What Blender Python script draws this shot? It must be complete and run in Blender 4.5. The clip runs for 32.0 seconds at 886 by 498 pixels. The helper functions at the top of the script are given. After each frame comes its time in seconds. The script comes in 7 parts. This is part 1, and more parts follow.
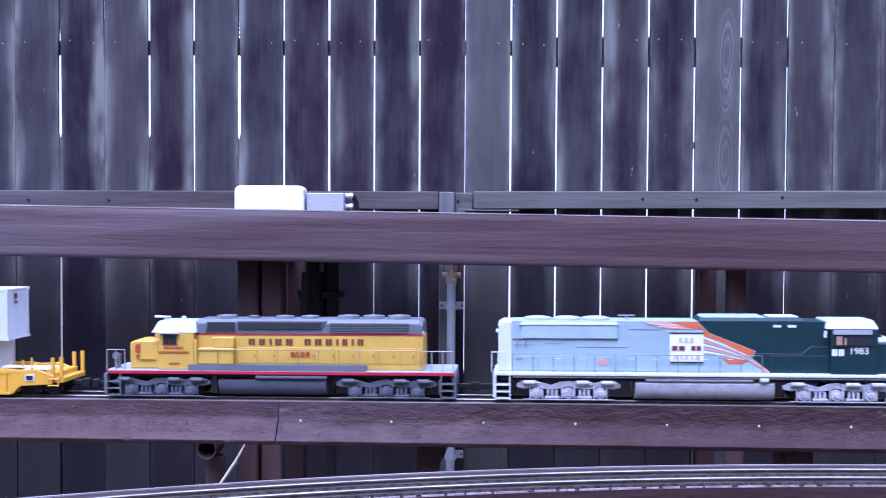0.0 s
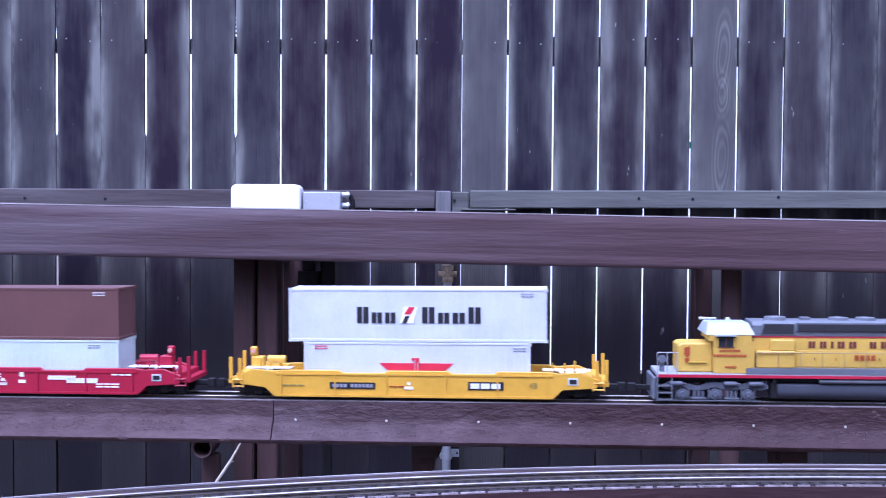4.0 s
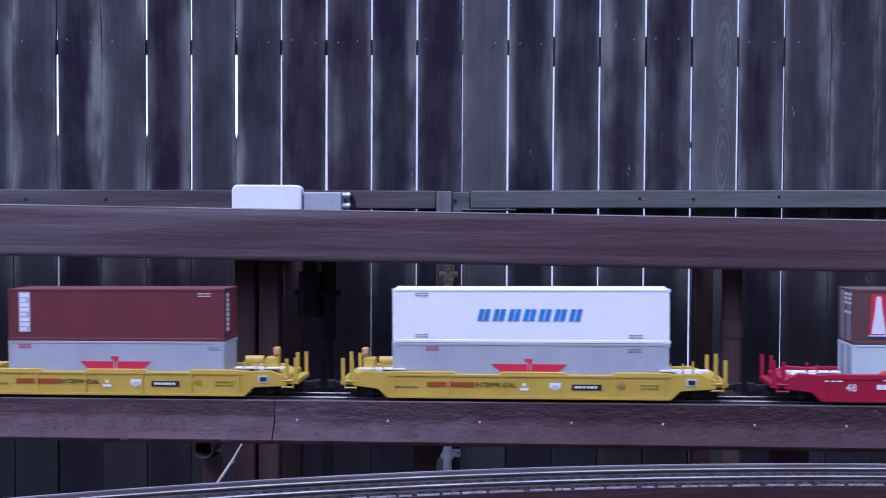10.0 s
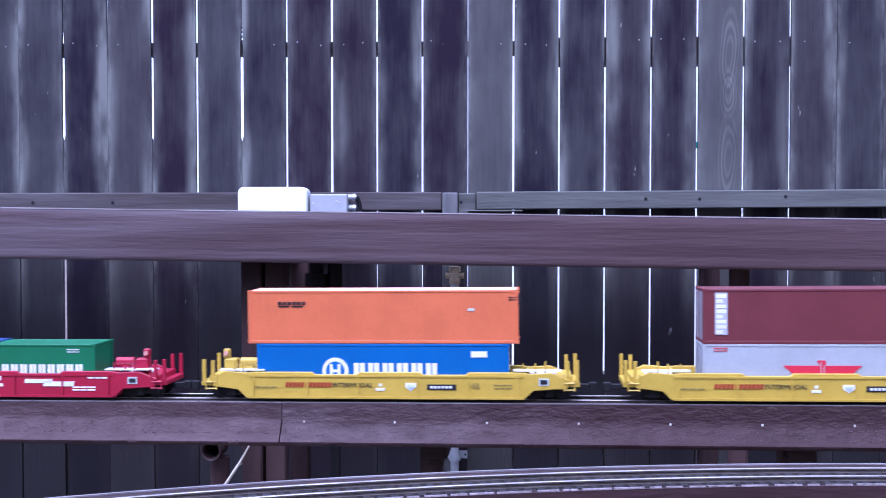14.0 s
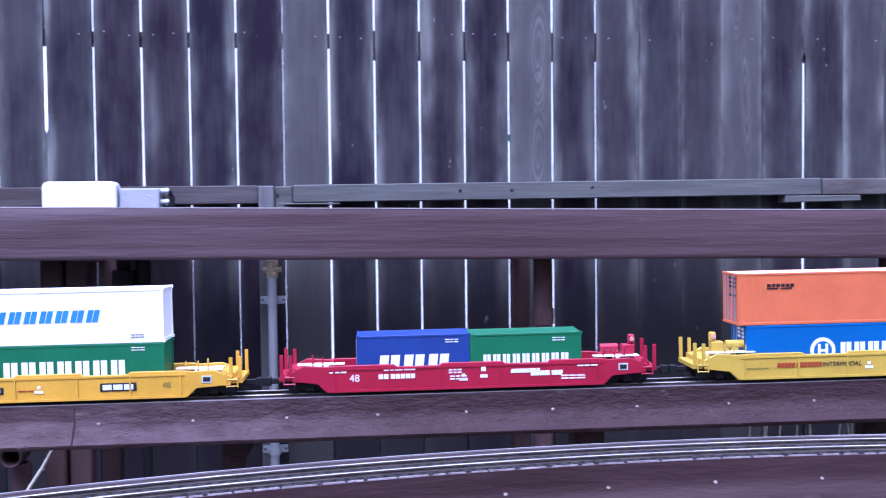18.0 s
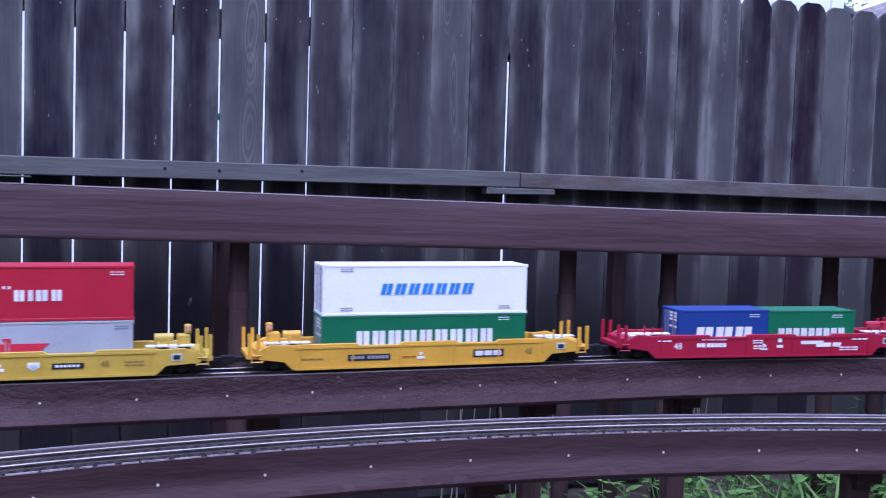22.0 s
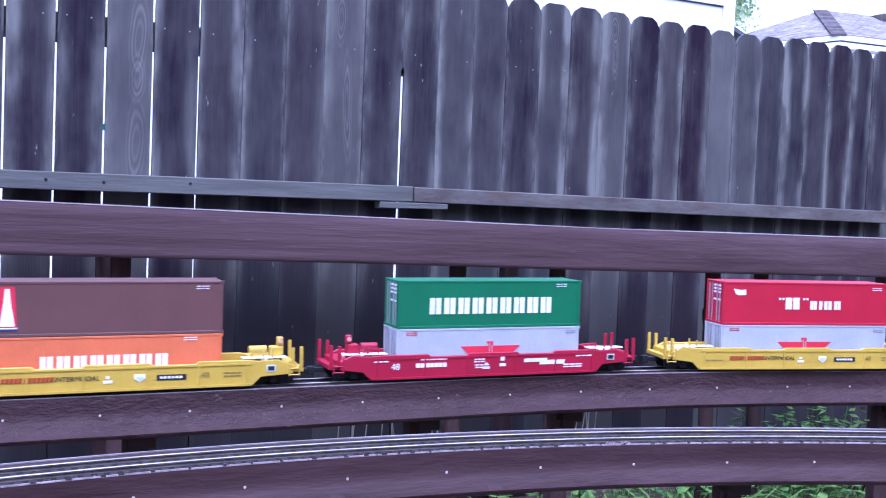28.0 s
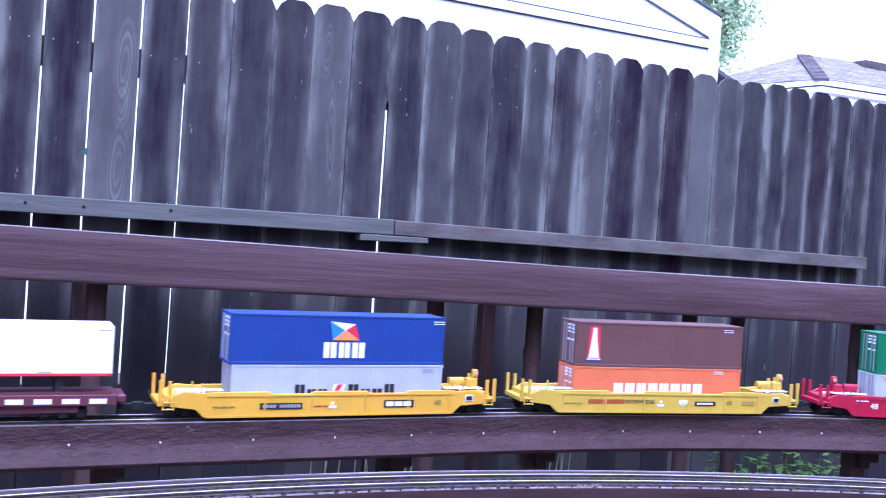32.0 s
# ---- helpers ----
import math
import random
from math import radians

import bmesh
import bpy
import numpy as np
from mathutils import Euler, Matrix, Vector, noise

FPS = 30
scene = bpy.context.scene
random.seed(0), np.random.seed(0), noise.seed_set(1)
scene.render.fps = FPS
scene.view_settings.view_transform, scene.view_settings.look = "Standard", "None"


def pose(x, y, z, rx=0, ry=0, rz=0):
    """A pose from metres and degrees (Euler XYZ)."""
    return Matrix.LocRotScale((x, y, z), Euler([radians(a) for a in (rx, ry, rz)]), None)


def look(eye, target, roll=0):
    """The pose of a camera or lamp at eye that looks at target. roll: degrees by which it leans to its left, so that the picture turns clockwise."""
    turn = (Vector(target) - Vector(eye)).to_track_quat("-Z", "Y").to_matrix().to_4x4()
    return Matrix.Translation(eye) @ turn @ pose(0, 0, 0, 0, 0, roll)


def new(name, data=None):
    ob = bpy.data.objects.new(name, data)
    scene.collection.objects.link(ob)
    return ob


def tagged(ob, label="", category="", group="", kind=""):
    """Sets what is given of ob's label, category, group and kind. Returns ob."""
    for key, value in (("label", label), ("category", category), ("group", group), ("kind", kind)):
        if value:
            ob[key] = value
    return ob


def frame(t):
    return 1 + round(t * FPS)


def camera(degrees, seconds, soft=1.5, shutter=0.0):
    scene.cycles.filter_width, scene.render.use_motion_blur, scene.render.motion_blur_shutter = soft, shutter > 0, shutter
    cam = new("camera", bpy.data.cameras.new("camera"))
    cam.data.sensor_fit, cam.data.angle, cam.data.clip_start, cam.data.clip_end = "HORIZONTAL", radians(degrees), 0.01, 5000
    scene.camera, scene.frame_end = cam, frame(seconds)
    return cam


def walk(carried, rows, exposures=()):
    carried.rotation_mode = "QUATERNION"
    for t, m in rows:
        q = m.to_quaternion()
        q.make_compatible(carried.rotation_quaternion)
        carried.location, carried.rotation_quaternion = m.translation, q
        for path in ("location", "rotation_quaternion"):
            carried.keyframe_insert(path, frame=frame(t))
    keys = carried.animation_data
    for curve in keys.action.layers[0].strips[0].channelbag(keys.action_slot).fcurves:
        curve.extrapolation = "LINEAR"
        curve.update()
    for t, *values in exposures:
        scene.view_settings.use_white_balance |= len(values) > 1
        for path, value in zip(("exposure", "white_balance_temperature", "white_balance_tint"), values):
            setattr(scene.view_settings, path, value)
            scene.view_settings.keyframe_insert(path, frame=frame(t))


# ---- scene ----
cam = camera(47.1, 32.0, 1.1, 0.4)

# The camera: hand-held behind the loop, then turning to the right and stepping a little aside.
PATH = [
    (0, (0.024, -3.202, 1.061), (-0.033, -1.204, 1.004), 0.3), 
    (0.5, (0.024, -3.205, 1.064), (-0.032, -1.207, 1.007), 0.5), 
    (1, (0.023, -3.206, 1.064), (-0.027, -1.207, 1.008), 1.0), 
    (1.5, (0.026, -3.203, 1.064), (-0.025, -1.204, 1.0), 0.7), 
    (2, (0.028, -3.203, 1.063), (-0.018, -1.205, 0.998), 0.6), 
    (2.5, (0.026, -3.206, 1.064), (-0.027, -1.207, 1.01), 0.5), 
    (3, (0.027, -3.206, 1.066), (-0.026, -1.208, 1.014), 0.7), 
    (3.5, (0.029, -3.202, 1.062), (-0.024, -1.204, 1.003), 0.4), 
    (5.5, (0.025, -3.207, 1.063), (-0.026, -1.208, 1.003), 0.5), 
    (6, (0.026, -3.207, 1.064), (-0.033, -1.208, 1.008), 0.6), 
    (6.5, (0.023, -3.208, 1.067), (-0.038, -1.209, 1.019), 1.0), 
    (7, (0.025, -3.204, 1.064), (-0.029, -1.206, 1.011), 0.9), 
    (7.5, (0.031, -3.203, 1.062), (-0.02, -1.204, 0.994), 0.3), 
    (8, (0.028, -3.204, 1.063), (-0.024, -1.206, 0.997), 0.4), 
    (8.5, (0.027, -3.207, 1.066), (-0.03, -1.209, 1.005), 0.4), 
    (9, (0.027, -3.204, 1.063), (-0.027, -1.205, 1.007), 0.4), 
    (9.5, (0.029, -3.203, 1.062), (-0.023, -1.205, 1.002), 0.3), 
    (10, (0.028, -3.204, 1.062), (-0.026, -1.205, 1.003), 0.3), 
    (10.5, (0.028, -3.207, 1.064), (-0.03, -1.209, 1.005), 0.2), 
    (11, (0.025, -3.206, 1.062), (-0.035, -1.208, 1.007), 0.4), 
    (11.5, (0.027, -3.203, 1.06), (-0.04, -1.205, 1.006), 0.0), 
    (12, (0.027, -3.202, 1.061), (-0.041, -1.204, 1.001), -0.1), 
    (12.5, (0.027, -3.202, 1.06), (-0.044, -1.204, 1.001), 0.0), 
    (13, (0.027, -3.204, 1.06), (-0.043, -1.206, 1.005), -0.2), 
    (13.5, (0.027, -3.204, 1.061), (-0.041, -1.206, 1.006), -0.1), 
    (15.5, (0.03, -3.203, 1.06), (-0.032, -1.205, 1.0), 0.2), 
    (16, (0.033, -3.204, 1.058), (-0.014, -1.205, 0.994), -0.1), 
    (16.5, (0.049, -3.204, 1.059), (0.064, -1.206, 0.976), -0.9), 
    (17, (0.071, -3.209, 1.062), (0.153, -1.212, 0.975), -0.0), 
    (17.5, (0.092, -3.217, 1.07), (0.237, -1.224, 0.992), -0.1), 
    (18, (0.119, -3.226, 1.07), (0.352, -1.241, 0.992), -0.6), 
    (18.5, (0.149, -3.24, 1.075), (0.5, -1.274, 0.978), -0.8), 
    (19, (0.167, -3.247, 1.081), (0.602, -1.297, 0.977), -0.1), 
    (19.5, (0.184, -3.253, 1.084), (0.693, -1.324, 0.944), 1.0), 
    (20, (0.202, -3.26, 1.086), (0.78, -1.35, 0.937), 1.0), 
    (20.5, (0.218, -3.266, 1.09), (0.851, -1.374, 0.949), 1.0), 
    (21, (0.23, -3.271, 1.093), (0.924, -1.399, 0.969), 1.5), 
    (21.5, (0.236, -3.271, 1.093), (0.95, -1.406, 0.975), 1.3), 
    (22, (0.239, -3.269, 1.093), (0.95, -1.404, 0.975), 1.8), 
    (22.5, (0.239, -3.27, 1.094), (0.943, -1.402, 0.982), 1.5), 
    (23, (0.241, -3.27, 1.094), (0.952, -1.404, 0.988), 1.6), 
    (23.5, (0.239, -3.268, 1.094), (0.95, -1.402, 0.988), 1.7), 
    (24, (0.245, -3.268, 1.093), (0.961, -1.403, 0.991), 1.6), 
    (24.5, (0.246, -3.269, 1.092), (0.964, -1.405, 0.991), 1.7), 
    (25, (0.248, -3.27, 1.092), (0.977, -1.41, 0.989), 1.7), 
    (25.5, (0.249, -3.27, 1.093), (1.011, -1.424, 0.989), 1.7), 
    (27.5, (0.281, -3.282, 1.099), (1.142, -1.48, 1.009), 2.1), 
    (28, (0.282, -3.285, 1.104), (1.162, -1.491, 1.015), 2.3), 
    (28.5, (0.287, -3.284, 1.103), (1.185, -1.5, 1.015), 2.6), 
    (29, (0.288, -3.287, 1.105), (1.205, -1.512, 1.022), 3.0), 
    (29.5, (0.286, -3.284, 1.108), (1.201, -1.508, 1.028), 3.8), 
    (30, (0.283, -3.285, 1.114), (1.189, -1.504, 1.041), 4.5), 
    (30.5, (0.285, -3.286, 1.116), (1.197, -1.507, 1.058), 4.3), 
    (31, (0.284, -3.291, 1.121), (1.191, -1.51, 1.072), 4.1), 
    (31.5, (0.286, -3.296, 1.123), (1.196, -1.515, 1.089), 4.0), 
    (32, (0.287, -3.293, 1.119), (1.196, -1.512, 1.091), 4.0),
]
walk(cam, [(t, look(eye, target, roll)) for t, eye, target, roll in PATH],
     exposures=[(0.0, 2.0, 4680, 33), (8.2, 1.98, 4680, 33), (9.0, 1.66, 4680, 33), (9.8, 1.12, 4680, 33), (10.8, 1.08, 4680, 33), (12.0, 1.75, 4680, 33), (13.5, 1.94, 4680, 33), (17.0, 2.05, 4680, 33), (20.5, 2.05, 4680, 33), (21.7, 1.47, 4680, 33), (23.6, 1.38, 4680, 33), (25.0, 2.0, 4660, 33), (27.5, 2.1, 4610, 33), (32.0, 2.22, 4600, 33)])

# ---- daylight: a bright, thinly overcast sky over the yard ----
SUN_EL, SUN_ROT = radians(62), radians(200)
world = bpy.data.worlds.new("sky")
scene.world = world
world.use_nodes = True
wn = world.node_tree
sky = wn.nodes.new("ShaderNodeTexSky")
sky.sky_type, sky.sun_disc, sky.sun_elevation, sky.sun_rotation = "NISHITA", False, SUN_EL, SUN_ROT
sky.air_density, sky.dust_density, sky.ozone_density = 1.0, 4.0, 1.0
wn.nodes["Background"].inputs["Strength"].default_value = 0.12
veil = wn.nodes.new("ShaderNodeMix")
veil.data_type = "RGBA"
veil.inputs["Factor"].default_value = 0.7
veil.inputs["B"].default_value = (6.0, 6.2, 6.5, 1)
wn.links.new(sky.outputs["Color"], veil.inputs["A"])
wn.links.new(veil.outputs["Result"], wn.nodes["Background"].inputs["Color"])
sun_data = bpy.data.lights.new("sun", "SUN")
sun_data.energy, sun_data.angle, sun_data.color = 0.8, radians(30), (1.0, 0.96, 0.9)
sun = new("sun", sun_data)
sun.matrix_world = look((math.sin(SUN_ROT) * 10, math.cos(SUN_ROT) * 10, 10 * math.tan(SUN_EL)), (0, 0, 0))


# ---- mesh helpers ----
class Shape:
    """Collects boxes, tubes and swept outlines for one mesh."""

    def __init__(self):
        self.v, self.f = [], []

    def add(self, verts, faces):
        n = len(self.v)
        self.v += [tuple(p) for p in verts]
        self.f += [tuple(i + n for i in f) for f in faces]
        return self

    def box(self, x0, x1, y0, y1, z0, z1):
        return self.add([(x0, y0, z0), (x1, y0, z0), (x1, y1, z0), (x0, y1, z0), (x0, y0, z1), (x1, y0, z1), (x1, y1, z1), (x0, y1, z1)],
                        [(0, 3, 2, 1), (4, 5, 6, 7), (0, 1, 5, 4), (1, 2, 6, 5), (2, 3, 7, 6), (3, 0, 4, 7)])

    def prism(self, outline, y0, y1):
        """An outline in x and z, run from y0 to y1."""
        n = len(outline)
        verts = [(x, y0, z) for x, z in outline] + [(x, y1, z) for x, z in outline]
        return self.add(verts, [tuple(range(n)), tuple(range(2 * n - 1, n - 1, -1))] + [(i, i + n, (i + 1) % n + n, (i + 1) % n) for i in range(n)])

    def frustum(self, base, top):
        """A block whose base and top rectangles (x0, x1, y0, y1, z) differ."""
        return self.add([(x, y, r[4]) for r in (base, top) for x, y in ((r[0], r[2]), (r[1], r[2]), (r[1], r[3]), (r[0], r[3]))],
                        [(0, 3, 2, 1), (4, 5, 6, 7), (0, 1, 5, 4), (1, 2, 6, 5), (2, 3, 7, 6), (3, 0, 4, 7)])

    def tube(self, a, b, r0, r1=None, n=10):
        a, b = Vector(a), Vector(b)
        r1 = r0 if r1 is None else r1
        w = (b - a).normalized()
        u = w.cross(Vector((0, 0, 1)) if abs(w.z) < 0.9 else Vector((1, 0, 0))).normalized()
        v = w.cross(u)
        ring = [(math.cos(2 * math.pi * i / n), math.sin(2 * math.pi * i / n)) for i in range(n)]
        verts = [a + (u * c + v * s) * r0 for c, s in ring] + [b + (u * c + v * s) * r1 for c, s in ring]
        return self.add(verts, [tuple(range(n - 1, -1, -1)), tuple(range(n, 2 * n))] + [(i, (i + 1) % n, (i + 1) % n + n, i + n) for i in range(n)])

    def sweep(self, stations, outline):
        """A closed outline (sideways, up) carried along stations of (point, sideways)."""
        n, verts, faces = len(outline), [], []
        for p, side in stations:
            verts += [(p[0] + side[0] * o, p[1] + side[1] * o, p[2] + z) for o, z in outline]
        for k in range(len(stations) - 1):
            faces += [(k * n + i, k * n + (i + 1) % n, (k + 1) * n + (i + 1) % n, (k + 1) * n + i) for i in range(n)]
        last = (len(stations) - 1) * n
        return self.add(verts, faces + [tuple(range(n - 1, -1, -1)), tuple(range(last, last + n))])

    def mesh(self, name, material, bevel=0.0, smooth=False):
        me = bpy.data.meshes.new(name)
        me.from_pydata(self.v, [], self.f)
        bm = bmesh.new()
        bm.from_mesh(me)
        bmesh.ops.recalc_face_normals(bm, faces=bm.faces)
        if bevel:
            bmesh.ops.bevel(bm, geom=[e for e in bm.edges if len(e.link_faces) == 2 and e.calc_face_angle(0) > 0.6], offset=bevel, segments=1, affect="EDGES", clamp_overlap=True)
        for f in bm.faces:
            f.smooth = bool(smooth)
        bm.to_mesh(me)
        bm.free()
        if smooth:
            me.set_sharp_from_angle(angle=radians(40 if smooth is True else smooth))
        me.materials.append(material)
        return me


def part(name, shape, material, parent, label="", bevel=0.0, smooth=False):
    ob = new(name, shape.mesh(name, material, bevel, smooth))
    ob.parent = parent
    return tagged(ob, label)


def share(name, me, parent, m):
    ob = new(name, me)
    ob.parent = parent
    ob.matrix_basis = m
    return ob


def thing(name, label, category, group="", kind="", m=None):
    ob = tagged(new(name), label, category, group, kind)
    ob.empty_display_size = 0.05
    if m is not None:
        ob.matrix_basis = m
    return ob


# ---- materials ----
def stuff(name, color, rough=0.6, metal=0.0, color2=None, scale=20.0, stretch=(1, 1, 1), bump=0.0, fine=200.0, vary=0.0, contrast=(0.35, 0.65), spots=None, coat=0.0, lit_end=None):
    """A surface with two colours mixed by coarse noise, fine grain in tone and relief, and a tone of its own per object."""
    m = bpy.data.materials.new(name)
    m.use_nodes = True
    nt = m.node_tree
    b = nt.nodes["Principled BSDF"]
    b.inputs["Roughness"].default_value, b.inputs["Metallic"].default_value = rough, metal
    b.inputs["Specular IOR Level"].default_value = 0.06 if rough >= 0.95 else 0.2 if rough >= 0.5 else 0.4
    if coat:
        b.inputs["Coat Weight"].default_value, b.inputs["Coat Roughness"].default_value = coat, 0.15
    tc, mp = nt.nodes.new("ShaderNodeTexCoord"), nt.nodes.new("ShaderNodeMapping")
    nt.links.new(tc.outputs["Object"], mp.inputs["Vector"])
    mp.inputs["Scale"].default_value = stretch
    info = nt.nodes.new("ShaderNodeObjectInfo")
    shift = nt.nodes.new("ShaderNodeVectorMath")
    shift.operation = "MULTIPLY_ADD"
    nt.links.new(info.outputs["Random"], shift.inputs[0])
    shift.inputs[1].default_value = (37.0, 91.0, 53.0)
    nt.links.new(mp.outputs["Vector"], shift.inputs[2])

    def noise_node(s, detail):
        n = nt.nodes.new("ShaderNodeTexNoise")
        n.inputs["Scale"].default_value, n.inputs["Detail"].default_value, n.inputs["Roughness"].default_value = s, detail, 0.6
        nt.links.new(shift.outputs["Vector"], n.inputs["Vector"])
        return n

    coarse, grain = noise_node(scale, 5), noise_node(fine, 3)
    ramp = nt.nodes.new("ShaderNodeMapRange")
    ramp.inputs["From Min"].default_value, ramp.inputs["From Max"].default_value = contrast
    nt.links.new(coarse.outputs["Fac"], ramp.inputs["Value"])
    fac = ramp.outputs["Result"]
    mix = nt.nodes.new("ShaderNodeMix")
    mix.data_type = "RGBA"
    nt.links.new(fac, mix.inputs["Factor"])
    mix.inputs["A"].default_value = (*color, 1)
    mix.inputs["B"].default_value = (*(color2 or [c * 0.8 for c in color]), 1)
    tone = nt.nodes.new("ShaderNodeHueSaturation")
    nt.links.new(mix.outputs["Result"], tone.inputs["Color"])
    value = nt.nodes.new("ShaderNodeMath")
    value.operation = "MULTIPLY_ADD"
    nt.links.new(grain.outputs["Fac"], value.inputs[0])
    value.inputs[1].default_value = 0.36 if bump else 0.2
    if vary:
        own = nt.nodes.new("ShaderNodeMath")
        own.operation = "MULTIPLY_ADD"
        nt.links.new(info.outputs["Random"], own.inputs[0])
        own.inputs[1].default_value, own.inputs[2].default_value = vary, 0.82 - vary / 2
        nt.links.new(own.outputs[0], value.inputs[2])
    else:
        value.inputs[2].default_value = 0.75 if bump else 0.9
    nt.links.new(value.outputs[0], tone.inputs["Value"])
    out = tone.outputs["Color"]
    if spots:
        color3, s3, low, high = spots
        blot = noise_node(s3, 2)
        r3 = nt.nodes.new("ShaderNodeMapRange")
        r3.inputs["From Min"].default_value, r3.inputs["From Max"].default_value = low, high
        nt.links.new(blot.outputs["Fac"], r3.inputs["Value"])
        mx = nt.nodes.new("ShaderNodeMix")
        mx.data_type = "RGBA"
        nt.links.new(r3.outputs["Result"], mx.inputs["Factor"])
        nt.links.new(out, mx.inputs["A"])
        mx.inputs["B"].default_value = (*color3, 1)
        out = mx.outputs["Result"]
    # Paints the left end's extra light: paler from x0 towards x1, broken by noise.
    if lit_end:
        x0, x1, lit_color = lit_end
        xyz, along, worn, mf = (nt.nodes.new(k) for k in ("ShaderNodeSeparateXYZ", "ShaderNodeMapRange", "ShaderNodeMath", "ShaderNodeMix"))
        nt.links.new(tc.outputs["Object"], xyz.inputs["Vector"])
        nt.links.new(xyz.outputs["X"], along.inputs["Value"])
        along.inputs["From Min"].default_value, along.inputs["From Max"].default_value = x0, x1
        worn.operation = "MULTIPLY"
        nt.links.new(along.outputs["Result"], worn.inputs[0])
        nt.links.new(fac, worn.inputs[1])
        mf.data_type = "RGBA"
        nt.links.new(worn.outputs[0], mf.inputs["Factor"])
        nt.links.new(out, mf.inputs["A"])
        mf.inputs["B"].default_value = (*lit_color, 1)
        out = mf.outputs["Result"]
    nt.links.new(out, b.inputs["Base Color"])
    if bump:
        bp = nt.nodes.new("ShaderNodeBump")
        bp.inputs["Strength"].default_value, bp.inputs["Distance"].default_value = bump, 0.004
        add = nt.nodes.new("ShaderNodeMath")
        nt.links.new(coarse.outputs["Fac"], add.inputs[0])
        nt.links.new(grain.outputs["Fac"], add.inputs[1])
        nt.links.new(add.outputs[0], bp.inputs["Height"])
        nt.links.new(bp.outputs["Normal"], b.inputs["Normal"])
    return m


def fence_wood(name, dark, pale, figures=()):
    """Weathered board: each board's own tone and the wear along its two edges come from its object colour."""
    m = bpy.data.materials.new(name)
    m.use_nodes = True
    nt = m.node_tree
    b = nt.nodes["Principled BSDF"]
    b.inputs["Roughness"].default_value, b.inputs["Specular IOR Level"].default_value = 0.85, 0.12

    def node(kind, **values):
        n = nt.nodes.new("ShaderNode" + kind)
        for k, v in values.items():
            n.inputs[k.replace("_", " ")].default_value = v
        return n

    def calc(op, a, b2, c=None, clamp=False):
        n = nt.nodes.new("ShaderNodeMath")
        n.operation, n.use_clamp = op, clamp
        for i, v in enumerate((a, b2, c)):
            if v is None:
                continue
            if isinstance(v, (int, float)):
                n.inputs[i].default_value = v
            else:
                nt.links.new(v, n.inputs[i])
        return n.outputs[0]

    def span(v, lo, hi, to0=0.0, to1=1.0, soft=True):
        n = node("MapRange")
        n.interpolation_type = "SMOOTHSTEP" if soft else "LINEAR"
        for k, q in (("From Min", lo), ("From Max", hi), ("To Min", to0), ("To Max", to1)):
            n.inputs[k].default_value = q
        nt.links.new(v, n.inputs["Value"])
        return n.outputs["Result"]

    def mixed(f, a, b2):
        n = nt.nodes.new("ShaderNodeMix")
        n.data_type = "RGBA"
        nt.links.new(f, n.inputs["Factor"])
        for k, v in (("A", a), ("B", b2)):
            if isinstance(v, tuple):
                n.inputs[k].default_value = (*v, 1)
            else:
                nt.links.new(v, n.inputs[k])
        return n.outputs["Result"]

    tc, info = node("TexCoord"), node("ObjectInfo")
    shift = nt.nodes.new("ShaderNodeVectorMath")
    shift.operation = "MULTIPLY_ADD"
    nt.links.new(info.outputs["Random"], shift.inputs[0])
    shift.inputs[1].default_value = (17.0, 31.0, 23.0)
    nt.links.new(tc.outputs["Object"], shift.inputs[2])

    def cloud(scale, stretch, detail=3, rough=0.55):
        mp = node("Mapping")
        mp.inputs["Scale"].default_value = stretch
        nt.links.new(shift.outputs["Vector"], mp.inputs["Vector"])
        n = node("TexNoise", Scale=scale, Detail=detail, Roughness=rough)
        nt.links.new(mp.outputs["Vector"], n.inputs["Vector"])
        return n.outputs["Fac"]

    xyz, own = node("SeparateXYZ"), node("SeparateColor")
    nt.links.new(tc.outputs["Object"], xyz.inputs["Vector"])
    nt.links.new(info.outputs["Color"], own.inputs["Color"])
    drift = cloud(2.2, (1, 1, 1.0), 2)
    x = calc("MULTIPLY_ADD", calc("SUBTRACT", drift, 0.5), 0.055, xyz.outputs["X"])
    streak, blotch, hair = cloud(9, (2.0, 1, 0.22), 4), cloud(11, (1.2, 1, 0.55), 4), cloud(60, (3.5, 1, 0.09), 3)
    # Wear thins below z = 1.08; this also paints in the upper deck's shade.
    wear_and_shade = span(xyz.outputs["Z"], 0.60, 1.08, 0.10, 1.0)
    patches = cloud(5.5, (1.5, 1, 0.6), 3, 0.55)
    frayed = span(cloud(70, (1.0, 1, 0.22), 3, 0.6), 0.40, 0.62, 0.0, 1.0)
    rim = calc("MULTIPLY", calc("MULTIPLY", span(calc("ABSOLUTE", xyz.outputs["X"], 0.0), 0.054, 0.068), frayed), wear_and_shade)
    broken = calc("MULTIPLY", span(streak, 0.34, 0.64, 0.3, 1.4, False), span(patches, 0.38, 0.62, 0.35, 1.35))
    lefts, rights = calc("FRACT", calc("MULTIPLY", info.outputs["Random"], 13.7), 0.0), calc("FRACT", calc("MULTIPLY", info.outputs["Random"], 29.3), 0.0)
    out_l = calc("MULTIPLY_ADD", lefts, 0.026, calc("MULTIPLY", x, -1.0))
    out_r = calc("MULTIPLY_ADD", rights, 0.026, x)
    left = calc("MULTIPLY", calc("MULTIPLY", span(out_l, 0.040, 0.078), own.outputs["Green"]), broken)
    right = calc("MULTIPLY", calc("MULTIPLY", span(out_r, 0.040, 0.078), own.outputs["Blue"]), broken)
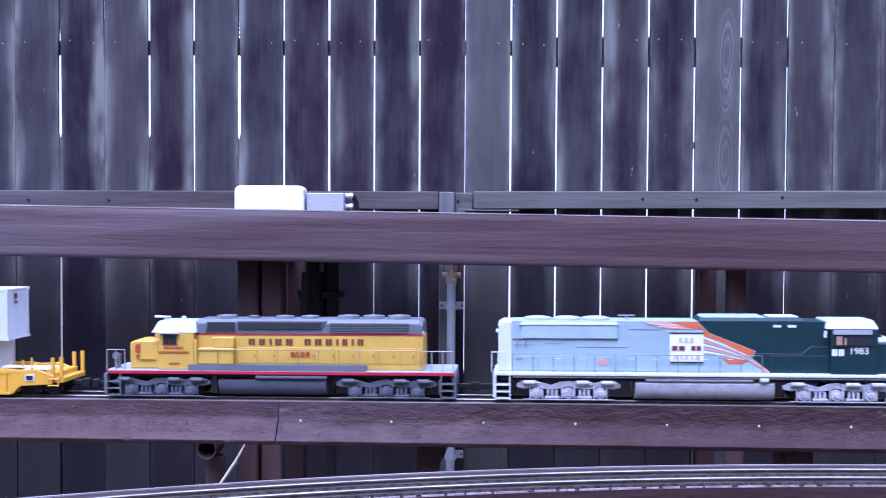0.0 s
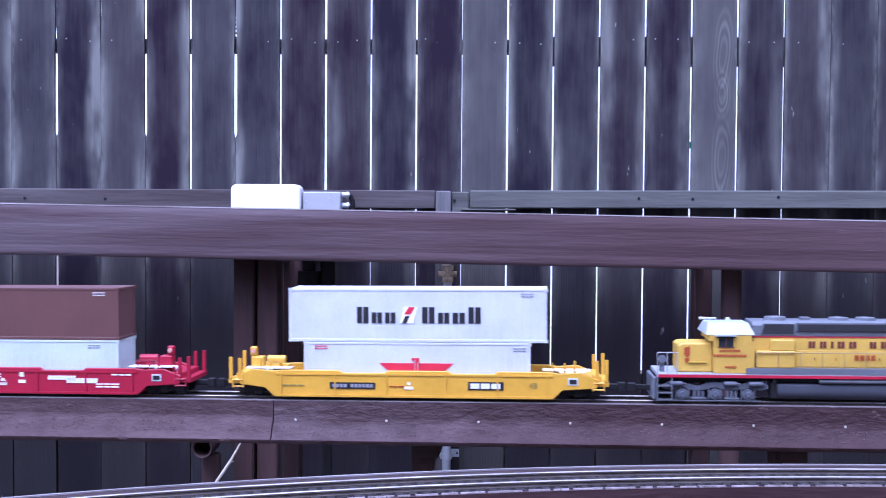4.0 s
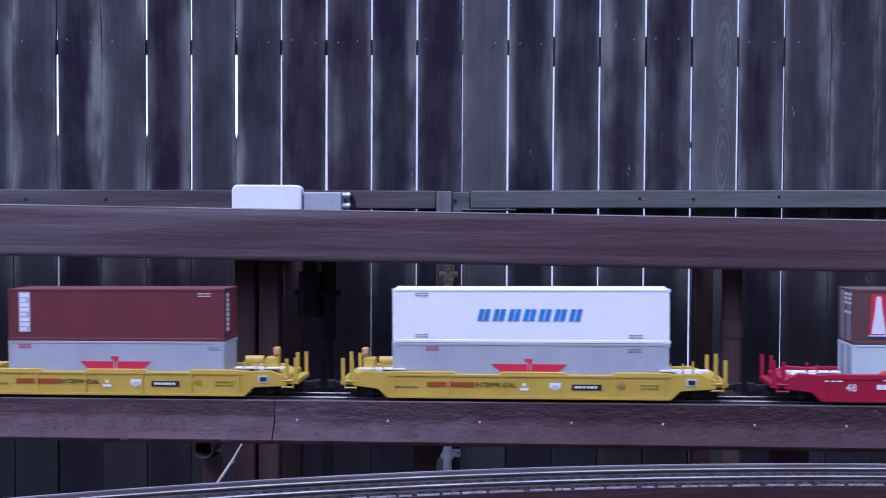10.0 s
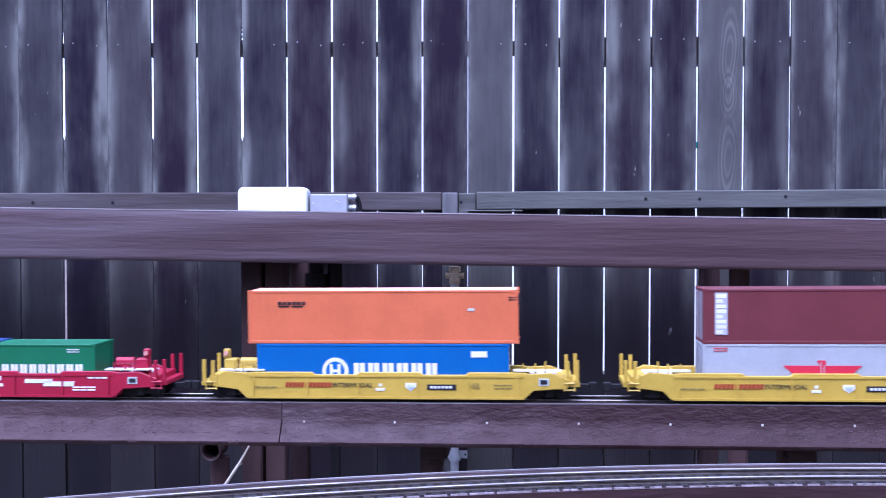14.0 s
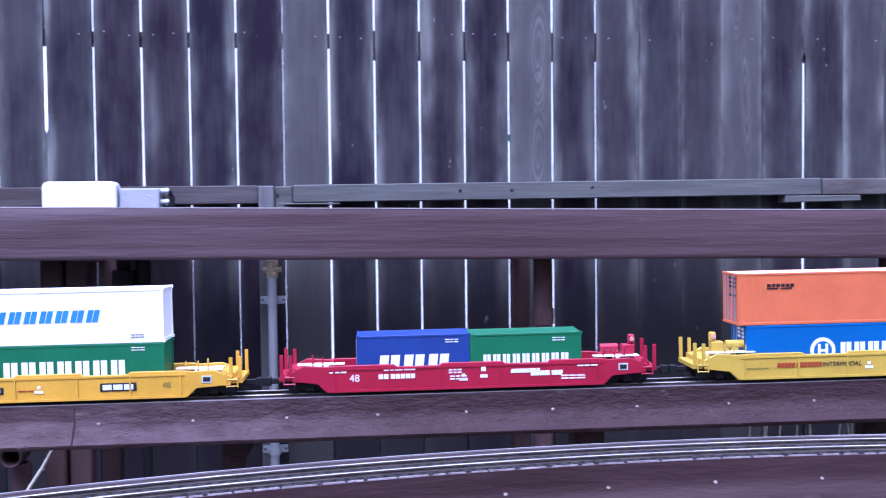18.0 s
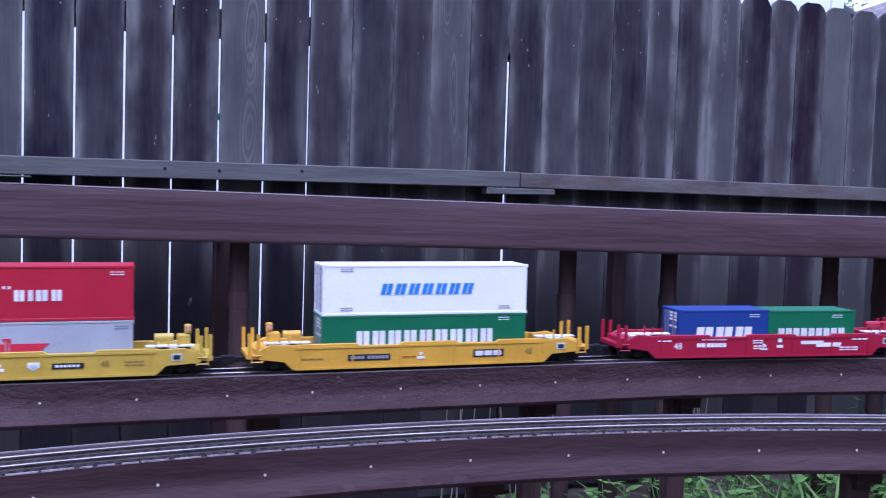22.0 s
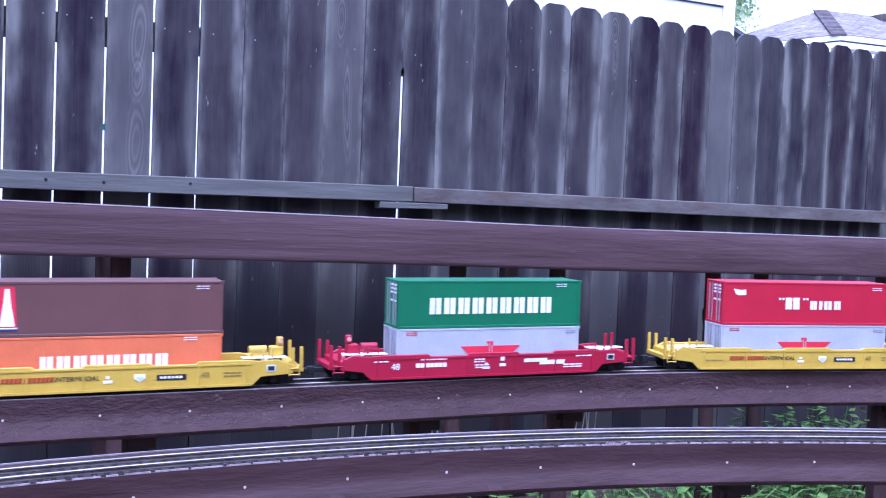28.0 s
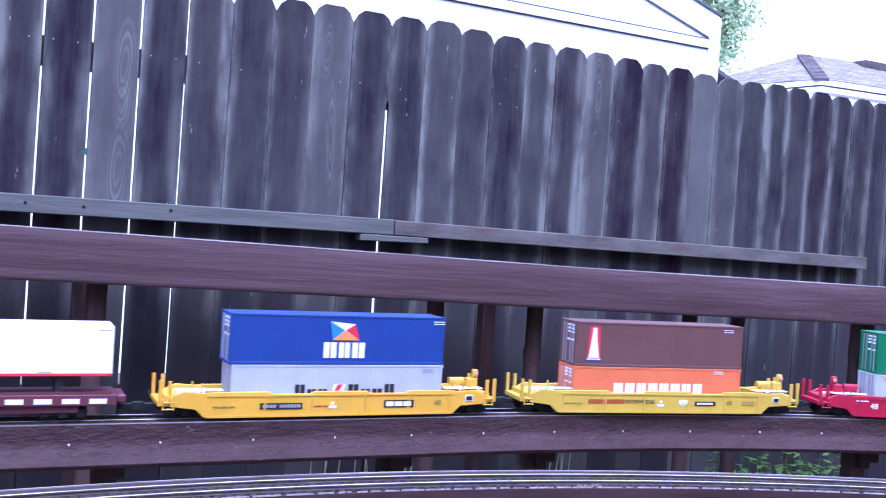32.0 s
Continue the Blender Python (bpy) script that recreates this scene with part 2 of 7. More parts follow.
    fac = calc("ADD", calc("MULTIPLY", calc("MULTIPLY", calc("ADD", left, right), 0.85), wear_and_shade), calc("MULTIPLY_ADD", calc("MULTIPLY", own.outputs["Red"], span(xyz.outputs["Z"], 0.7, 1.05, 0.9, 1.0)), 0.72, 0.0))
    fac = calc("MULTIPLY_ADD", calc("MULTIPLY", calc("SUBTRACT", patches, 0.5), wear_and_shade), 0.42, fac)
    fac = calc("MULTIPLY_ADD", calc("MULTIPLY", calc("SUBTRACT", blotch, 0.5), wear_and_shade), 0.30, calc("MULTIPLY_ADD", rim, 0.24, fac))
    fac = calc("MULTIPLY_ADD", calc("MULTIPLY", calc("SUBTRACT", cloud(24, (2.6, 1, 0.22), 3, 0.55), 0.5), wear_and_shade), 0.13, fac)
    fac = calc("MULTIPLY_ADD", calc("MULTIPLY", calc("SUBTRACT", hair, 0.5), wear_and_shade), 0.12, fac, True)
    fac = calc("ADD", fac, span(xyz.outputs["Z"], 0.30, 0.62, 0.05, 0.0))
    hue = calc("FRACT", calc("MULTIPLY", info.outputs["Random"], 7.31), 0.0)
    out = mixed(fac, mixed(hue, dark, (dark[0] * 1.35, dark[1] * 0.98, dark[2] * 0.98)), pale)
    for cx, cz, w, h in figures:
        dx = calc("ABSOLUTE", calc("SUBTRACT", x, cx), 0.0)
        dz = calc("DIVIDE", calc("SUBTRACT", xyz.outputs["Z"], cz), h)
        dw = calc("DIVIDE", dx, w)
        v = calc("ADD", calc("MULTIPLY", dw, dw), calc("MULTIPLY", dz, dz))
        for at, thick, much in ((1.0, 0.40, 0.34), (0.30, 0.22, 0.22), (2.1, 0.6, 0.14)):
            line = span(calc("ABSOLUTE", calc("SUBTRACT", v, at), 0.0), 0.0, thick, much, 0.0)
            out = mixed(calc("MULTIPLY", line, span(blotch, 0.3, 0.6, 0.45, 1.0)), out, (pale[0] * 1.3, pale[1] * 1.3, pale[2] * 1.27))
    fleck = span(cloud(38, (1.2, 1, 0.5), 2), 0.735, 0.80, 0.0, 0.8)
    out = mixed(fleck, out, (0.22, 0.215, 0.22))
    nt.links.new(out, b.inputs["Base Color"])
    bp = node("Bump", Strength=0.3, Distance=0.004)
    nt.links.new(calc("ADD", hair, blotch), bp.inputs["Height"])
    nt.links.new(bp.outputs["Normal"], b.inputs["Normal"])
    return m


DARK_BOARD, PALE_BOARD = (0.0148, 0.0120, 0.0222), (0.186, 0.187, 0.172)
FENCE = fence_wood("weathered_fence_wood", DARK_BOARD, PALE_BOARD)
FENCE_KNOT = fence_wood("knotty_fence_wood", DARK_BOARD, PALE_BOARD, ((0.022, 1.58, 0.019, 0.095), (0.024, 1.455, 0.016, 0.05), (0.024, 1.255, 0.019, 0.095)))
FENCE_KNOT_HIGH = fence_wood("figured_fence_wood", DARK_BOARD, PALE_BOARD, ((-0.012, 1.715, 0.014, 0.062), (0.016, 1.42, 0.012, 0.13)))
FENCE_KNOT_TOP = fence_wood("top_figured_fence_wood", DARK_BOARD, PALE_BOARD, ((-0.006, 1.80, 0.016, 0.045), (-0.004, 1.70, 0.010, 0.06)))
RAIL_GREY = stuff("grey_rail_wood", (0.068, 0.068, 0.064), 0.85, color2=(0.132, 0.132, 0.122), scale=10, stretch=(0.15, 1, 2), bump=0.4, fine=60, vary=0.2)
POST_GREY = stuff("grey_post_wood", (0.105, 0.102, 0.106), 0.85, color2=(0.20, 0.195, 0.20), scale=14, stretch=(2.2, 1, 0.14), bump=0.5, fine=60)
RAIL_MIX = stuff("patchy_rail_wood", (0.085, 0.070, 0.066), 0.85, color2=(0.20, 0.185, 0.175), scale=7, stretch=(0.5, 1, 1.6), bump=0.4, fine=60, contrast=(0.3, 0.75), spots=((0.11, 0.066, 0.052), 6, 0.6, 0.75))
RAIL_BROWN = stuff("brown_rail_wood", (0.066, 0.053, 0.053), 0.85, color2=(0.125, 0.110, 0.112), scale=10, stretch=(0.15, 1, 2), bump=0.4, fine=60, vary=0.2)
# The beam's left end is paled: its extra light is put into the colour.
STAIN = stuff("redwood_stain", (0.058, 0.032, 0.035), 0.6, color2=(0.118, 0.074, 0.081), scale=8, stretch=(0.16, 1, 2.6), bump=0.5, fine=34, contrast=(0.26, 0.80), spots=((0.17, 0.14, 0.145), 36, 0.70, 0.84), lit_end=(0.5, -1.3, (0.150, 0.128, 0.140)))
STAIN_DEBRIS = stuff("redwood_stain_with_debris", (0.046, 0.025, 0.027), 0.65, color2=(0.118, 0.078, 0.084), scale=30, stretch=(0.5, 1, 1.2), bump=0.65, fine=130, contrast=(0.18, 0.88), spots=((0.17, 0.135, 0.13), 80, 0.69, 0.82))
# Darker copy of the debris stain; the right-hand boards' shade is in its colour.
STAIN_LUMPY_SHADED = stuff("gritty_shaded_redwood_stain", (0.034, 0.0175, 0.019), 0.65, color2=(0.070, 0.039, 0.043), scale=30, stretch=(0.5, 1, 1.2), bump=0.95, fine=95, contrast=(0.20, 0.90), spots=((0.15, 0.115, 0.11), 80, 0.69, 0.82), lit_end=(0.3, -0.5, (0.150, 0.112, 0.122)))
STAIN_CLEAN = stuff("bare_redwood_stain", (0.036, 0.018, 0.020), 0.6, color2=(0.066, 0.036, 0.040), scale=14, stretch=(0.22, 1, 1.3), bump=0.5, fine=75, contrast=(0.3, 0.8), spots=((0.14, 0.105, 0.10), 75, 0.73, 0.84))
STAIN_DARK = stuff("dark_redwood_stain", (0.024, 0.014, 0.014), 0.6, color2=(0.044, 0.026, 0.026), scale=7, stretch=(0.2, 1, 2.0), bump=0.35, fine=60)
POST_WOOD = stuff("stained_post_wood", (0.032, 0.0175, 0.0175), 0.65, color2=(0.068, 0.039, 0.039), scale=6, stretch=(2, 2, 0.2), bump=0.4, fine=70, vary=0.3)
RAIL_METAL = stuff("brass_rail", (0.50, 0.46, 0.43), 0.40, 0.3, color2=(0.25, 0.225, 0.22), scale=30, stretch=(0.4, 1, 1))
RAIL_WEB = stuff("tarnished_rail", (0.105, 0.088, 0.080), 0.7, 0.2, color2=(0.060, 0.050, 0.047), scale=30)
TIE = stuff("tie_plastic", (0.020, 0.017, 0.018), 0.7, color2=(0.034, 0.029, 0.030), scale=60, vary=0.4)
LEDGE = stuff("bark_grit", (0.070, 0.046, 0.048), 0.9, color2=(0.150, 0.112, 0.112), scale=60)
DARK_DIRT = stuff("dark_dirt", (0.016, 0.012, 0.013), 0.95, color2=(0.036, 0.030, 0.031), scale=60, bump=0.6, fine=200)
DIRT = stuff("packed_dirt", (0.020, 0.016, 0.0150), 0.95, color2=(0.044, 0.036, 0.033), scale=45, bump=0.6, fine=200, spots=((0.13, 0.11, 0.11), 120, 0.68, 0.78))
# Two pale paints for strips that draw the light caught on deck edges.
LIT_EDGE = stuff("pale_lit_edge", (0.34, 0.31, 0.33), 0.7, color2=(0.15, 0.13, 0.13), scale=12, stretch=(0.3, 1, 1))
LIT_TOP_EDGE = stuff("bright_lit_edge", (0.52, 0.47, 0.47), 0.7, color2=(0.28, 0.24, 0.24), scale=12, stretch=(0.3, 1, 1))
CRUST = stuff("pale_crust", (0.30, 0.255, 0.265), 0.9, color2=(0.16, 0.13, 0.135), scale=60, bump=0.5, fine=200)
BALLAST = stuff("deck_grit", (0.09, 0.078, 0.078), 0.9, color2=(0.17, 0.155, 0.15), scale=120, bump=0.6, fine=300)
SCREW = stuff("screw_head", (0.66, 0.62, 0.56), 0.45, 0.3, scale=200)
NAIL = stuff("nail_head", (0.30, 0.30, 0.31), 0.5, 0.3, scale=200)
SOIL = stuff("garden_soil", (0.09, 0.070, 0.058), 0.95, color2=(0.17, 0.138, 0.115), scale=9, bump=0.9, fine=60, spots=((0.26, 0.21, 0.17), 45, 0.62, 0.72))
GREEN_TAG = stuff("green_plastic", (0.02, 0.45, 0.30), 0.4, scale=50)
PVC_WHITE = stuff("white_enclosure", (0.89, 0.89, 0.88), 0.4, color2=(0.84, 0.84, 0.835), scale=15)
BOX_GREY = stuff("grey_enclosure", (0.42, 0.43, 0.46), 0.45, scale=25, color2=(0.36, 0.37, 0.40))
CONDUIT = stuff("galvanised_conduit", (0.50, 0.52, 0.55), 0.45, 0.2, color2=(0.40, 0.42, 0.45), scale=25, stretch=(1, 1, 0.3))
BRASS = stuff("weathered_brass", (0.62, 0.50, 0.34), 0.5, 0.1, color2=(0.42, 0.35, 0.25), scale=60)
BLACK = stuff("black_plastic", (0.018, 0.018, 0.02), 0.55, scale=60, vary=0.3)
DARK_METAL = stuff("dark_metal", (0.045, 0.045, 0.05), 0.5, 0.3, scale=60)
GLASS_DARK = stuff("dark_window", (0.03, 0.035, 0.04), 0.12, scale=10)


def paint(name, color, rough=0.42, coat=0.06):
    return stuff(name, color, rough, color2=[c * 0.86 for c in color], scale=14, fine=240, coat=coat)


YELLOW = paint("yellow_paint", (0.66, 0.37, 0.030))
YELLOW_PALE = paint("pale_yellow_paint", (0.55, 0.38, 0.045))
CAR_RED = paint("red_paint", (0.35, 0.011, 0.038))
MAROON_FLAT = paint("maroon_paint", (0.12, 0.035, 0.05))
C_WHITE = stuff("white_paint", (0.89, 0.89, 0.88), 0.42, color2=(0.84, 0.845, 0.84), scale=9, fine=240, coat=0.06)
C_PALE = paint("pale_grey_paint", (0.56, 0.64, 0.62))
C_LIGHT = paint("light_grey_paint", (0.60, 0.63, 0.66))
C_GREY = paint("container_grey", (0.42, 0.44, 0.455))
C_BROWN = paint("container_brown", (0.130, 0.062, 0.056))
C_MAROON = paint("container_maroon", (0.155, 0.034, 0.040))
C_ORANGE = paint("container_orange", (0.66, 0.165, 0.06))
C_BLUE = paint("container_blue", (0.016, 0.125, 0.38))
C_NAVY = paint("container_deep_blue", (0.022, 0.052, 0.23))
C_GREEN = paint("container_green", (0.016, 0.155, 0.062))
C_RED = paint("container_red", (0.44, 0.014, 0.036))
INK_BLACK = paint("black_ink", (0.02, 0.02, 0.025))
INK_BLUE = paint("blue_ink", (0.06, 0.25, 0.60))
INK_WHITE = paint("white_ink", (0.82, 0.82, 0.82))
INK_RED = paint("red_ink", (0.62, 0.03, 0.06))
INK_BROWN = paint("brown_red_ink", (0.36, 0.07, 0.02))
INK_GREY = paint("grey_ink", (0.30, 0.30, 0.33))
INK_ORANGE = paint("orange_ink", (0.85, 0.28, 0.05))
LOCO_YELLOW = paint("loco_yellow", (0.60, 0.385, 0.062))
LOCO_GREY = paint("loco_grey", (0.135, 0.145, 0.165))
LOCO_RED = paint("loco_red", (0.43, 0.016, 0.045))
LOCO_PALE = paint("pale_platform_grey", (0.34, 0.36, 0.40))
TANK_GREY = paint("dark_tank_grey", (0.085, 0.092, 0.115))
RAIL_DULL = paint("dull_yellow_rail", (0.36, 0.26, 0.10))
RAIL_BLUE = paint("blue_grey_rail", (0.13, 0.17, 0.21))
LOCO_WHITE = paint("loco_white", (0.64, 0.68, 0.70))
ROOF_PALE = paint("pale_roof_grey", (0.40, 0.44, 0.47))
INK_SALMON = paint("salmon_ink", (0.66, 0.33, 0.27))
INK_OLIVE = paint("olive_ink", (0.26, 0.20, 0.05))
INK_PALE = paint("pale_grey_ink", (0.50, 0.50, 0.54))
SEAT_TAN = paint("tan_seat", (0.40, 0.26, 0.19))
TRUCK_SILVER = stuff("silver_truck_paint", (0.50, 0.50, 0.53), 0.5, 0.1, color2=(0.30, 0.30, 0.33), scale=60)
INK_LOCO = paint("dark_maroon_ink", (0.15, 0.04, 0.03))
LOCO_SKY = paint("pale_blue_grey_paint", (0.33, 0.43, 0.465))
LOCO_GREEN = paint("dark_green_paint", (0.007, 0.030, 0.036))
LOCO_ORANGE = paint("loco_orange", (0.56, 0.14, 0.05))
SILVER = stuff("silver_paint", (0.42, 0.42, 0.44), 0.45, 0.1, color2=(0.30, 0.30, 0.32), scale=40)
TRUCK_GREY = stuff("truck_grey", (0.115, 0.125, 0.15), 0.55, 0.1, color2=(0.09, 0.095, 0.115), scale=50)
HOUSE_WHITE = stuff("white_siding", (0.80, 0.81, 0.82), 0.6, scale=2, color2=(0.74, 0.75, 0.77))
HOUSE_TRIM = stuff("grey_trim", (0.10, 0.105, 0.12), 0.6, scale=3)
HIP = stuff("dark_ridge_shingle", (0.060, 0.048, 0.046), 0.9, color2=(0.12, 0.10, 0.098), scale=6, vary=0.5)
SHINGLE = stuff("grey_brown_shingle", (0.12, 0.104, 0.096), 0.9, color2=(0.27, 0.24, 0.222), scale=5.5, stretch=(1, 1, 1), bump=0.3, fine=14, vary=0.22)
LEAF = stuff("leaf_green", (0.06, 0.16, 0.035), 0.55, color2=(0.17, 0.28, 0.07), scale=8, vary=0.5)
GRASS = stuff("grass_green", (0.075, 0.165, 0.035), 0.5, color2=(0.17, 0.27, 0.075), scale=5, vary=0.5)
STRAW = stuff("dry_straw", (0.42, 0.38, 0.30), 0.7, color2=(0.30, 0.25, 0.18), scale=9)
STICK = stuff("bleached_stick", (0.62, 0.58, 0.50), 0.7, color2=(0.44, 0.39, 0.31), scale=30, stretch=(1, 1, 0.3))
TREE_LEAF = stuff("tree_leaf", (0.23, 0.31, 0.13), 0.6, color2=(0.38, 0.46, 0.26), scale=3, vary=0.5)
BARK = stuff("bark", (0.11, 0.085, 0.065), 0.9, scale=12, stretch=(2, 2, 0.3), bump=0.6)

# ---- ground ----
rnd = random.Random(7)
ground = Shape()
n = 60
xs = [-7 + 16 * i / n for i in range(n + 1)]
ys = [-9 + 10 * j / 40 for j in range(41)]
ground.add([(x, y, 0.02 * noise.noise((x * 1.3, y * 1.3, 0)) + 0.008 * noise.noise((x * 6, y * 6, 3))) for y in ys for x in xs],
           [(j * (n + 1) + i, j * (n + 1) + i + 1, (j + 1) * (n + 1) + i + 1, (j + 1) * (n + 1) + i) for j in range(40) for i in range(n)])
for x0, x1, y0, y1 in ((-400, -7, -400, 400), (9, 400, -400, 400), (-7, 9, -400, -9), (-7, 9, 1, 400)):
    ground.add([(x0, y0, -0.0), (x1, y0, -0.0), (x1, y1, -0.0), (x0, y1, -0.0)], [(0, 1, 2, 3)])
tagged(new("ground", ground.mesh("ground", SOIL)), "brown garden soil with leaf litter", "ground", kind="structure")

STUCCO = stuff("tan_stucco", (0.30, 0.26, 0.22), 0.9, scale=3, bump=0.3, fine=80)
# Unseen wall added behind the camera to block low frontal sky light.
tagged(new("wall_south", Shape().box(-14, 14, -10.6, -10.3, 0, 6.5).mesh("wall_south", STUCCO)), "unseen tan wall added behind the camera to cut frontal light", "wall", kind="structure")
# Added out of view on the right, to darken that side of the railway.
tagged(new("wall_east", Shape().box(6.0, 6.25, -10.29, -0.2, 0, 5.5).mesh("wall_east", STUCCO)), "unseen tan wall added on the right to block sky light", "wall", kind="structure")

# ---- board fence along y = 0 ----
PITCH = 0.143


def joint_x(k):
    """Where board joint k stands; the boards beyond the bright slit are a little narrower."""
    if k <= 22:
        return (k - 10) * PITCH - (0.010 if k in (20, 21) else 0.008 if k == 22 else 0.0)
    return 1.708 + min(k - 22, 7) * 0.1378 + max(k - 29, 0) * 0.1328


fence = thing("fence", "dark weathered wooden board fence with dog-eared tops", "fence", kind="structure")
WIDE = {0: .0045, 1: .0105, 2: .0048, 3: .0090, 4: .0072, 5: .0098, 6: .0066, 7: .0085, 8: .0058, 9: .0062, 10: .0018, 11: .0062, 12: .0058, 13: .0062, 14: .0068, 15: .0073, 16: .0075, 17: .0062, 18: .0016, 19: .0, 20: .0008, 21: .001, 22: .015}
rnd = random.Random(11)


def gap_at(k, z):
    """The half width of the slit at board joint k, at a height."""
    w = WIDE.get(k, 0.0006 if k < 0 else -0.004)
    if k in (1, 3, 5) and 1.12 < z < 1.32:
        w *= 0.15
    if k in (4, 9, 8) and z < 1.0:
        w *= 0.4
    if k == 0 and z > 1.0 or k == 2 and z < 1.6:
        w *= 0.2
    if k == 1 and z > 1.62 or k == 5 and z > 1.64:
        w *= 0.35
    if k == 22 and z > 1.57:
        w = 0.0004
    if k == 3 and z < 1.0:
        w *= 0.45
    return w / 2 * (1 + 0.25 * noise.noise((k * 3.1, z * 4, 0)))


def board(k):
    """Board between joints k and k + 1, with a rough edge and a dog-eared top."""
    mid = (joint_x(k) + joint_x(k + 1)) / 2
    x0, x1 = joint_x(k) - mid, joint_x(k + 1) - mid
    top = 1.866 + 0.016 * math.exp(-((mid - 1.9) / 0.4) ** 2) - 0.010 * math.exp(-((mid - 3.25) / 0.25) ** 2) + rnd.uniform(-0.004, 0.004)
    zs = [0.02, 0.3, 0.62, 0.9, 1.05, 1.13, 1.31, 1.33, 1.45, 1.56, 1.58, 1.7, top - 0.046, top - 0.016]
    left = [x0 + gap_at(k, z) for z in zs]
    right = [x1 - gap_at(k + 1, z) for z in zs]
    cup = rnd.uniform(-0.003, 0.003)
    left[-1] += 0.016
    right[-1] -= 0.016
    n = len(zs)
    lap = 0.0 if k < 19 else (0.006 if k % 2 else 0.0)
    shape = Shape()
    cols = 5
    rows = []
    for i, z in enumerate(zs + [top]):
        a, b = (left[i], right[i]) if i < n else (x0 + 0.038, x1 - 0.038)
        rows.append([(a + (b - a) * c / (cols - 1), -lap + cup * (1 - ((2 * c / (cols - 1)) - 1) ** 2), z) for c in range(cols)])
    front = [p for r in rows for p in r]
    back = [(x, 0.013 - lap, z) for x, y, z in front]
    m, w = len(rows), cols
    f = [(r * w + c, r * w + c + 1, (r + 1) * w + c + 1, (r + 1) * w + c) for r in range(m - 1) for c in range(w - 1)]
    q = m * w
    f += [tuple(i + q for i in reversed(face)) for face in f]
    edge = [c for c in range(w)] + [r * w + w - 1 for r in range(1, m)] + [(m - 1) * w + c for c in range(w - 2, -1, -1)] + [r * w for r in range(m - 2, 0, -1)]
    f += [(edge[i], edge[i] + q, edge[(i + 1) % len(edge)] + q, edge[(i + 1) % len(edge)]) for i in range(len(edge))]
    return shape.add(front + back, f), mid


# tone, wear along one edge and along the other, as each board has weathered
LOOK = {-3: (0.22, 0.52, 0.39), -2: (0.33, 0.39, 0.39), -1: (0.22, 0.65, 0.39), 0: (0.242, 0.65, 0.39), 1: (0.055, 0.45, 0.78), 2: (0.264, 0.39, 0.55), 3: (0.088, 0.59, 0.52), 4: (0.231, 0.33, 0.39), 5: (0.154, 0.98, 0.23),
        6: (0.066, 0.33, 0.29), 7: (0.11, 0.29, 0.36), 8: (0.066, 0.52, 0.65), 9: (0.055, 0.33, 0.23), 10: (0.506, 0.18, 0.18), 11: (0.088, 0.59, 0.62), 12: (0.154, 0.72, 0.33), 13: (0.165, 0.45, 0.39), 14: (0.099, 0.29, 0.39),
        15: (0.55, 0.13, 0.07), 16: (0.099, 0.75, 0.26), 17: (0.242, 0.59, 0.65), 18: (0.198, 0.62, 0.2), 19: (0.215, 0.39, 0.39), 20: (0.501, 0.33, 0.33), 21: (0.182, 0.33, 0.26), 22: (0.171, 0.39, 0.29), 23: (0.347, 0.91, 0.33),
        24: (0.27, 0.52, 0.33), 25: (0.16, 0.33, 0.29), 26: (0.347, 0.81, 0.81), 27: (0.193, 0.45, 0.52), 28: (0.479, 0.62, 0.65), 29: (0.077, 0.39, 0.33), 30: (0.308, 0.39, 0.45), 31: (0.066, 0.33, 0.39), 32: (0.726, 0.2, 0.2),
        33: (0.44, 0.39, 0.45), 34: (0.264, 0.55, 0.65), 35: (0.198, 0.72, 0.65), 36: (0.22, 0.65, 0.78), 37: (0.132, 0.78, 0.72), 38: (0.132, 0.78, 0.78)}
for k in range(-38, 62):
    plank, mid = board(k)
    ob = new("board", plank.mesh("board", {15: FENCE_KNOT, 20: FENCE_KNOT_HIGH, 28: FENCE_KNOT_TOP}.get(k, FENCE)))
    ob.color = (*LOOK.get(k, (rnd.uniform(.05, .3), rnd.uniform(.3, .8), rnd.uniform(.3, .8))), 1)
    ob.location.x = mid
    ob.parent = fence

nail_me = Shape().tube((0, 0, 0), (0, -0.002, 0), 0.0026, 0.0018, 7).mesh("nail", NAIL)
for k in range(-1, 31):
    for dx in (0.035, 0.105):
        if rnd.random() < 0.55:
            continue
        share("nail", nail_me, fence, pose(joint_x(k) + dx + rnd.uniform(-.008, .008), -0.009, 1.617 + 0.003 * math.sin(k) + rnd.uniform(-.006, .006)))

part("cable_tie", Shape().box(0.7105, 0.7185, 0.0135, 0.019, 1.288, 1.309), GREEN_TAG, fence, "bright green plastic tie in a slit")

lattice = part("back_lattice", Shape().box(-0.735, -0.729, 0.060, 0.066, 1.60, 1.88), RAIL_BROWN, fence, "thin lattice behind a slit")
slat_me = Shape().box(-0.045, 0.045, 0.0, 0.006, -0.0033, 0.0033).mesh("lattice_slat", RAIL_BROWN)
for i in range(17):
    share("lattice_slat", slat_me, lattice, pose(-0.715, 0.067, 1.640 + i * 0.0143))

# rails of the fence
part("back_rail", Shape().box(-5.4, 0.22, 0.0205, 0.058, 1.585, 1.627), RAIL_BROWN, fence)
part("back_rail", Shape().box(0.23, 7.3, 0.0205, 0.058, 1.549, 1.637), RAIL_BROWN, fence)
part("kick_board", Shape().box(-5.4, 7.3, 0.0205, 0.045, -0.05, 0.575), RAIL_BROWN, fence)


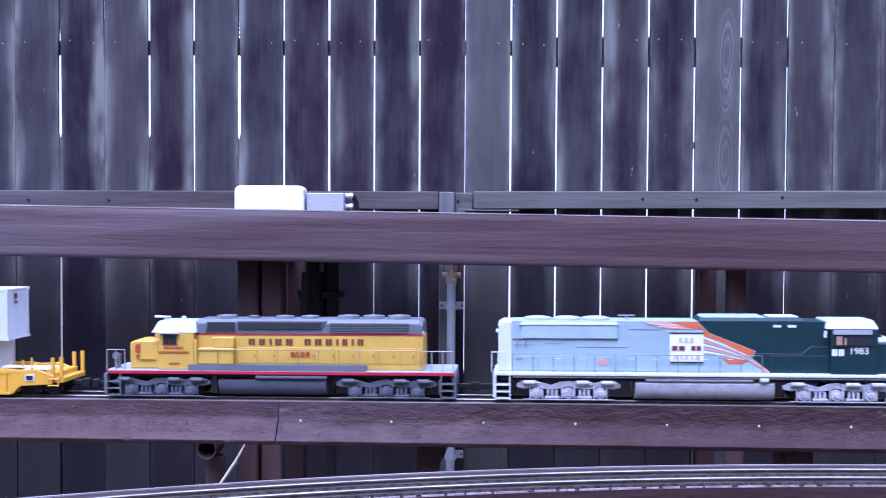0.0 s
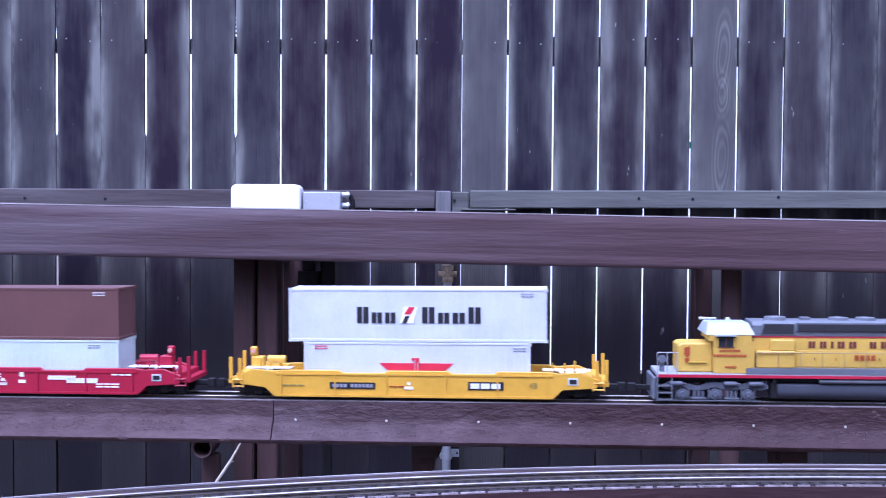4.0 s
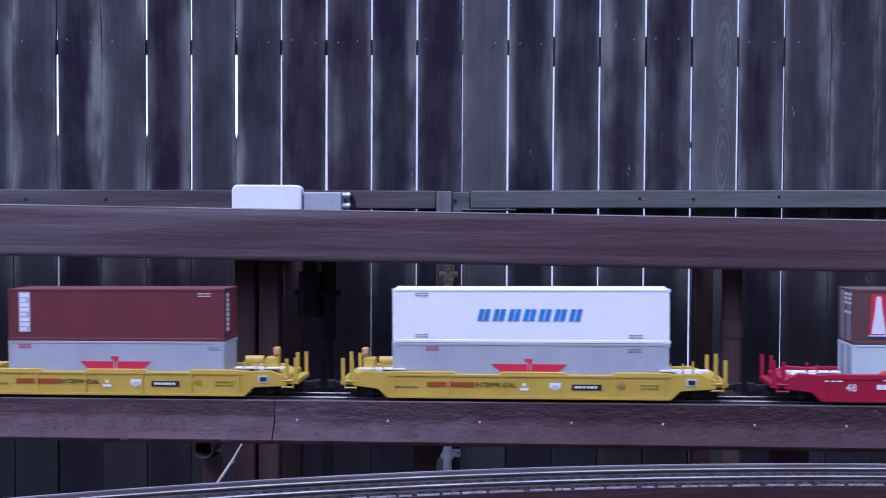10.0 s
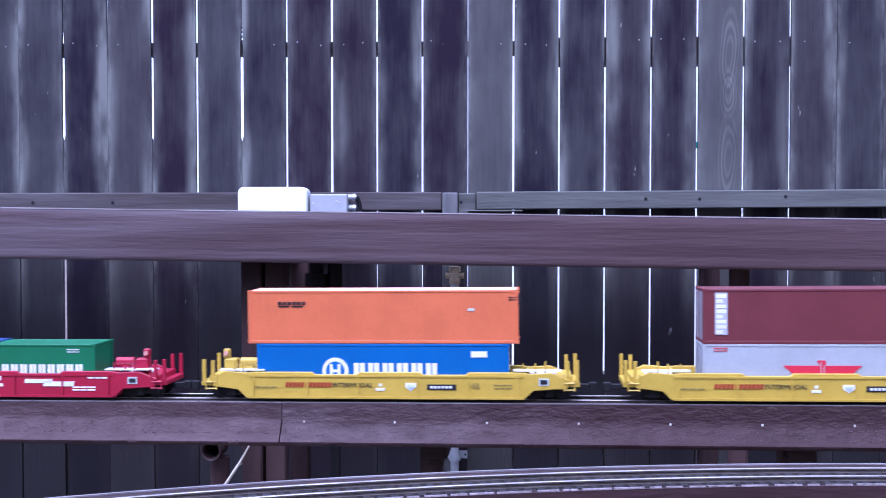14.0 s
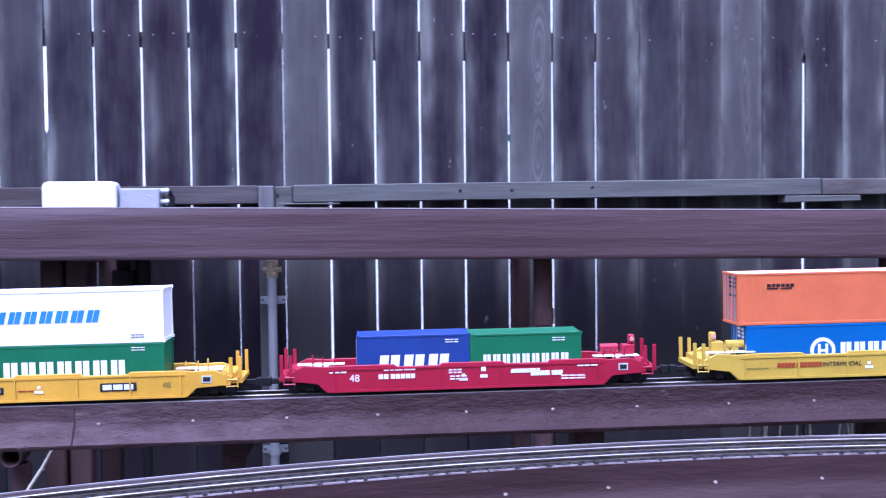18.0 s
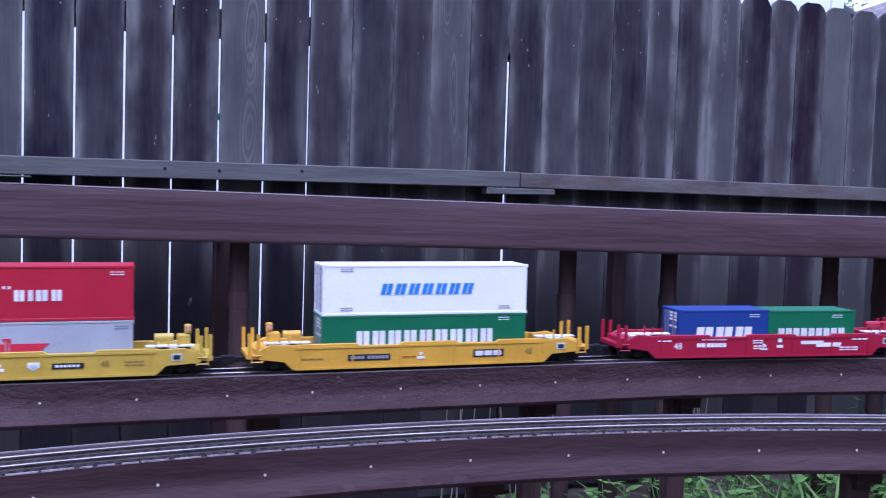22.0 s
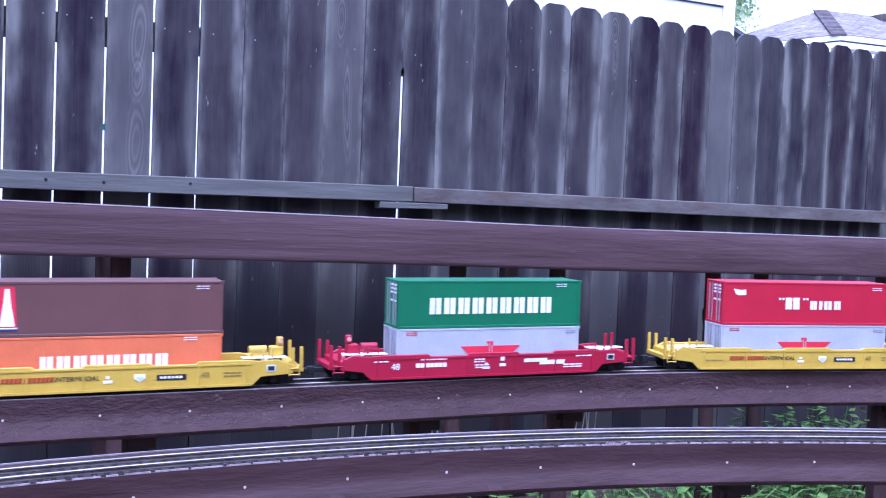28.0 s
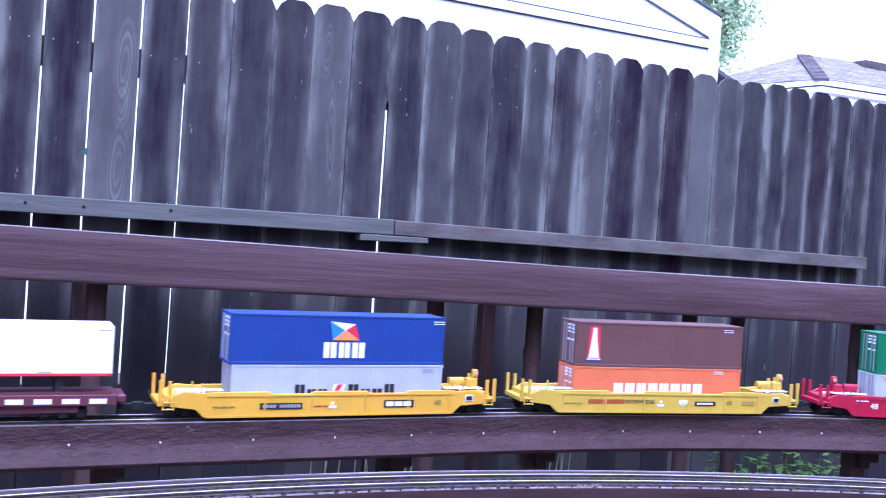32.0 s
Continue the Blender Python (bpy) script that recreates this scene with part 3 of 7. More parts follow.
def fence_rail(x0, x1, z0a, z1a, z0b, z1b, mat, name="rail", front=-0.066):
    s = Shape()
    s.add([(x0, front, z0a), (x1, front, z0b), (x1, -0.0095, z0b), (x0, -0.0095, z0a), (x0, front, z1a), (x1, front, z1b), (x1, -0.0095, z1b), (x0, -0.0095, z1a)],
          [(0, 3, 2, 1), (4, 5, 6, 7), (0, 1, 5, 4), (1, 2, 6, 5), (2, 3, 7, 6), (3, 0, 4, 7)])
    return part(name, s, mat, fence, bevel=0.003)


fence_rail(-5.4, -0.08, 1.082, 1.142, 1.093, 1.150, RAIL_BROWN, "rail", -0.042)
fence_rail(0.028, 1.738, 1.095, 1.150, 1.105, 1.160, RAIL_GREY)
fence_rail(1.742, 4.09, 1.105, 1.158, 1.095, 1.150, RAIL_MIX)
fence_rail(-0.0, 0.17, 1.088, 1.094, 1.088, 1.094, RAIL_GREY, "shim")
fence_rail(1.615, 1.875, 1.080, 1.1035, 1.083, 1.1035, RAIL_GREY, "cleat")
post = Shape().box(-0.078, -0.031, -0.062, -0.0095, 0.0, 1.148)
part("fence_post", post, POST_GREY, fence, bevel=0.003)
part("fence_post", Shape().box(-0.029, 0.026, -0.05, -0.0095, 1.02, 1.146), RAIL_GREY, fence, bevel=0.003)
hole = Shape().tube((0, 0, 0), (0, -0.0015, 0), 0.005, 0.005, 8).mesh("bolt_hole", BLACK)
for x, z in ((0.546, 1.128), (0.71, 1.127), (-1.37, 1.117), (-1.115, 1.117), (0.97, 1.135), (-0.02, 1.118)):
    share("bolt_hole", hole, fence, pose(x, -0.0665 if x > 0.03 else -0.0505 if x > -0.05 else -0.0425, z))

# ---- the railway's line: straight, then a wide curve to the right, climbing gently ----
H0, Y0, S1, RAD, CLIMB = math.atan(-0.055), -1.348, 1.302, 4.0, 0.010
DECK_Z = 0.726
SINK = -0.0095


def line_at(s, off=0.0):
    """Place and heading of the deck's front edge s metres along; off: metres behind that edge."""
    if s <= S1:
        x, y, h = s * math.cos(H0), Y0 + s * math.sin(H0), H0
    else:
        h = H0 - (s - S1) / RAD
        x = S1 * math.cos(H0) - RAD * (math.sin(h) - math.sin(H0))
        y = Y0 + S1 * math.sin(H0) + RAD * (math.cos(h) - math.cos(H0))
    return x - off * math.sin(h), y + off * math.cos(h), DECK_Z + CLIMB * max(-3.0, min(s, 4.0)), h


def low_at(a, off=0.0):
    """The lower loop: a metres along its front edge from its farthest point."""
    q = a / 3.4
    r = 3.4 + off
    return 0.72 + r * math.sin(q), -5.142 + r * math.cos(q), 0.684, -q


def beam_at(s, off=0.0):
    """The upper deck's front edge."""
    z = 1.076 - 0.013 * max(-2.0, min(s, 2.0))
    if s <= 1.0:
        return s, -0.8 + off, z, 0.0
    q = (s - 1.0) / 7.545
    r = 7.545 + off
    return 1.0 + r * math.sin(q), -8.345 + r * math.cos(q), z, -q


def stations(fn, s0, s1, n, off=0.0):
    out = []
    for i in range(n + 1):
        x, y, z, h = fn(s0 + (s1 - s0) * i / n, off)
        out.append(((x, y, z), (-math.sin(h), math.cos(h))))
    return out



def fascia(fn, a, b, height, lip, rough, step, ledge=0.040):
    """A fascia board: a flat upper half over a tilted, lumpy lower lip."""
    shape, n = Shape(), max(3, int((b - a) / step))
    rows = []
    for i in range(n + 1):
        s = a + (b - a) * i / n
        e = -ledge + rough * (0.0035 * noise.noise((s * 6, 1, 0)) + 0.003 * noise.noise((s * 32, 5, 0)) + 0.0012 * noise.noise((s * 110, 8, 0)))
        lump = rough * (0.0022 * noise.noise((s * 24, 2, 3)) + 0.0020 * noise.noise((s * 70, 4, 3)) + 0.0010 * noise.noise((s * 150, 6, 3)))
        low = rough * 0.0016 * noise.noise((s * 12, 7, 3))
        w = rough * 0.0007 * noise.noise((s * 30, 9, 1))
        rows.append([(0.0, -0.001), (w, -0.014), (-w, -0.027), (0.0, e + 0.006), (-lip * 0.22 - lump * 0.6, e - 0.002), (-lip * 0.48 - lump * 0.5, e - 0.010), (-lip * 0.72 + lump * 0.6, (e - height) / 2 - 0.007), (-lip - low, -height + 0.009), (-lip * 0.93 - low, -height + 0.003), (-lip * 0.7, -height), (0.022, -height), (0.022, -0.001)])
    m = len(rows[0])
    verts = []
    for i, r in enumerate(rows):
        s = a + (b - a) * i / n
        for o, z in r:
            x, y, z0, h = fn(s, o)
            verts.append((x, y, z0 + z))
    faces = [(k * m + i, k * m + (i + 1) % m, (k + 1) * m + (i + 1) % m, (k + 1) * m + i) for k in range(n) for i in range(m)]
    return shape.add(verts, faces + [tuple(range(m - 1, -1, -1)), tuple(range(n * m, n * m + m))])


def beam_shape(a, b, step):
    """The upper fascia: a flat rough-sawn board over a rounded lower moulding."""
    shape, n, verts = Shape(), int((b - a) / step), []
    m = 13
    for i in range(n + 1):
        q = a + (b - a) * i / n
        e = 0.0012 * noise.noise((q * 5, 2, 0)) + 0.0006 * noise.noise((q * 26, 4, 0))
        w = 0.0008 * noise.noise((q * 9, 6, 0))
        for o, z in ((0.002, 0.0), (0.0, -0.003), (w, -0.032), (-w, -0.062), (0.0, -0.089 + e), (0.0005, -0.0925 + e), (0.0006, -0.0960 + e), (0.0004, -0.1020), (0.0006, -0.1110), (0.0016, -0.1175 + e * 0.5), (0.0050, -0.1212 + e * 0.5), (0.036, -0.1220), (0.036, 0.0)):
            x, y, z0, h = beam_at(q, o)
            verts.append((x, y, z0 + z))
    faces = [(k * m + i, k * m + (i + 1) % m, (k + 1) * m + (i + 1) % m, (k + 1) * m + i) for k in range(n) for i in range(m)]
    return shape.add(verts, faces + [tuple(range(m - 1, -1, -1)), tuple(range(n * m, n * m + m))])


def grit_shape(fn, s0, s1, count, y0, y1, seed, top=0.0, big=0.0022):
    """Small stones lying on a deck's edge."""
    g, r = Shape(), random.Random(seed)
    for _ in range(count):
        x, y, z, h = fn(r.uniform(s0, s1), r.uniform(y0, y1))
        d = r.uniform(0.0006, big)
        z += top
        g.add([(x + d, y, z), (x - d * .5, y + d, z), (x - d * .6, y - d, z), (x, y, z + d * 1.2)], [(0, 1, 3), (1, 2, 3), (2, 0, 3), (0, 2, 1)])
    return g


def screws(parent, fn, places, drop, face):
    me = Shape().tube((0, 0.002, 0), (0, -0.0010, 0), 0.0029, 0.0022, 8).mesh("screw", SCREW)
    for s in places:
        x, y, z, h = fn(s, face)
        share("screw", me, parent, pose(x, y, z - drop, 0, 0, math.degrees(h)))


def track(parent, fn, s0, s1, centre, near0, near1, rise, base=0.0):
    """Two rails on ties; the ties nearest the viewer are pieces of their own."""
    for o in (centre - 0.0236, centre + 0.0236):
        prof = [(-0.0032, rise - 0.0075), (0.0032, rise - 0.0075), (0.0032, rise - 0.0062), (0.0009, rise - 0.0055), (0.0009, rise - 0.0030), (0.0019, rise - 0.0022), (0.0019, rise), (-0.0019, rise), (-0.0019, rise - 0.0022), (-0.0009, rise - 0.0030), (-0.0009, rise - 0.0055), (-0.0032, rise - 0.0062)]
        rail = part("rail", Shape().sweep(stations(fn, s0, s1, int((s1 - s0) * 12), o), [(a, b + base - 0.0009) for a, b in prof]), RAIL_WEB, parent)
        part("rail_head", Shape().sweep(stations(fn, s0, s1, int((s1 - s0) * 12), o), [(-0.0019, rise + base - 0.0010), (0.0019, rise + base - 0.0010), (0.0011, rise + base), (-0.0011, rise + base)]), RAIL_METAL, rail, "bright worn rail head")
    tie = Shape().box(-0.0055, 0.0055, -0.037, 0.037, 0, rise - 0.0076).mesh("tie", TIE, 0.0006)
    far, step = Shape(), 0.0188
    k0, k1 = int(s0 / step), int(s1 / step)
    for k in range(k0, k1):
        x, y, z, h = fn(k * step, centre)
        if near0 <= k * step <= near1:
            share("tie", tie, parent, pose(x, y, z + base + 0.0002, 0, 0, math.degrees(h)))
        else:
            m = pose(x, y, z + base + 0.0002, 0, 0, math.degrees(h))
            pts = [m @ Vector(p) for p in ((-.0055, -.037, 0), (.0055, -.037, 0), (.0055, .037, 0), (-.0055, .037, 0), (-.0055, -.037, rise - .0076), (.0055, -.037, rise - .0076), (.0055, .037, rise - .0076), (-.0055, .037, rise - .0076))]
            far.add(pts, [(0, 3, 2, 1), (4, 5, 6, 7), (0, 1, 5, 4), (1, 2, 6, 5), (2, 3, 7, 6), (3, 0, 4, 7)])
    tagged(part("far_ties", far, TIE, parent), kind="stuff")


# middle deck, which carries the train
mid_deck = thing("railway_deck", "stained wooden deck carrying the model train's track", "deck", "railway decks")
joints = [-10.6, -6.5, -2.6, -0.335, 4.1, 6.4, 8.6, 11.6]
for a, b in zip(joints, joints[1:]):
    part("fascia_board", fascia(line_at, a + 0.0008, b - 0.0008, 0.0775, 0.027, 1.0, 0.004 if -3 < a < 3 else 0.06, 0.038 if b < 0 else 0.045), STAIN_DEBRIS if b < 0 else STAIN_LUMPY_SHADED, mid_deck, smooth=75)
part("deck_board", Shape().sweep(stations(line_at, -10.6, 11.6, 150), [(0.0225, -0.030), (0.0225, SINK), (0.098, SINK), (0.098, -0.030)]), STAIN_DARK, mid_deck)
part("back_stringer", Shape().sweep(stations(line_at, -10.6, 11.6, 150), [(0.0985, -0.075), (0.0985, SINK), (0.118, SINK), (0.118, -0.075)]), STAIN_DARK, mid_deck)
track(mid_deck, line_at, -10.5, 11.5, 0.0495, -1.2, 2.7, 0.0128, SINK)
tagged(part("grit", grit_shape(line_at, -1.6, 3.0, 900, -0.004, 0.02, 5, -0.001), BALLAST, mid_deck), kind="stuff")
for k in range(7):
    for s0, s1, ledge, count in ((-1.7, -0.335, 0.038, 420), (-0.335, 1.5, 0.045, 420), (1.5, 2.6, 0.045, 60)):
        tagged(part("ledge_grit", grit_shape(line_at, s0, s1, count, -0.0062 - 0.0018 * k, -0.0022 - 0.0018 * k, 60 + k, -ledge - 0.0004 - 0.0026 * k, 0.0019), LEDGE, mid_deck), kind="stuff")
# Light caught along the fascia's top edge, drawn as a thin pale strip.
part("edge_strip", Shape().sweep(stations(line_at, -10.6, 11.6, 150), [(0.0004, -0.0008), (0.0025, -0.0008), (0.0025, 0.0008), (0.0004, 0.0008)]), LIT_EDGE, mid_deck, "pale strip painting light caught on the top edge")
screws(mid_deck, line_at, [-1.28, -1.12, -0.953, -0.79, -0.625, -0.46, -0.365, -0.293, -0.123, 0.047, 0.214, 0.378, 0.54, 0.70, 0.875, 1.04, 1.205, 1.37, 1.54, 1.71, 1.88, 2.06, 2.22, 2.40, 2.57], 0.036, 0.0)
bracket = Shape().box(-0.024, 0.024, 0.0, 0.085, -0.031, 0.0).box(-0.014, 0.014, 0.02, 0.07, -0.05, -0.031)
bracket_me = bracket.mesh("bracket", STAIN_DARK, 0.002)
leg_me = Shape().box(-0.021, 0.021, -0.021, 0.021, -0.66, 0.0).mesh("leg", POST_WOOD, 0.003)
for s in (-3.4, -2.6, -1.9, -1.2, -0.052, 0.62, 1.20, 1.54, 2.37, 3.2, 4.1, 5.0, 6.0, 7.0, 8.0, 9.0, 10.2, -4.4, -5.6, -7.0, -8.4, -9.8):
    x, y, z, h = line_at(s, 0.03)
    share("bracket", bracket_me, mid_deck, pose(x, y, z - 0.0795, 0, 0, math.degrees(h)))
    x, y, z, h = line_at(s - 0.01, 0.085)
    share("leg", leg_me, mid_deck, pose(x, y, z - 0.0765, 0, 0, math.degrees(h)))

# lower deck, an empty loop nearer the viewer
low_deck = thing("railway_deck", "stained wooden deck with an empty curved track", "deck", "railway decks")
for a, b in zip([-3.6, -1.9, 2.35, 4.4], [-1.9, 2.35, 4.4, 5.2]):
    part("fascia_board", fascia(low_at, a + 0.0008, b - 0.0008, 0.0745, 0.024, 0.45, 0.008 if -2 < a < 3 else 0.06, 0.046), STAIN_CLEAN, low_deck, smooth=75)
part("deck_board", Shape().sweep(stations(low_at, -3.6, 5.2, 80), [(0.0225, -0.022), (0.0225, -0.0047), (0.1, -0.0047), (0.1, -0.022)]), STAIN_DARK, low_deck)
part("back_stringer", Shape().sweep(stations(low_at, -3.6, 5.2, 80), [(0.1005, -0.07), (0.1005, 0.0008), (0.118, 0.0008), (0.118, -0.07)]), STAIN_DARK, low_deck)
track(low_deck, low_at, -3.6, 5.2, 0.045, -1.6, 2.2, 0.0131, -0.0045)
part("dark_dirt", Shape().sweep(stations(low_at, -3.6, 5.2, 90), [(0.0062, -0.002), (0.0062, -0.0004), (0.0215, 0.0002), (0.0215, -0.002)]), DARK_DIRT, low_deck, "dark dirt packed round the tie ends")
part("packed_dirt", Shape().sweep(stations(low_at, -3.6, 5.2, 90), [(0.0230, -0.005), (0.0230, 0.0004), (0.0675, 0.0004), (0.0675, -0.005)]), DIRT, low_deck, "grey dirt packed between the rails")
tagged(part("grit", grit_shape(low_at, -1.6, 2.4, 500, 0.0, 0.012, 9, 0.0), BALLAST, low_deck), kind="stuff")
part("back_edge_strip", Shape().sweep(stations(low_at, -3.6, 5.2, 90), [(0.1155, 0.0010), (0.119, 0.0010), (0.119, 0.0032), (0.1155, 0.0032)]), LIT_EDGE, low_deck, "pale lit strip on the back edge")
crumbs, q, r9 = Shape(), -1.8, random.Random(91)
while q < 2.6:
    a, wide = r9.uniform(0.014, 0.050), r9.uniform(0.0028, 0.0052)
    crumbs.sweep(stations(low_at, q, q + a, 2), [(0.0004, -0.0008), (wide, -0.0008), (wide * 0.8, 0.0014), (0.001, r9.uniform(0.0006, 0.0016))])
    q += a + r9.uniform(0.003, 0.010)
tagged(part("edge_crust", crumbs, CRUST, low_deck, "pale broken crust along the worn edge"), kind="stuff")
tagged(part("pale_grit", grit_shape(low_at, 0.635, 0.685, 60, 0.0, 0.02, 10, 0.001), CRUST, low_deck), kind="stuff")
screws(low_deck, low_at, [-1.2, -1.02, -0.85, -0.68, -0.51, -0.34, -0.18, -0.01, 0.16, 0.335, 0.51, 0.69, 0.875, 1.05, 1.23, 1.41], 0.036, 0.0)
for a in (-2.6, -1.9, -1.2, -0.5, 0.21, 0.92, 1.64, 2.4, 3.2, 4.1):
    x, y, z, h = low_at(a, 0.03)
    share("bracket", bracket_me, low_deck, pose(x, y, z - 0.0765, 0, 0, math.degrees(h)))
    x, y, z, h = low_at(a, 0.085)
    share("leg", leg_me, low_deck, pose(x, y, z - 0.0735, 0, 0, math.degrees(h)))

# upper deck on posts, behind the train
top_deck = thing("railway_deck", "stained wooden upper deck on posts behind the train", "deck", "railway decks")
part("beam", beam_shape(-4.5, 5.2, 0.02), STAIN, top_deck, smooth=35)
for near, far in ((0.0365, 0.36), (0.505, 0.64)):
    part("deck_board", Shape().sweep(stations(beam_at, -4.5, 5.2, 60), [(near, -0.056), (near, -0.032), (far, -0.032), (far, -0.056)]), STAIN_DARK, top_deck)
# Bright strip draws the sky light on the beam's top edge.
part("edge_strip", Shape().sweep(stations(beam_at, -4.5, 5.2, 90), [(0.0, 0.0002), (0.012, 0.0002), (0.012, 0.0026), (0.0, 0.0026)]), LIT_TOP_EDGE, top_deck)
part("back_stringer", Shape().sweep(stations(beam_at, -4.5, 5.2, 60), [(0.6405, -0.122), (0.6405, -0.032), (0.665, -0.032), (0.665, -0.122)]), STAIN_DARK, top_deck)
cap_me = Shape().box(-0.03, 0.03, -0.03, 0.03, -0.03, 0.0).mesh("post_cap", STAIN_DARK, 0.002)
pipe_me = Shape().tube((0, 0, -0.99), (0, 0, -0.03), 0.0245, 0.0245, 18).tube((0, 0, -0.235), (0, 0, -0.195), 0.0275, 0.0275, 18).mesh("post", POST_WOOD, 0, True)
tall_me = Shape().box(-0.0255, 0.0255, -0.0255, 0.0255, -0.99, -0.03).mesh("post", POST_WOOD, 0.004)
for x, y in ((-2.1, -0.69), (-2.1, -0.28), (-1.75, -0.69), (-1.75, -0.28), (-0.528, -0.69), (-0.470, -0.685), (-0.478, -0.30), (0.672, -0.69), (0.692, -0.28), (1.60, -0.70), (2.02, -0.26), (1.93, -0.71), (2.50, -0.74), (2.78, -0.66), (3.25, -0.80), (3.55, -0.5), (4.2, -1.0), (4.3, -0.6)):
    z = 1.076 - 0.013 * min(x, 2.0) - (0.122 if y > -0.45 else 0.1245)
    if y < -0.45:
        z = 1.076 - 0.013 * min(x, 2.0) - 0.0565
        share("post", pipe_me if x > 0.5 else tall_me, top_deck, pose(x, y, z))
        share("post_cap", cap_me, top_deck, pose(x, y, z))
    else:
        share("post", tall_me, top_deck, pose(x, y, z + 0.0295))
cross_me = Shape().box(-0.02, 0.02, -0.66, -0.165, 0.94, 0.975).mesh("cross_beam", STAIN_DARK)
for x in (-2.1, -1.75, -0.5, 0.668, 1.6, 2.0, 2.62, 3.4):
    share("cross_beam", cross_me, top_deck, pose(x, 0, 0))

# ---- boxes, conduit and hose fittings on the fence ----
power_box = thing("outlet_box", "white plastic weatherproof box on the fence rail", "electrical box")
b = Shape()
rr, w, h0, h1 = 0.018, 0.212, 0.99, 1.163
pts = []
for cx, cz, a0 in ((w - rr, h1 - rr, 0), (rr, h1 - rr, 90), (rr, h0 + rr, 180), (w - rr, h0 + rr, 270)):
    pts += [(-0.70 + cx + rr * math.cos(radians(a0 + 15 * i)), cz + rr * math.sin(radians(a0 + 15 * i))) for i in range(7)]
part("cover", b.prism(pts, -0.125, -0.060), PVC_WHITE, power_box, bevel=0.004, smooth=True)
part("base", Shape().box(-0.69, -0.50, -0.0595, -0.043, 1.0, 1.155), BOX_GREY, power_box, bevel=0.002)
grey_box = thing("junction_box", "grey metal junction box beside the white box", "electrical box")
part("body", Shape().box(-0.483, -0.367, -0.105, -0.0425, 1.035, 1.142), BOX_GREY, grey_box, bevel=0.002)
part("lid", Shape().box(-0.481, -0.369, -0.1085, -0.1052, 1.037, 1.140), BOX_GREY, grey_box, bevel=0.001)
for x, z in ((-0.472, 1.115), (-0.40, 1.12), (-0.392, 1.118)):
    part("screw", Shape().tube((x, -0.1084, z), (x, -0.110, z), 0.003, 0.0025, 8), SCREW, grey_box)
for z in (1.133, 1.10):
    part("conduit_fitting", Shape().tube((-0.3668, -0.075, z), (-0.343, -0.075, z), 0.0095, 0.0085, 12).tube((-0.352, -0.075, z), (-0.346, -0.075, z), 0.012, 0.012, 6), CONDUIT, grey_box, smooth=True)
    part("cable", Shape().tube((-0.343, -0.075, z), (-0.334, -0.072, z - 0.02), 0.008, 0.007, 8).tube((-0.334, -0.072, z - 0.018), (-0.33, -0.068, z - 0.14), 0.007, 0.007, 8), BLACK, grey_box)

pipe = thing("water_pipe", "grey vertical pipe with a brass tap beside the fence", "pipe")
part("pipe", Shape().tube((-0.0385, -0.1, 0.0), (-0.0385, -0.1, 0.868), 0.0135, 0.0135, 14), CONDUIT, pipe, smooth=True)
tap = Shape().tube((-0.0385, -0.1, 0.868), (-0.0385, -0.1, 0.885), 0.017, 0.017, 8).tube((-0.0385, -0.1, 0.885), (-0.0385, -0.1, 0.905), 0.0125, 0.0125, 10).tube((-0.0385, -0.1, 0.905), (-0.0385, -0.1, 0.921), 0.019, 0.019, 8)
tap.tube((-0.067, -0.1, 0.893), (-0.010, -0.1, 0.893), 0.009, 0.009, 8).tube((-0.0385, -0.1, 0.893), (-0.0385, -0.128, 0.893), 0.010, 0.0085, 8)
part("tap", tap, BRASS, pipe, "weathered brass tap body")
wheel = Shape().tube((-0.0385, -0.128, 0.893), (-0.0385, -0.134, 0.893), 0.0065, 0.0065, 10)
for i in range(5):
    a = radians(90 + 72 * i)
    wheel.tube((-0.0385 + 0.014 * math.cos(a), -0.1285, 0.893 + 0.014 * math.sin(a)), (-0.0385 + 0.014 * math.cos(a), -0.1345, 0.893 + 0.014 * math.sin(a)), 0.0066, 0.0060, 10)
part("handwheel", wheel, BRASS, pipe, "lobed brass handwheel")
for z in (0.797, 0.335):
    strap = Shape().box(-0.076, 0.0, -0.0655, -0.0625, z - 0.012, z + 0.012)
    strap.sweep([((-0.0385 + 0.0165 * math.cos(radians(a)), -0.1 - 0.0165 * math.sin(radians(a)), z), (math.cos(radians(a)), -math.sin(radians(a)))) for a in range(-40, 221, 20)], [(0, -0.009), (0.0018, -0.009), (0.0018, 0.009), (0, 0.009)])
    ob = part("pipe_strap", strap, CONDUIT, pipe)
    part("strap_hole", Shape().tube((-0.069, -0.0654, z), (-0.069, -0.067, z), 0.0035, 0.0035, 8), BLACK, ob)
    part("strap_hole", Shape().tube((-0.006, -0.0654, z), (-0.006, -0.067, z), 0.0035, 0.0035, 8), BLACK, ob)

stick = thing("garden_stick", "pale thin stick leaning under the deck", "stick")
part("stick", Shape().tube((-0.591, -0.74, 0.409), (-0.556, -0.74, 0.462), 0.0040, 0.0036, 7).tube((-0.556, -0.74, 0.461), (-0.530, -0.74, 0.508), 0.0036, 0.0020, 7).tube((-0.556, -0.74, 0.461), (-0.547, -0.736, 0.463), 0.0022, 0.0012, 5).tube((-0.591, -0.74, 0.409), (-0.70, -0.78, 0.0), 0.0036, 0.0040, 6), STICK, stick)
stub = thing("drain_pipe", "dark short pipe standing under the deck", "pipe")
part("pipe", Shape().tube((-0.622, -0.66, 0.0), (-0.622, -0.66, 0.4625), 0.024, 0.024, 18), POST_WOOD, stub, smooth=True)
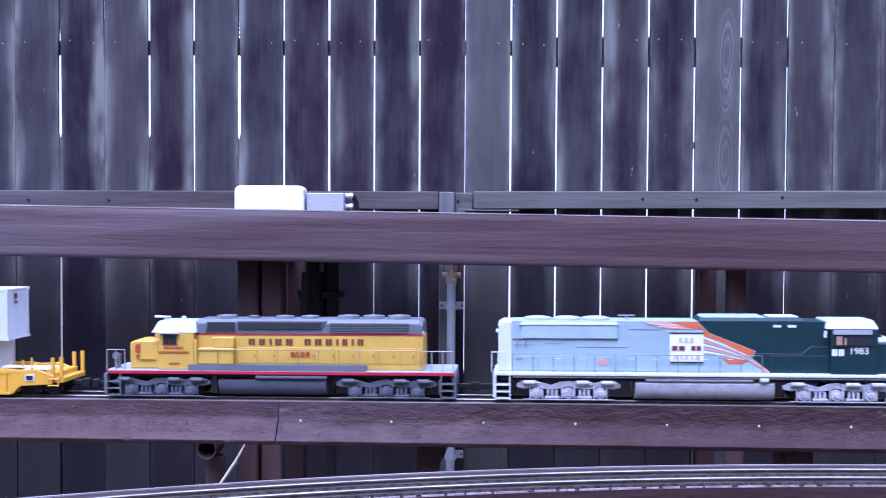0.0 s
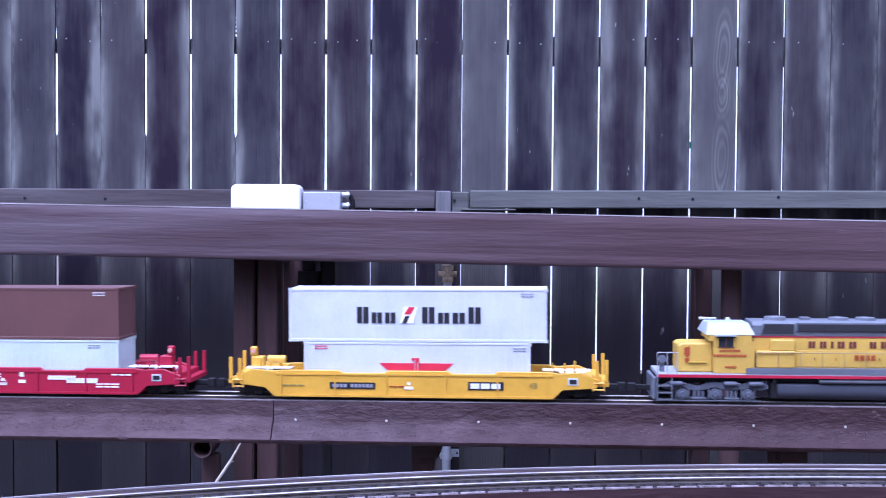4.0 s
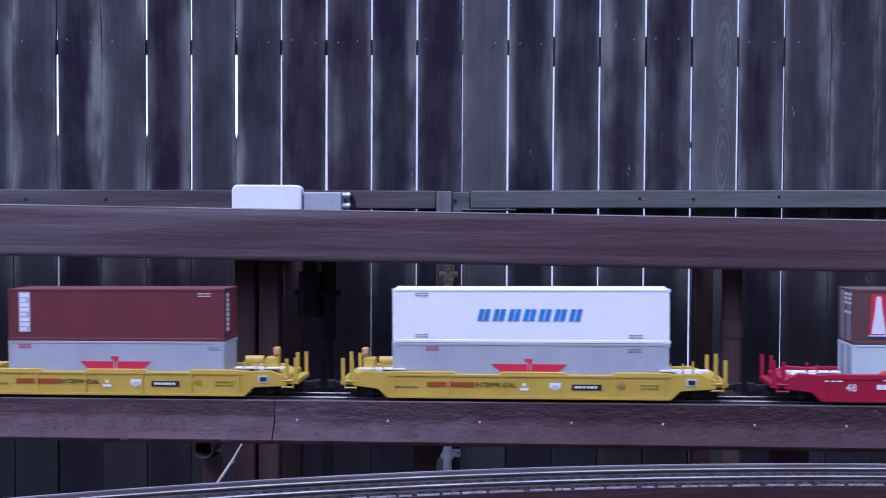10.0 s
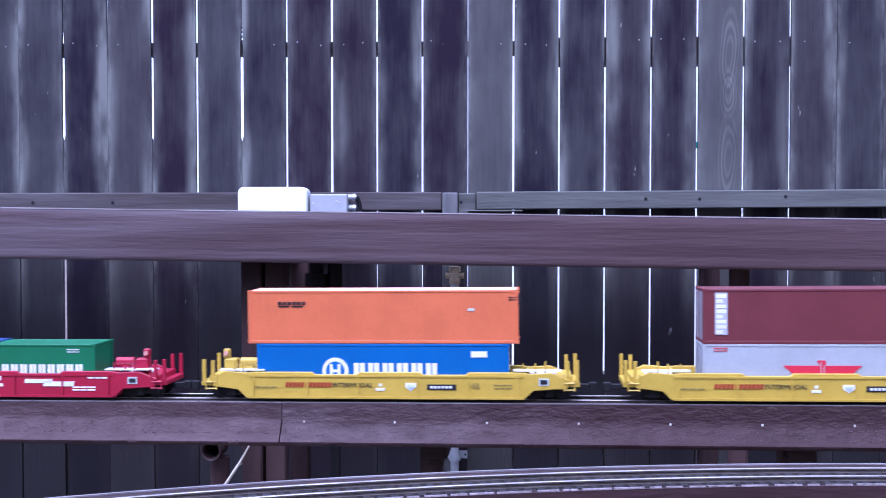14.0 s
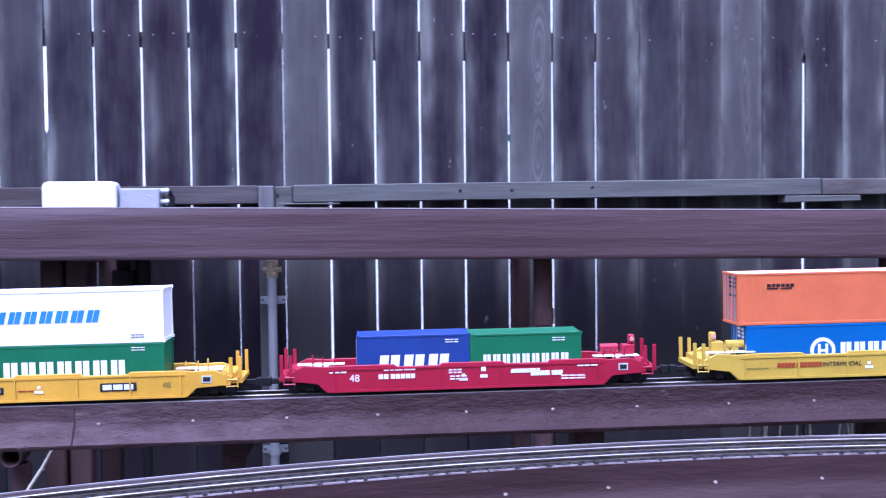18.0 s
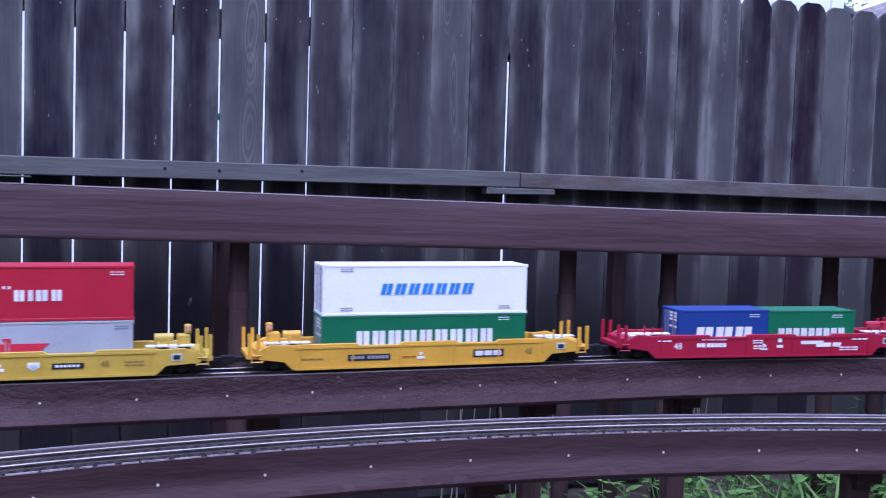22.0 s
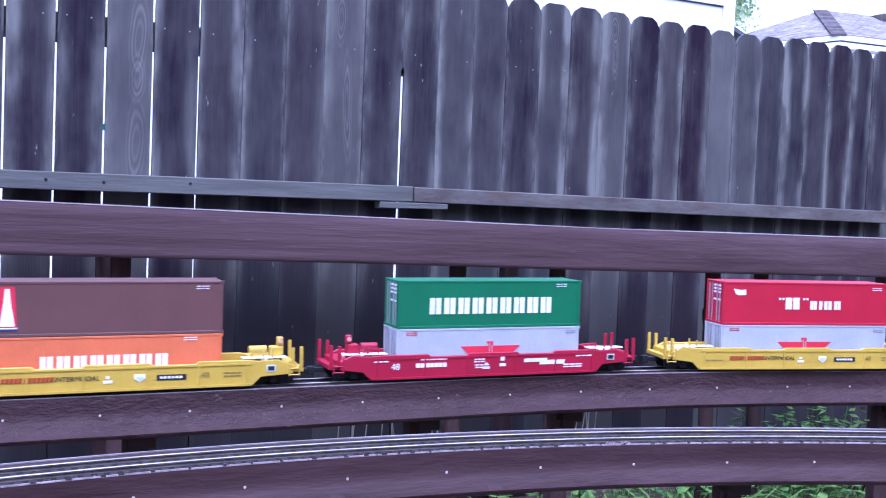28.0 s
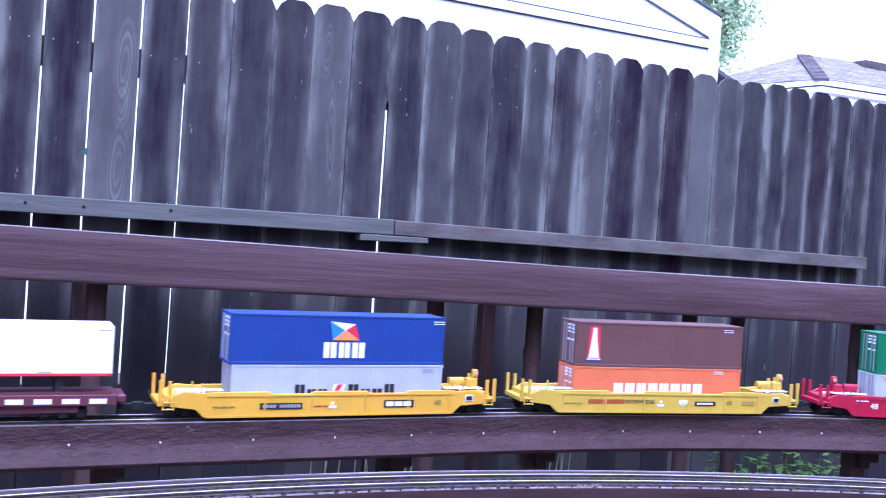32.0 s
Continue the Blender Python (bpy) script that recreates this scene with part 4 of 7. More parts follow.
mouth, ring = Shape(), [(math.cos(2 * math.pi * i / 20), math.sin(2 * math.pi * i / 20)) for i in range(20)]
steps_in = ((-0.640, 0.026), (-0.716, 0.026), (-0.718, 0.0245), (-0.716, 0.021), (-0.645, 0.021))
mouth.add([(-0.631 + r * c, y, 0.489 + r * q) for y, r in steps_in for c, q in ring],
          [(k * 20 + i, k * 20 + (i + 1) % 20, k * 20 + 20 + (i + 1) % 20, k * 20 + 20 + i) for k in range(4) for i in range(20)] + [tuple(range(80, 100))])
part("elbow", mouth, POST_WOOD, stub, smooth=True)
flow = thing("irrigation_valve", "dark plastic irrigation valves hanging below the upper deck", "valve")
part("body", Shape().tube((-0.40, -0.5, 0.80), (-0.40, -0.5, 0.92), 0.035, 0.030, 12).tube((-0.40, -0.5, 0.92), (-0.40, -0.5, 0.9535), 0.018, 0.018, 10), BLACK, flow, smooth=True)
part("pipe", Shape().tube((-0.35, -0.5, 0.74), (-0.35, -0.5, 0.9535), 0.02, 0.02, 10).tube((-0.35, -0.5, 0.855), (-0.35, -0.5, 0.87), 0.034, 0.034, 12).tube((-0.35, -0.5, 0.74), (-0.35, -0.5, 0.0), 0.014, 0.014, 8), BLACK, flow, smooth=True)
part("union", Shape().tube((-0.44, -0.5, 0.86), (-0.34, -0.5, 0.86), 0.012, 0.012, 8), DARK_METAL, flow, smooth=True)

# ---- rolling stock: x runs ahead, the rail's top is z = 0 ----
def bars(name, x, z, widths, height, mat, parent, y, gap=0.0018, slant=0.0, label="", split=False):
    """A row of plain upright bars in place of lettering, on a side that faces -y. A width may come with a share of the height; split ones are two thinner bars each."""
    s = Shape()
    for w in widths:
        w, tall = w if isinstance(w, tuple) else (w, 1.0)
        if w < 0:
            x -= w
            continue
        h = height * tall
        for a, b in ((0, 0.39), (0.48, 0.87)) if split and w > 0.35 * h else ((0, 1),):
            s.prism([(x + a * w, z), (x + b * w, z), (x + b * w + slant * h, z + h), (x + a * w + slant * h, z + h)], y - 0.0009, y + 0.0004)
        x += w + gap
    ob = part(name, s, mat, parent, label)
    return tagged(ob, label, kind="stuff") if name in ("plate_lettering", "small_lettering") else ob


def figures(body, size, mat, parent, x, y, z, slant=0.0, name="figure"):
    """Raised figures or a word on a side that faces -y."""
    txt = bpy.data.curves.new("figure", "FONT")
    txt.body, txt.size, txt.extrude, txt.align_x, txt.shear, txt.resolution_u = body, size, 0.0004, "CENTER", slant, 3
    tmp = new("figure", txt)
    me = bpy.data.meshes.new_from_object(tmp.evaluated_get(bpy.context.evaluated_depsgraph_get()))
    bpy.data.objects.remove(tmp)
    me.materials.clear()
    me.materials.append(mat)
    return share(name, me, parent, pose(x, y, z, 90))


def patch(name, outline, mat, parent, y, label="", lift=0.0009):
    return part(name, Shape().prism(outline, y - lift, y + 0.0003), mat, parent, label)


def rect(x0, x1, z0, z1):
    return [(x0, z0), (x1, z0), (x1, z1), (x0, z1)]


def wheelset(parent, x, r=0.0155):
    w = Shape()
    for y in (-0.0262, 0.0215):
        w.tube((x, y, r), (x, y + 0.0047, r), r, r, 18)
    w.tube((x, -0.03, r), (x, 0.03, r), 0.0028, 0.0028, 8)
    return part("wheelset", w, DARK_METAL, parent, smooth=True)


def car_truck(car, x):
    t = part("truck", Shape().box(x - 0.034, x + 0.034, -0.036, -0.031, 0.010, 0.020).box(x - 0.034, x + 0.034, 0.031, 0.036, 0.010, 0.020).box(x - 0.010, x + 0.010, -0.031, 0.031, 0.014, 0.024)
             .box(x - 0.038, x - 0.024, -0.0375, -0.030, 0.008, 0.024).box(x + 0.024, x + 0.038, -0.0375, -0.030, 0.008, 0.024).box(x - 0.008, x + 0.008, -0.0385, -0.030, 0.006, 0.024), BLACK, car, bevel=0.001)
    for d in (-0.027, 0.027):
        wheelset(t, x + d)


def coupler(car, x, side):
    part("coupler", Shape().box(min(x, x + side * 0.03), max(x, x + side * 0.03), -0.004, 0.004, 0.016, 0.026).box(min(x + side * 0.026, x + side * 0.04), max(x + side * 0.026, x + side * 0.04), -0.008, 0.006, 0.013, 0.029), BLACK, car, bevel=0.001)


def well_car(mat, style, label):
    car = thing("well_car", label, "freight car", "well cars of the train")
    side = [(-0.266, 0.0045), (0.252, 0.0045), (0.268, 0.020), (0.330, 0.024), (0.334, 0.040), (0.300, 0.053), (0.262, 0.051), (0.244, 0.0535),
            (0.150, 0.0535), (0.144, 0.0490), (0.066, 0.0490), (0.060, 0.0535), (-0.052, 0.0535), (-0.058, 0.0490), (-0.136, 0.0490), (-0.142, 0.0535), (-0.246, 0.0535), (-0.268, 0.052), (-0.306, 0.055), (-0.330, 0.044), (-0.330, 0.026), (-0.282, 0.020)]
    for y0, y1 in ((-0.0505, -0.0445), (0.0445, 0.0505)):
        part("side_sill", Shape().prism(side, y0, y1), mat, car, bevel=0.0012)
    part("well_floor", Shape().box(-0.262, 0.25, -0.0440, 0.0440, 0.0048, 0.0160), mat, car)
    lip = Shape().box(-0.262, 0.25, -0.0530, -0.0507, 0.0045, 0.0085).box(-0.262, 0.25, -0.0520, -0.0507, 0.0445, 0.0480)
    for x in (-0.252, -0.15, -0.055, 0.055, 0.15, 0.24):
        lip.box(x - 0.0016, x + 0.0016, -0.0525, -0.0507, 0.009, 0.044)
    part("side_rib", lip, mat, car)
    for e in (-1, 1):
        a, b = sorted((e * 0.262, e * 0.338))
        part("end_platform", Shape().box(a, b, -0.0440, 0.0440, 0.030, 0.046).box(*sorted((e * 0.255, e * 0.262)), -0.0440, 0.0440, 0.010, 0.052), mat, car, bevel=0.001)
        part("walkway", Shape().box(*sorted((e * 0.232, e * 0.318)), -0.0500, -0.0300, 0.0555, 0.0575).box(*sorted((e * 0.262, e * 0.31)), -0.028, 0.028, 0.0465, 0.049), INK_WHITE, car, "pale grated walkway")
        step = Shape()
        for z in (0.022, 0.034):
            step.tube((e * 0.322, -0.0505, z), (e * 0.344, -0.0505, z), 0.0014, 0.0014, 6)
        step.tube((e * 0.323, -0.0505, 0.020), (e * 0.323, -0.0505, 0.05), 0.0014, 0.0014, 6).tube((e * 0.343, -0.0505, 0.020), (e * 0.343, -0.0505, 0.04), 0.0014, 0.0014, 6)
        part("step", step, mat, car)
        part("buffer_beam", Shape().box(*sorted((e * 0.332, e * 0.352)), -0.048, 0.048, 0.027, 0.036), mat, car, bevel=0.001)
        for y in (-0.046, 0.046):
            part("end_post", Shape().box(*sorted((e * 0.3275, e * 0.3335)), y - 0.0025, y + 0.0025, 0.0362, 0.074), mat, car)
            part("end_post", Shape().box(*sorted((e * 0.3445, e * 0.3505)), y - 0.0025, y + 0.0025, 0.0362, 0.076), mat, car)
        for x, r in ((0.250, 0.0015), (0.272, 0.0022), (0.290, 0.0024)):
            part("hand_rail", Shape().tube((e * x, -0.047, 0.051), (e * x, -0.047, 0.070 if x < 0.28 else 0.074), r, r * 0.8, 6), mat, car)
        car_truck(car, e * 0.297)
        coupler(car, e * 0.345, e)
    k = style.get("brake", -1)
    part("brake_stand", Shape().box(*sorted((k * 0.288, k * 0.312)), -0.036, -0.016, 0.046, 0.076).box(*sorted((k * 0.302, k * 0.314)), -0.034, -0.022, 0.076, 0.094), mat, car, bevel=0.002)
    part("brake_wheel", Shape().tube((k * 0.308, -0.034, 0.086), (k * 0.308, -0.0375, 0.086), 0.0042, 0.0042, 12), INK_SALMON, car, "salmon brake wheel")
    part("air_tank", Shape().tube((k * 0.248, -0.026, 0.070), (k * 0.282, -0.026, 0.070), 0.0075, 0.0075, 12).box(*sorted((k * 0.258, k * 0.272)), -0.03, -0.02, 0.046, 0.065), mat, car, smooth=True)
    y = -0.0507
    ink, ink2 = style["ink"], style["ink2"]
    if style["kind"] == "a":
        bars("lettering", -0.192, 0.0255, [0.0062] * 5 + [-0.002] + [0.0062] * 7, 0.0090, ink, car, y, 0.0009, 0.2, label="dark red lettering bars")
        figures("INTERMODAL", 0.0122, ink2, car, -0.066, y - 0.0005, 0.0257, 0.2, "lettering")
        patch("plate", rect(0.073, 0.127, 0.0215, 0.0315), INK_BLACK, car, y)
        bars("plate_lettering", 0.079, 0.0245, [0.005] * 6, 0.0042, INK_WHITE, car, y - 0.0009, 0.002, label="white lettering bars")
        patch("shield", [(0.033, 0.034), (0.033, 0.026), (0.043, 0.019), (0.053, 0.026), (0.053, 0.034)], INK_WHITE, car, y)
        patch("shield_field", [(0.036, 0.030), (0.036, 0.0265), (0.043, 0.022), (0.050, 0.0265), (0.050, 0.030)], C_PALE, car, y - 0.0006)
    elif style["kind"] == "b":
        patch("plate", rect(-0.16, -0.075, 0.0195, 0.0315), INK_BLACK, car, y)
        bars("plate_lettering", -0.155, 0.0225, [0.0055] * 4 + [-0.006] + [0.0055] * 6, 0.006, INK_GREY, car, y - 0.0009, 0.0016, label="grey number bars")
        patch("plate", rect(0.096, 0.161, 0.0195, 0.0345), INK_BLACK, car, y)
        bars("plate_lettering", 0.1005, 0.0222, [0.0165, 0.0165, 0.0165], 0.0096, INK_WHITE, car, y - 0.0009, 0.0026, label="white lettering bars")
        bars("lettering", -0.05, 0.0235, [0.016, 0.010], 0.0022, INK_BROWN, car, y, 0.002)
    else:
        bars("lettering", -0.170, 0.027, [0.0085, 0.0085, -0.003, 0.008, 0.008, 0.008, 0.008, 0.008], 0.0085, INK_WHITE, car, y, 0.0012, label="white number bars")
        bars("lettering", 0.075, 0.031, [0.0062] * 8, 0.0075, INK_WHITE, car, y, 0.0006, 0.2, label="white lettering bars")
        bars("lettering", 0.112, 0.025, [0.008] * 7, 0.009, INK_WHITE, car, y, 0.0006, 0.2, label="white lettering bars")
        for x0, z0, w, q in ((-0.04, 0.034, 0.022, 2), (-0.038, 0.022, 0.03, 2), (-0.16, 0.042, 0.06, 1), (0.20, 0.040, 0.04, 2), (0.17, 0.017, 0.045, 2), (-0.26, 0.040, 0.03, 1)):
            for i in range(q):
                bars("small_lettering", x0, z0 + i * 0.005, [w * 0.3, w * 0.25, w * 0.35], 0.0025, INK_WHITE, car, y, 0.002)
        bars("stencil", 0.018, 0.024, [0.014], 0.006, INK_WHITE, car, y)
        bars("stencil", 0.020, 0.036, [0.009], 0.009, INK_WHITE, car, y)
    patch("stencil", rect(-0.021, -0.005, 0.0195, 0.0245), INK_WHITE, car, y)
    patch("stencil", rect(-0.016, -0.010, 0.0275, 0.0325), INK_WHITE, car, y)
    patch("placard", rect(0.278, 0.296, 0.030, 0.043), C_PALE, car, y)
    patch("placard_field", rect(0.2805, 0.2935, 0.0325, 0.0405), INK_BLACK, car, y - 0.0007)
    if style["kind"] == "a":
        bars("small_lettering", 0.196, 0.024, [0.01, 0.008, 0.012], 0.0020, INK_OLIVE, car, y, 0.002)
        bars("small_lettering", 0.196, 0.030, [0.012, 0.01, 0.008], 0.0020, INK_OLIVE, car, y, 0.002)
    if style["kind"] != "c":
        bars("small_lettering", -0.25, 0.024, [0.012, 0.014, 0.012], 0.0026, INK_OLIVE, car, y, 0.002)
    fx = -0.214 if style["kind"] == "c" else 0.162 if style["kind"] == "a" else 0.215
    figures("48", 0.0190 if style["kind"] == "c" else 0.0155, INK_WHITE if style["kind"] == "c" else INK_OLIVE, car, fx, y - 0.0005, 0.0235)
    return car


def container(length, height, mat, label, marks, frame_mat=None, top_mat=None):
    c = thing("shipping_container", label, "container", "containers on the train")
    w, h = 0.084 / 2, length / 2
    part("panel", Shape().box(-h + 0.002, h - 0.002, -w + 0.0009, w - 0.0009, 0.003, height - 0.002), mat, c)
    f = Shape()
    for z0, z1 in ((0, 0.0055), (height - 0.0042, height)):
        f.box(-h, h, -w, -w + 0.004, z0, z1).box(-h, h, w - 0.004, w, z0, z1)
        f.box(-h, -h + 0.004, -w + 0.004, w - 0.004, z0, z1).box(h - 0.004, h, -w + 0.004, w - 0.004, z0, z1)
    part("rail_frame", f, frame_mat or mat, c, bevel=0.0006)
    for x in (-h, h - 0.0055):
        for y in (-w, w - 0.0055):
            part("corner_post", Shape().box(x, x + 0.0055, y, y + 0.0055, 0.0056, height - 0.0043).box(x - 0.0004, x + 0.0075, y - 0.0004, y + 0.006, 0, 0.0052).box(x - 0.0004, x + 0.0075, y - 0.0004, y + 0.006, height - 0.0052, height + 0.0004), frame_mat or mat, c)
    part("roof", Shape().box(-h + 0.004, h - 0.004, -w + 0.004, w - 0.004, height - 0.002, height - 0.0005), top_mat or mat, c)
    if length > 0.3:
        ribs = Shape()
        n = int(length / 0.0145)
        for i in range(1, n):
            x = -h + i * length / n
            ribs.box(x - 0.0006, x + 0.0006, -w + 0.00078, -w + 0.0009, 0.006, height - 0.0045)
        part("side_ribs", ribs, mat, c)
    for y in (-0.026, -0.012, 0.012, 0.026):
        part("door_rod", Shape().tube((-h, y, 0.006), (-h, y, height - 0.005), 0.0012, 0.0012, 6), INK_GREY, c)
    y = -w + 0.0006
    for kind, *a in marks:
        if kind == "bars":
            x, z, widths, hh, m, gap, slant, lab = a
            bars("lettering", x, z, widths, hh, m, c, y, gap, slant, lab, True)
        elif kind == "poly":
            o, m, lab = a
            patch("emblem", o, m, c, y, lab)
        elif kind == "poly2":
            o, m, lab = a
            patch("emblem_detail", o, m, c, y - 0.0007, lab)
        elif kind == "small":
            x, z, m = a
            for i in range(2):
                bars("small_lettering", x, z + i * 0.0045, [0.008, 0.005, 0.008], 0.0015, m, c, y, 0.0015)
        elif kind in ("disc", "disc2"):
            x, z, r, m = a
            patch("emblem", [(x + r * math.cos(i * math.pi / 14), z + r * math.sin(i * math.pi / 14)) for i in range(28)], m, c, y - (0.0006 if kind == "disc2" else 0.0))
        elif kind == "front":
            m, = a
            part("end_lettering", Shape().box(h - 0.0003, h + 0.0007, -0.014, -0.004, height * 0.80, height * 0.90).box(h - 0.0003, h + 0.0007, -0.012, -0.002, height * 0.70, height * 0.75), m, c)
        elif kind == "rungs":
            m, = a
            e = Shape()
            for i in range(8):
                e.box(h - 0.0003, h + 0.0007, -0.026, -0.012, 0.018 + i * 0.0092, 0.018 + i * 0.0092 + 0.0066)
            part("end_lettering", e, m, c)
        elif kind == "end":
            m, = a
            e = Shape()
            for yy in (-0.030, -0.008):
                for z in (0.55, 0.72, 0.80, 0.88):
                    e.box(-h - 0.0007, -h + 0.0003, yy, yy + 0.012, height * z, height * z + 0.004)
            part("end_lettering", e, m, c)
    return c


def eagle():
    wings = [(-0.069, 0.0505), (-0.0055, 0.0505), (-0.0055, 0.0535), (-0.009, 0.0565), (-0.009, 0.0600), (0.0055, 0.0600), (0.0055, 0.0505), (0.069, 0.0505), (0.060, 0.0430), (0.050, 0.0340), (-0.050, 0.0340), (-0.060, 0.0430)]
    return [("poly", wings, INK_RED, "red spread-wing emblem"), ("poly2", rect(-0.0035, -0.0022, 0.036, 0.057), C_GREY, ""), ("poly2", rect(0.0022, 0.0035, 0.036, 0.052), C_GREY, ""),
            ("small", -0.19, 0.076, INK_RED), ("small", 0.178, 0.074, INK_GREY)]


def word(x, z, n, w, h, m, gap=0.002, slant=0.0, label="lettering bars"):
    return ("bars", x, z, [w] * n, h, m, gap, slant, label)


SMALL = [("small", 0.16, 0.084, INK_WHITE)]
cone = [("poly", [(-0.1815, 0.0175), (-0.1500, 0.0175), (-0.1535, 0.0895), (-0.1775, 0.0895)], INK_RED, "red panel"), ("poly2", [(-0.1785, 0.0195), (-0.1530, 0.0195), (-0.1600, 0.062), (-0.1620, 0.086), (-0.1700, 0.086), (-0.1720, 0.062)], INK_WHITE, "white tapering tower"),
        ("poly", rect(-0.1825, -0.1490, 0.0150, 0.0172), INK_WHITE, ""), ("poly", rect(-0.1825, -0.1490, 0.0120, 0.0149), C_NAVY, "")]


def brown_tower():
    return container(0.42, HC, C_BROWN, "brown container with a white tower emblem on red", cone + SMALL + [("end", INK_WHITE)])


HC, STD = 0.0985, 0.0885


def genstar(length):
    k = length / 0.504
    return container(length, HC, C_WHITE, "white container with slanted blue lettering bars",
                     [word(-0.096, 0.0405, 7, 0.0236, 0.0215, INK_BLUE, 0.0042, 0.25, "slanted blue lettering bars"), ("small", -0.21 * k, 0.086, INK_GREY), ("small", 0.18 * k, 0.010, INK_GREY), ("small", -0.21 * k, 0.010, INK_GREY)])


def evergreen(length, z, h):
    return container(length, h, C_GREEN, "green container with white lettering bars", [word(-0.141, z, 9, 0.0285, 0.0335, INK_WHITE, 0.0034, 0, "white lettering bars"), ("small", length * 0.36, h - 0.013, INK_WHITE), ("end", INK_WHITE)])


def grey_black(length, h, z, mat, tone, x0, k):
    """Two words of tall and low black bars with a small slanted emblem between them; k scales the row."""
    tall = 0.030 * k
    return container(length, h, mat, tone + " container with black lettering bars",
                     [("bars", x0, z, [0.0245 * k, (0.022 * k, 0.66), (0.022 * k, 0.66)], tall, INK_BLACK, 0.003 * k, 0, "black lettering bars"),
                      ("poly", [(x0 + 0.080 * k, z), (x0 + 0.105 * k, z), (x0 + 0.113 * k, z + tall), (x0 + 0.088 * k, z + tall)], C_WHITE, "white slanted emblem"),
                      ("poly2", [(x0 + 0.088 * k, z + tall * 0.55), (x0 + 0.100 * k, z + tall * 0.55), (x0 + 0.108 * k, z + tall), (x0 + 0.096 * k, z + tall)], INK_RED, "red slanted band"),
                      ("poly2", [(x0 + 0.084 * k, z), (x0 + 0.092 * k, z), (x0 + 0.098 * k, z + tall * 0.45), (x0 + 0.090 * k, z + tall * 0.45)], INK_BLACK, ""),
                      ("bars", x0 + 0.121 * k, z, [0.0265 * k, (0.024 * k, 0.66), (0.026 * k, 0.66), 0.026 * k], tall, INK_BLACK, 0.003 * k, 0, "black lettering bars"),
                      ("small", length * 0.4, h - 0.014, INK_GREY), ("front", INK_LOCO)])


def eagle_box(length=0.42, mat=None):
    return container(length, STD, mat or C_GREY, "light grey container with a red winged emblem", eagle())


# each row: livery, style, lower boxes, upper boxes (each with its place ahead of the car's middle)
KA = dict(kind="a", ink=INK_BROWN, ink2=INK_BLACK)
BRAKE = {-1.561: 1, -3.125: 1, -6.215: 1, -4.679: 1, -7.746: 1, -8.510: 1}
KB = dict(kind="b", ink=INK_BLACK, ink2=INK_BROWN)
KC = dict(kind="c", ink=INK_WHITE, ink2=INK_WHITE)
PALE = lambda: container(0.42, STD, C_PALE, "pale grey container with round orange marks low on its side",  # noqa: E731
                         [("disc", -0.151, 0.0225, 0.0205, C_ORANGE), ("disc", -0.112, 0.0225, 0.0205, C_ORANGE), ("disc", -0.068, 0.0225, 0.0205, C_ORANGE), ("disc2", -0.151, 0.0225, 0.011, INK_SALMON), ("disc2", -0.112, 0.0225, 0.011, INK_SALMON), ("disc2", -0.068, 0.0225, 0.011, INK_SALMON), ("small", 0.15, 0.074, INK_GREY)])
LADDER = [("poly", rect(-0.189, -0.167, 0.0165, 0.0925), INK_PALE, "white ladder mark")] + [("poly2", rect(-0.187, -0.169 if i % 3 else -0.175, 0.0185 + i * 0.0092, 0.0250 + i * 0.0092), INK_WHITE, "") for i in range(8)] + SMALL + [("rungs", INK_WHITE)]
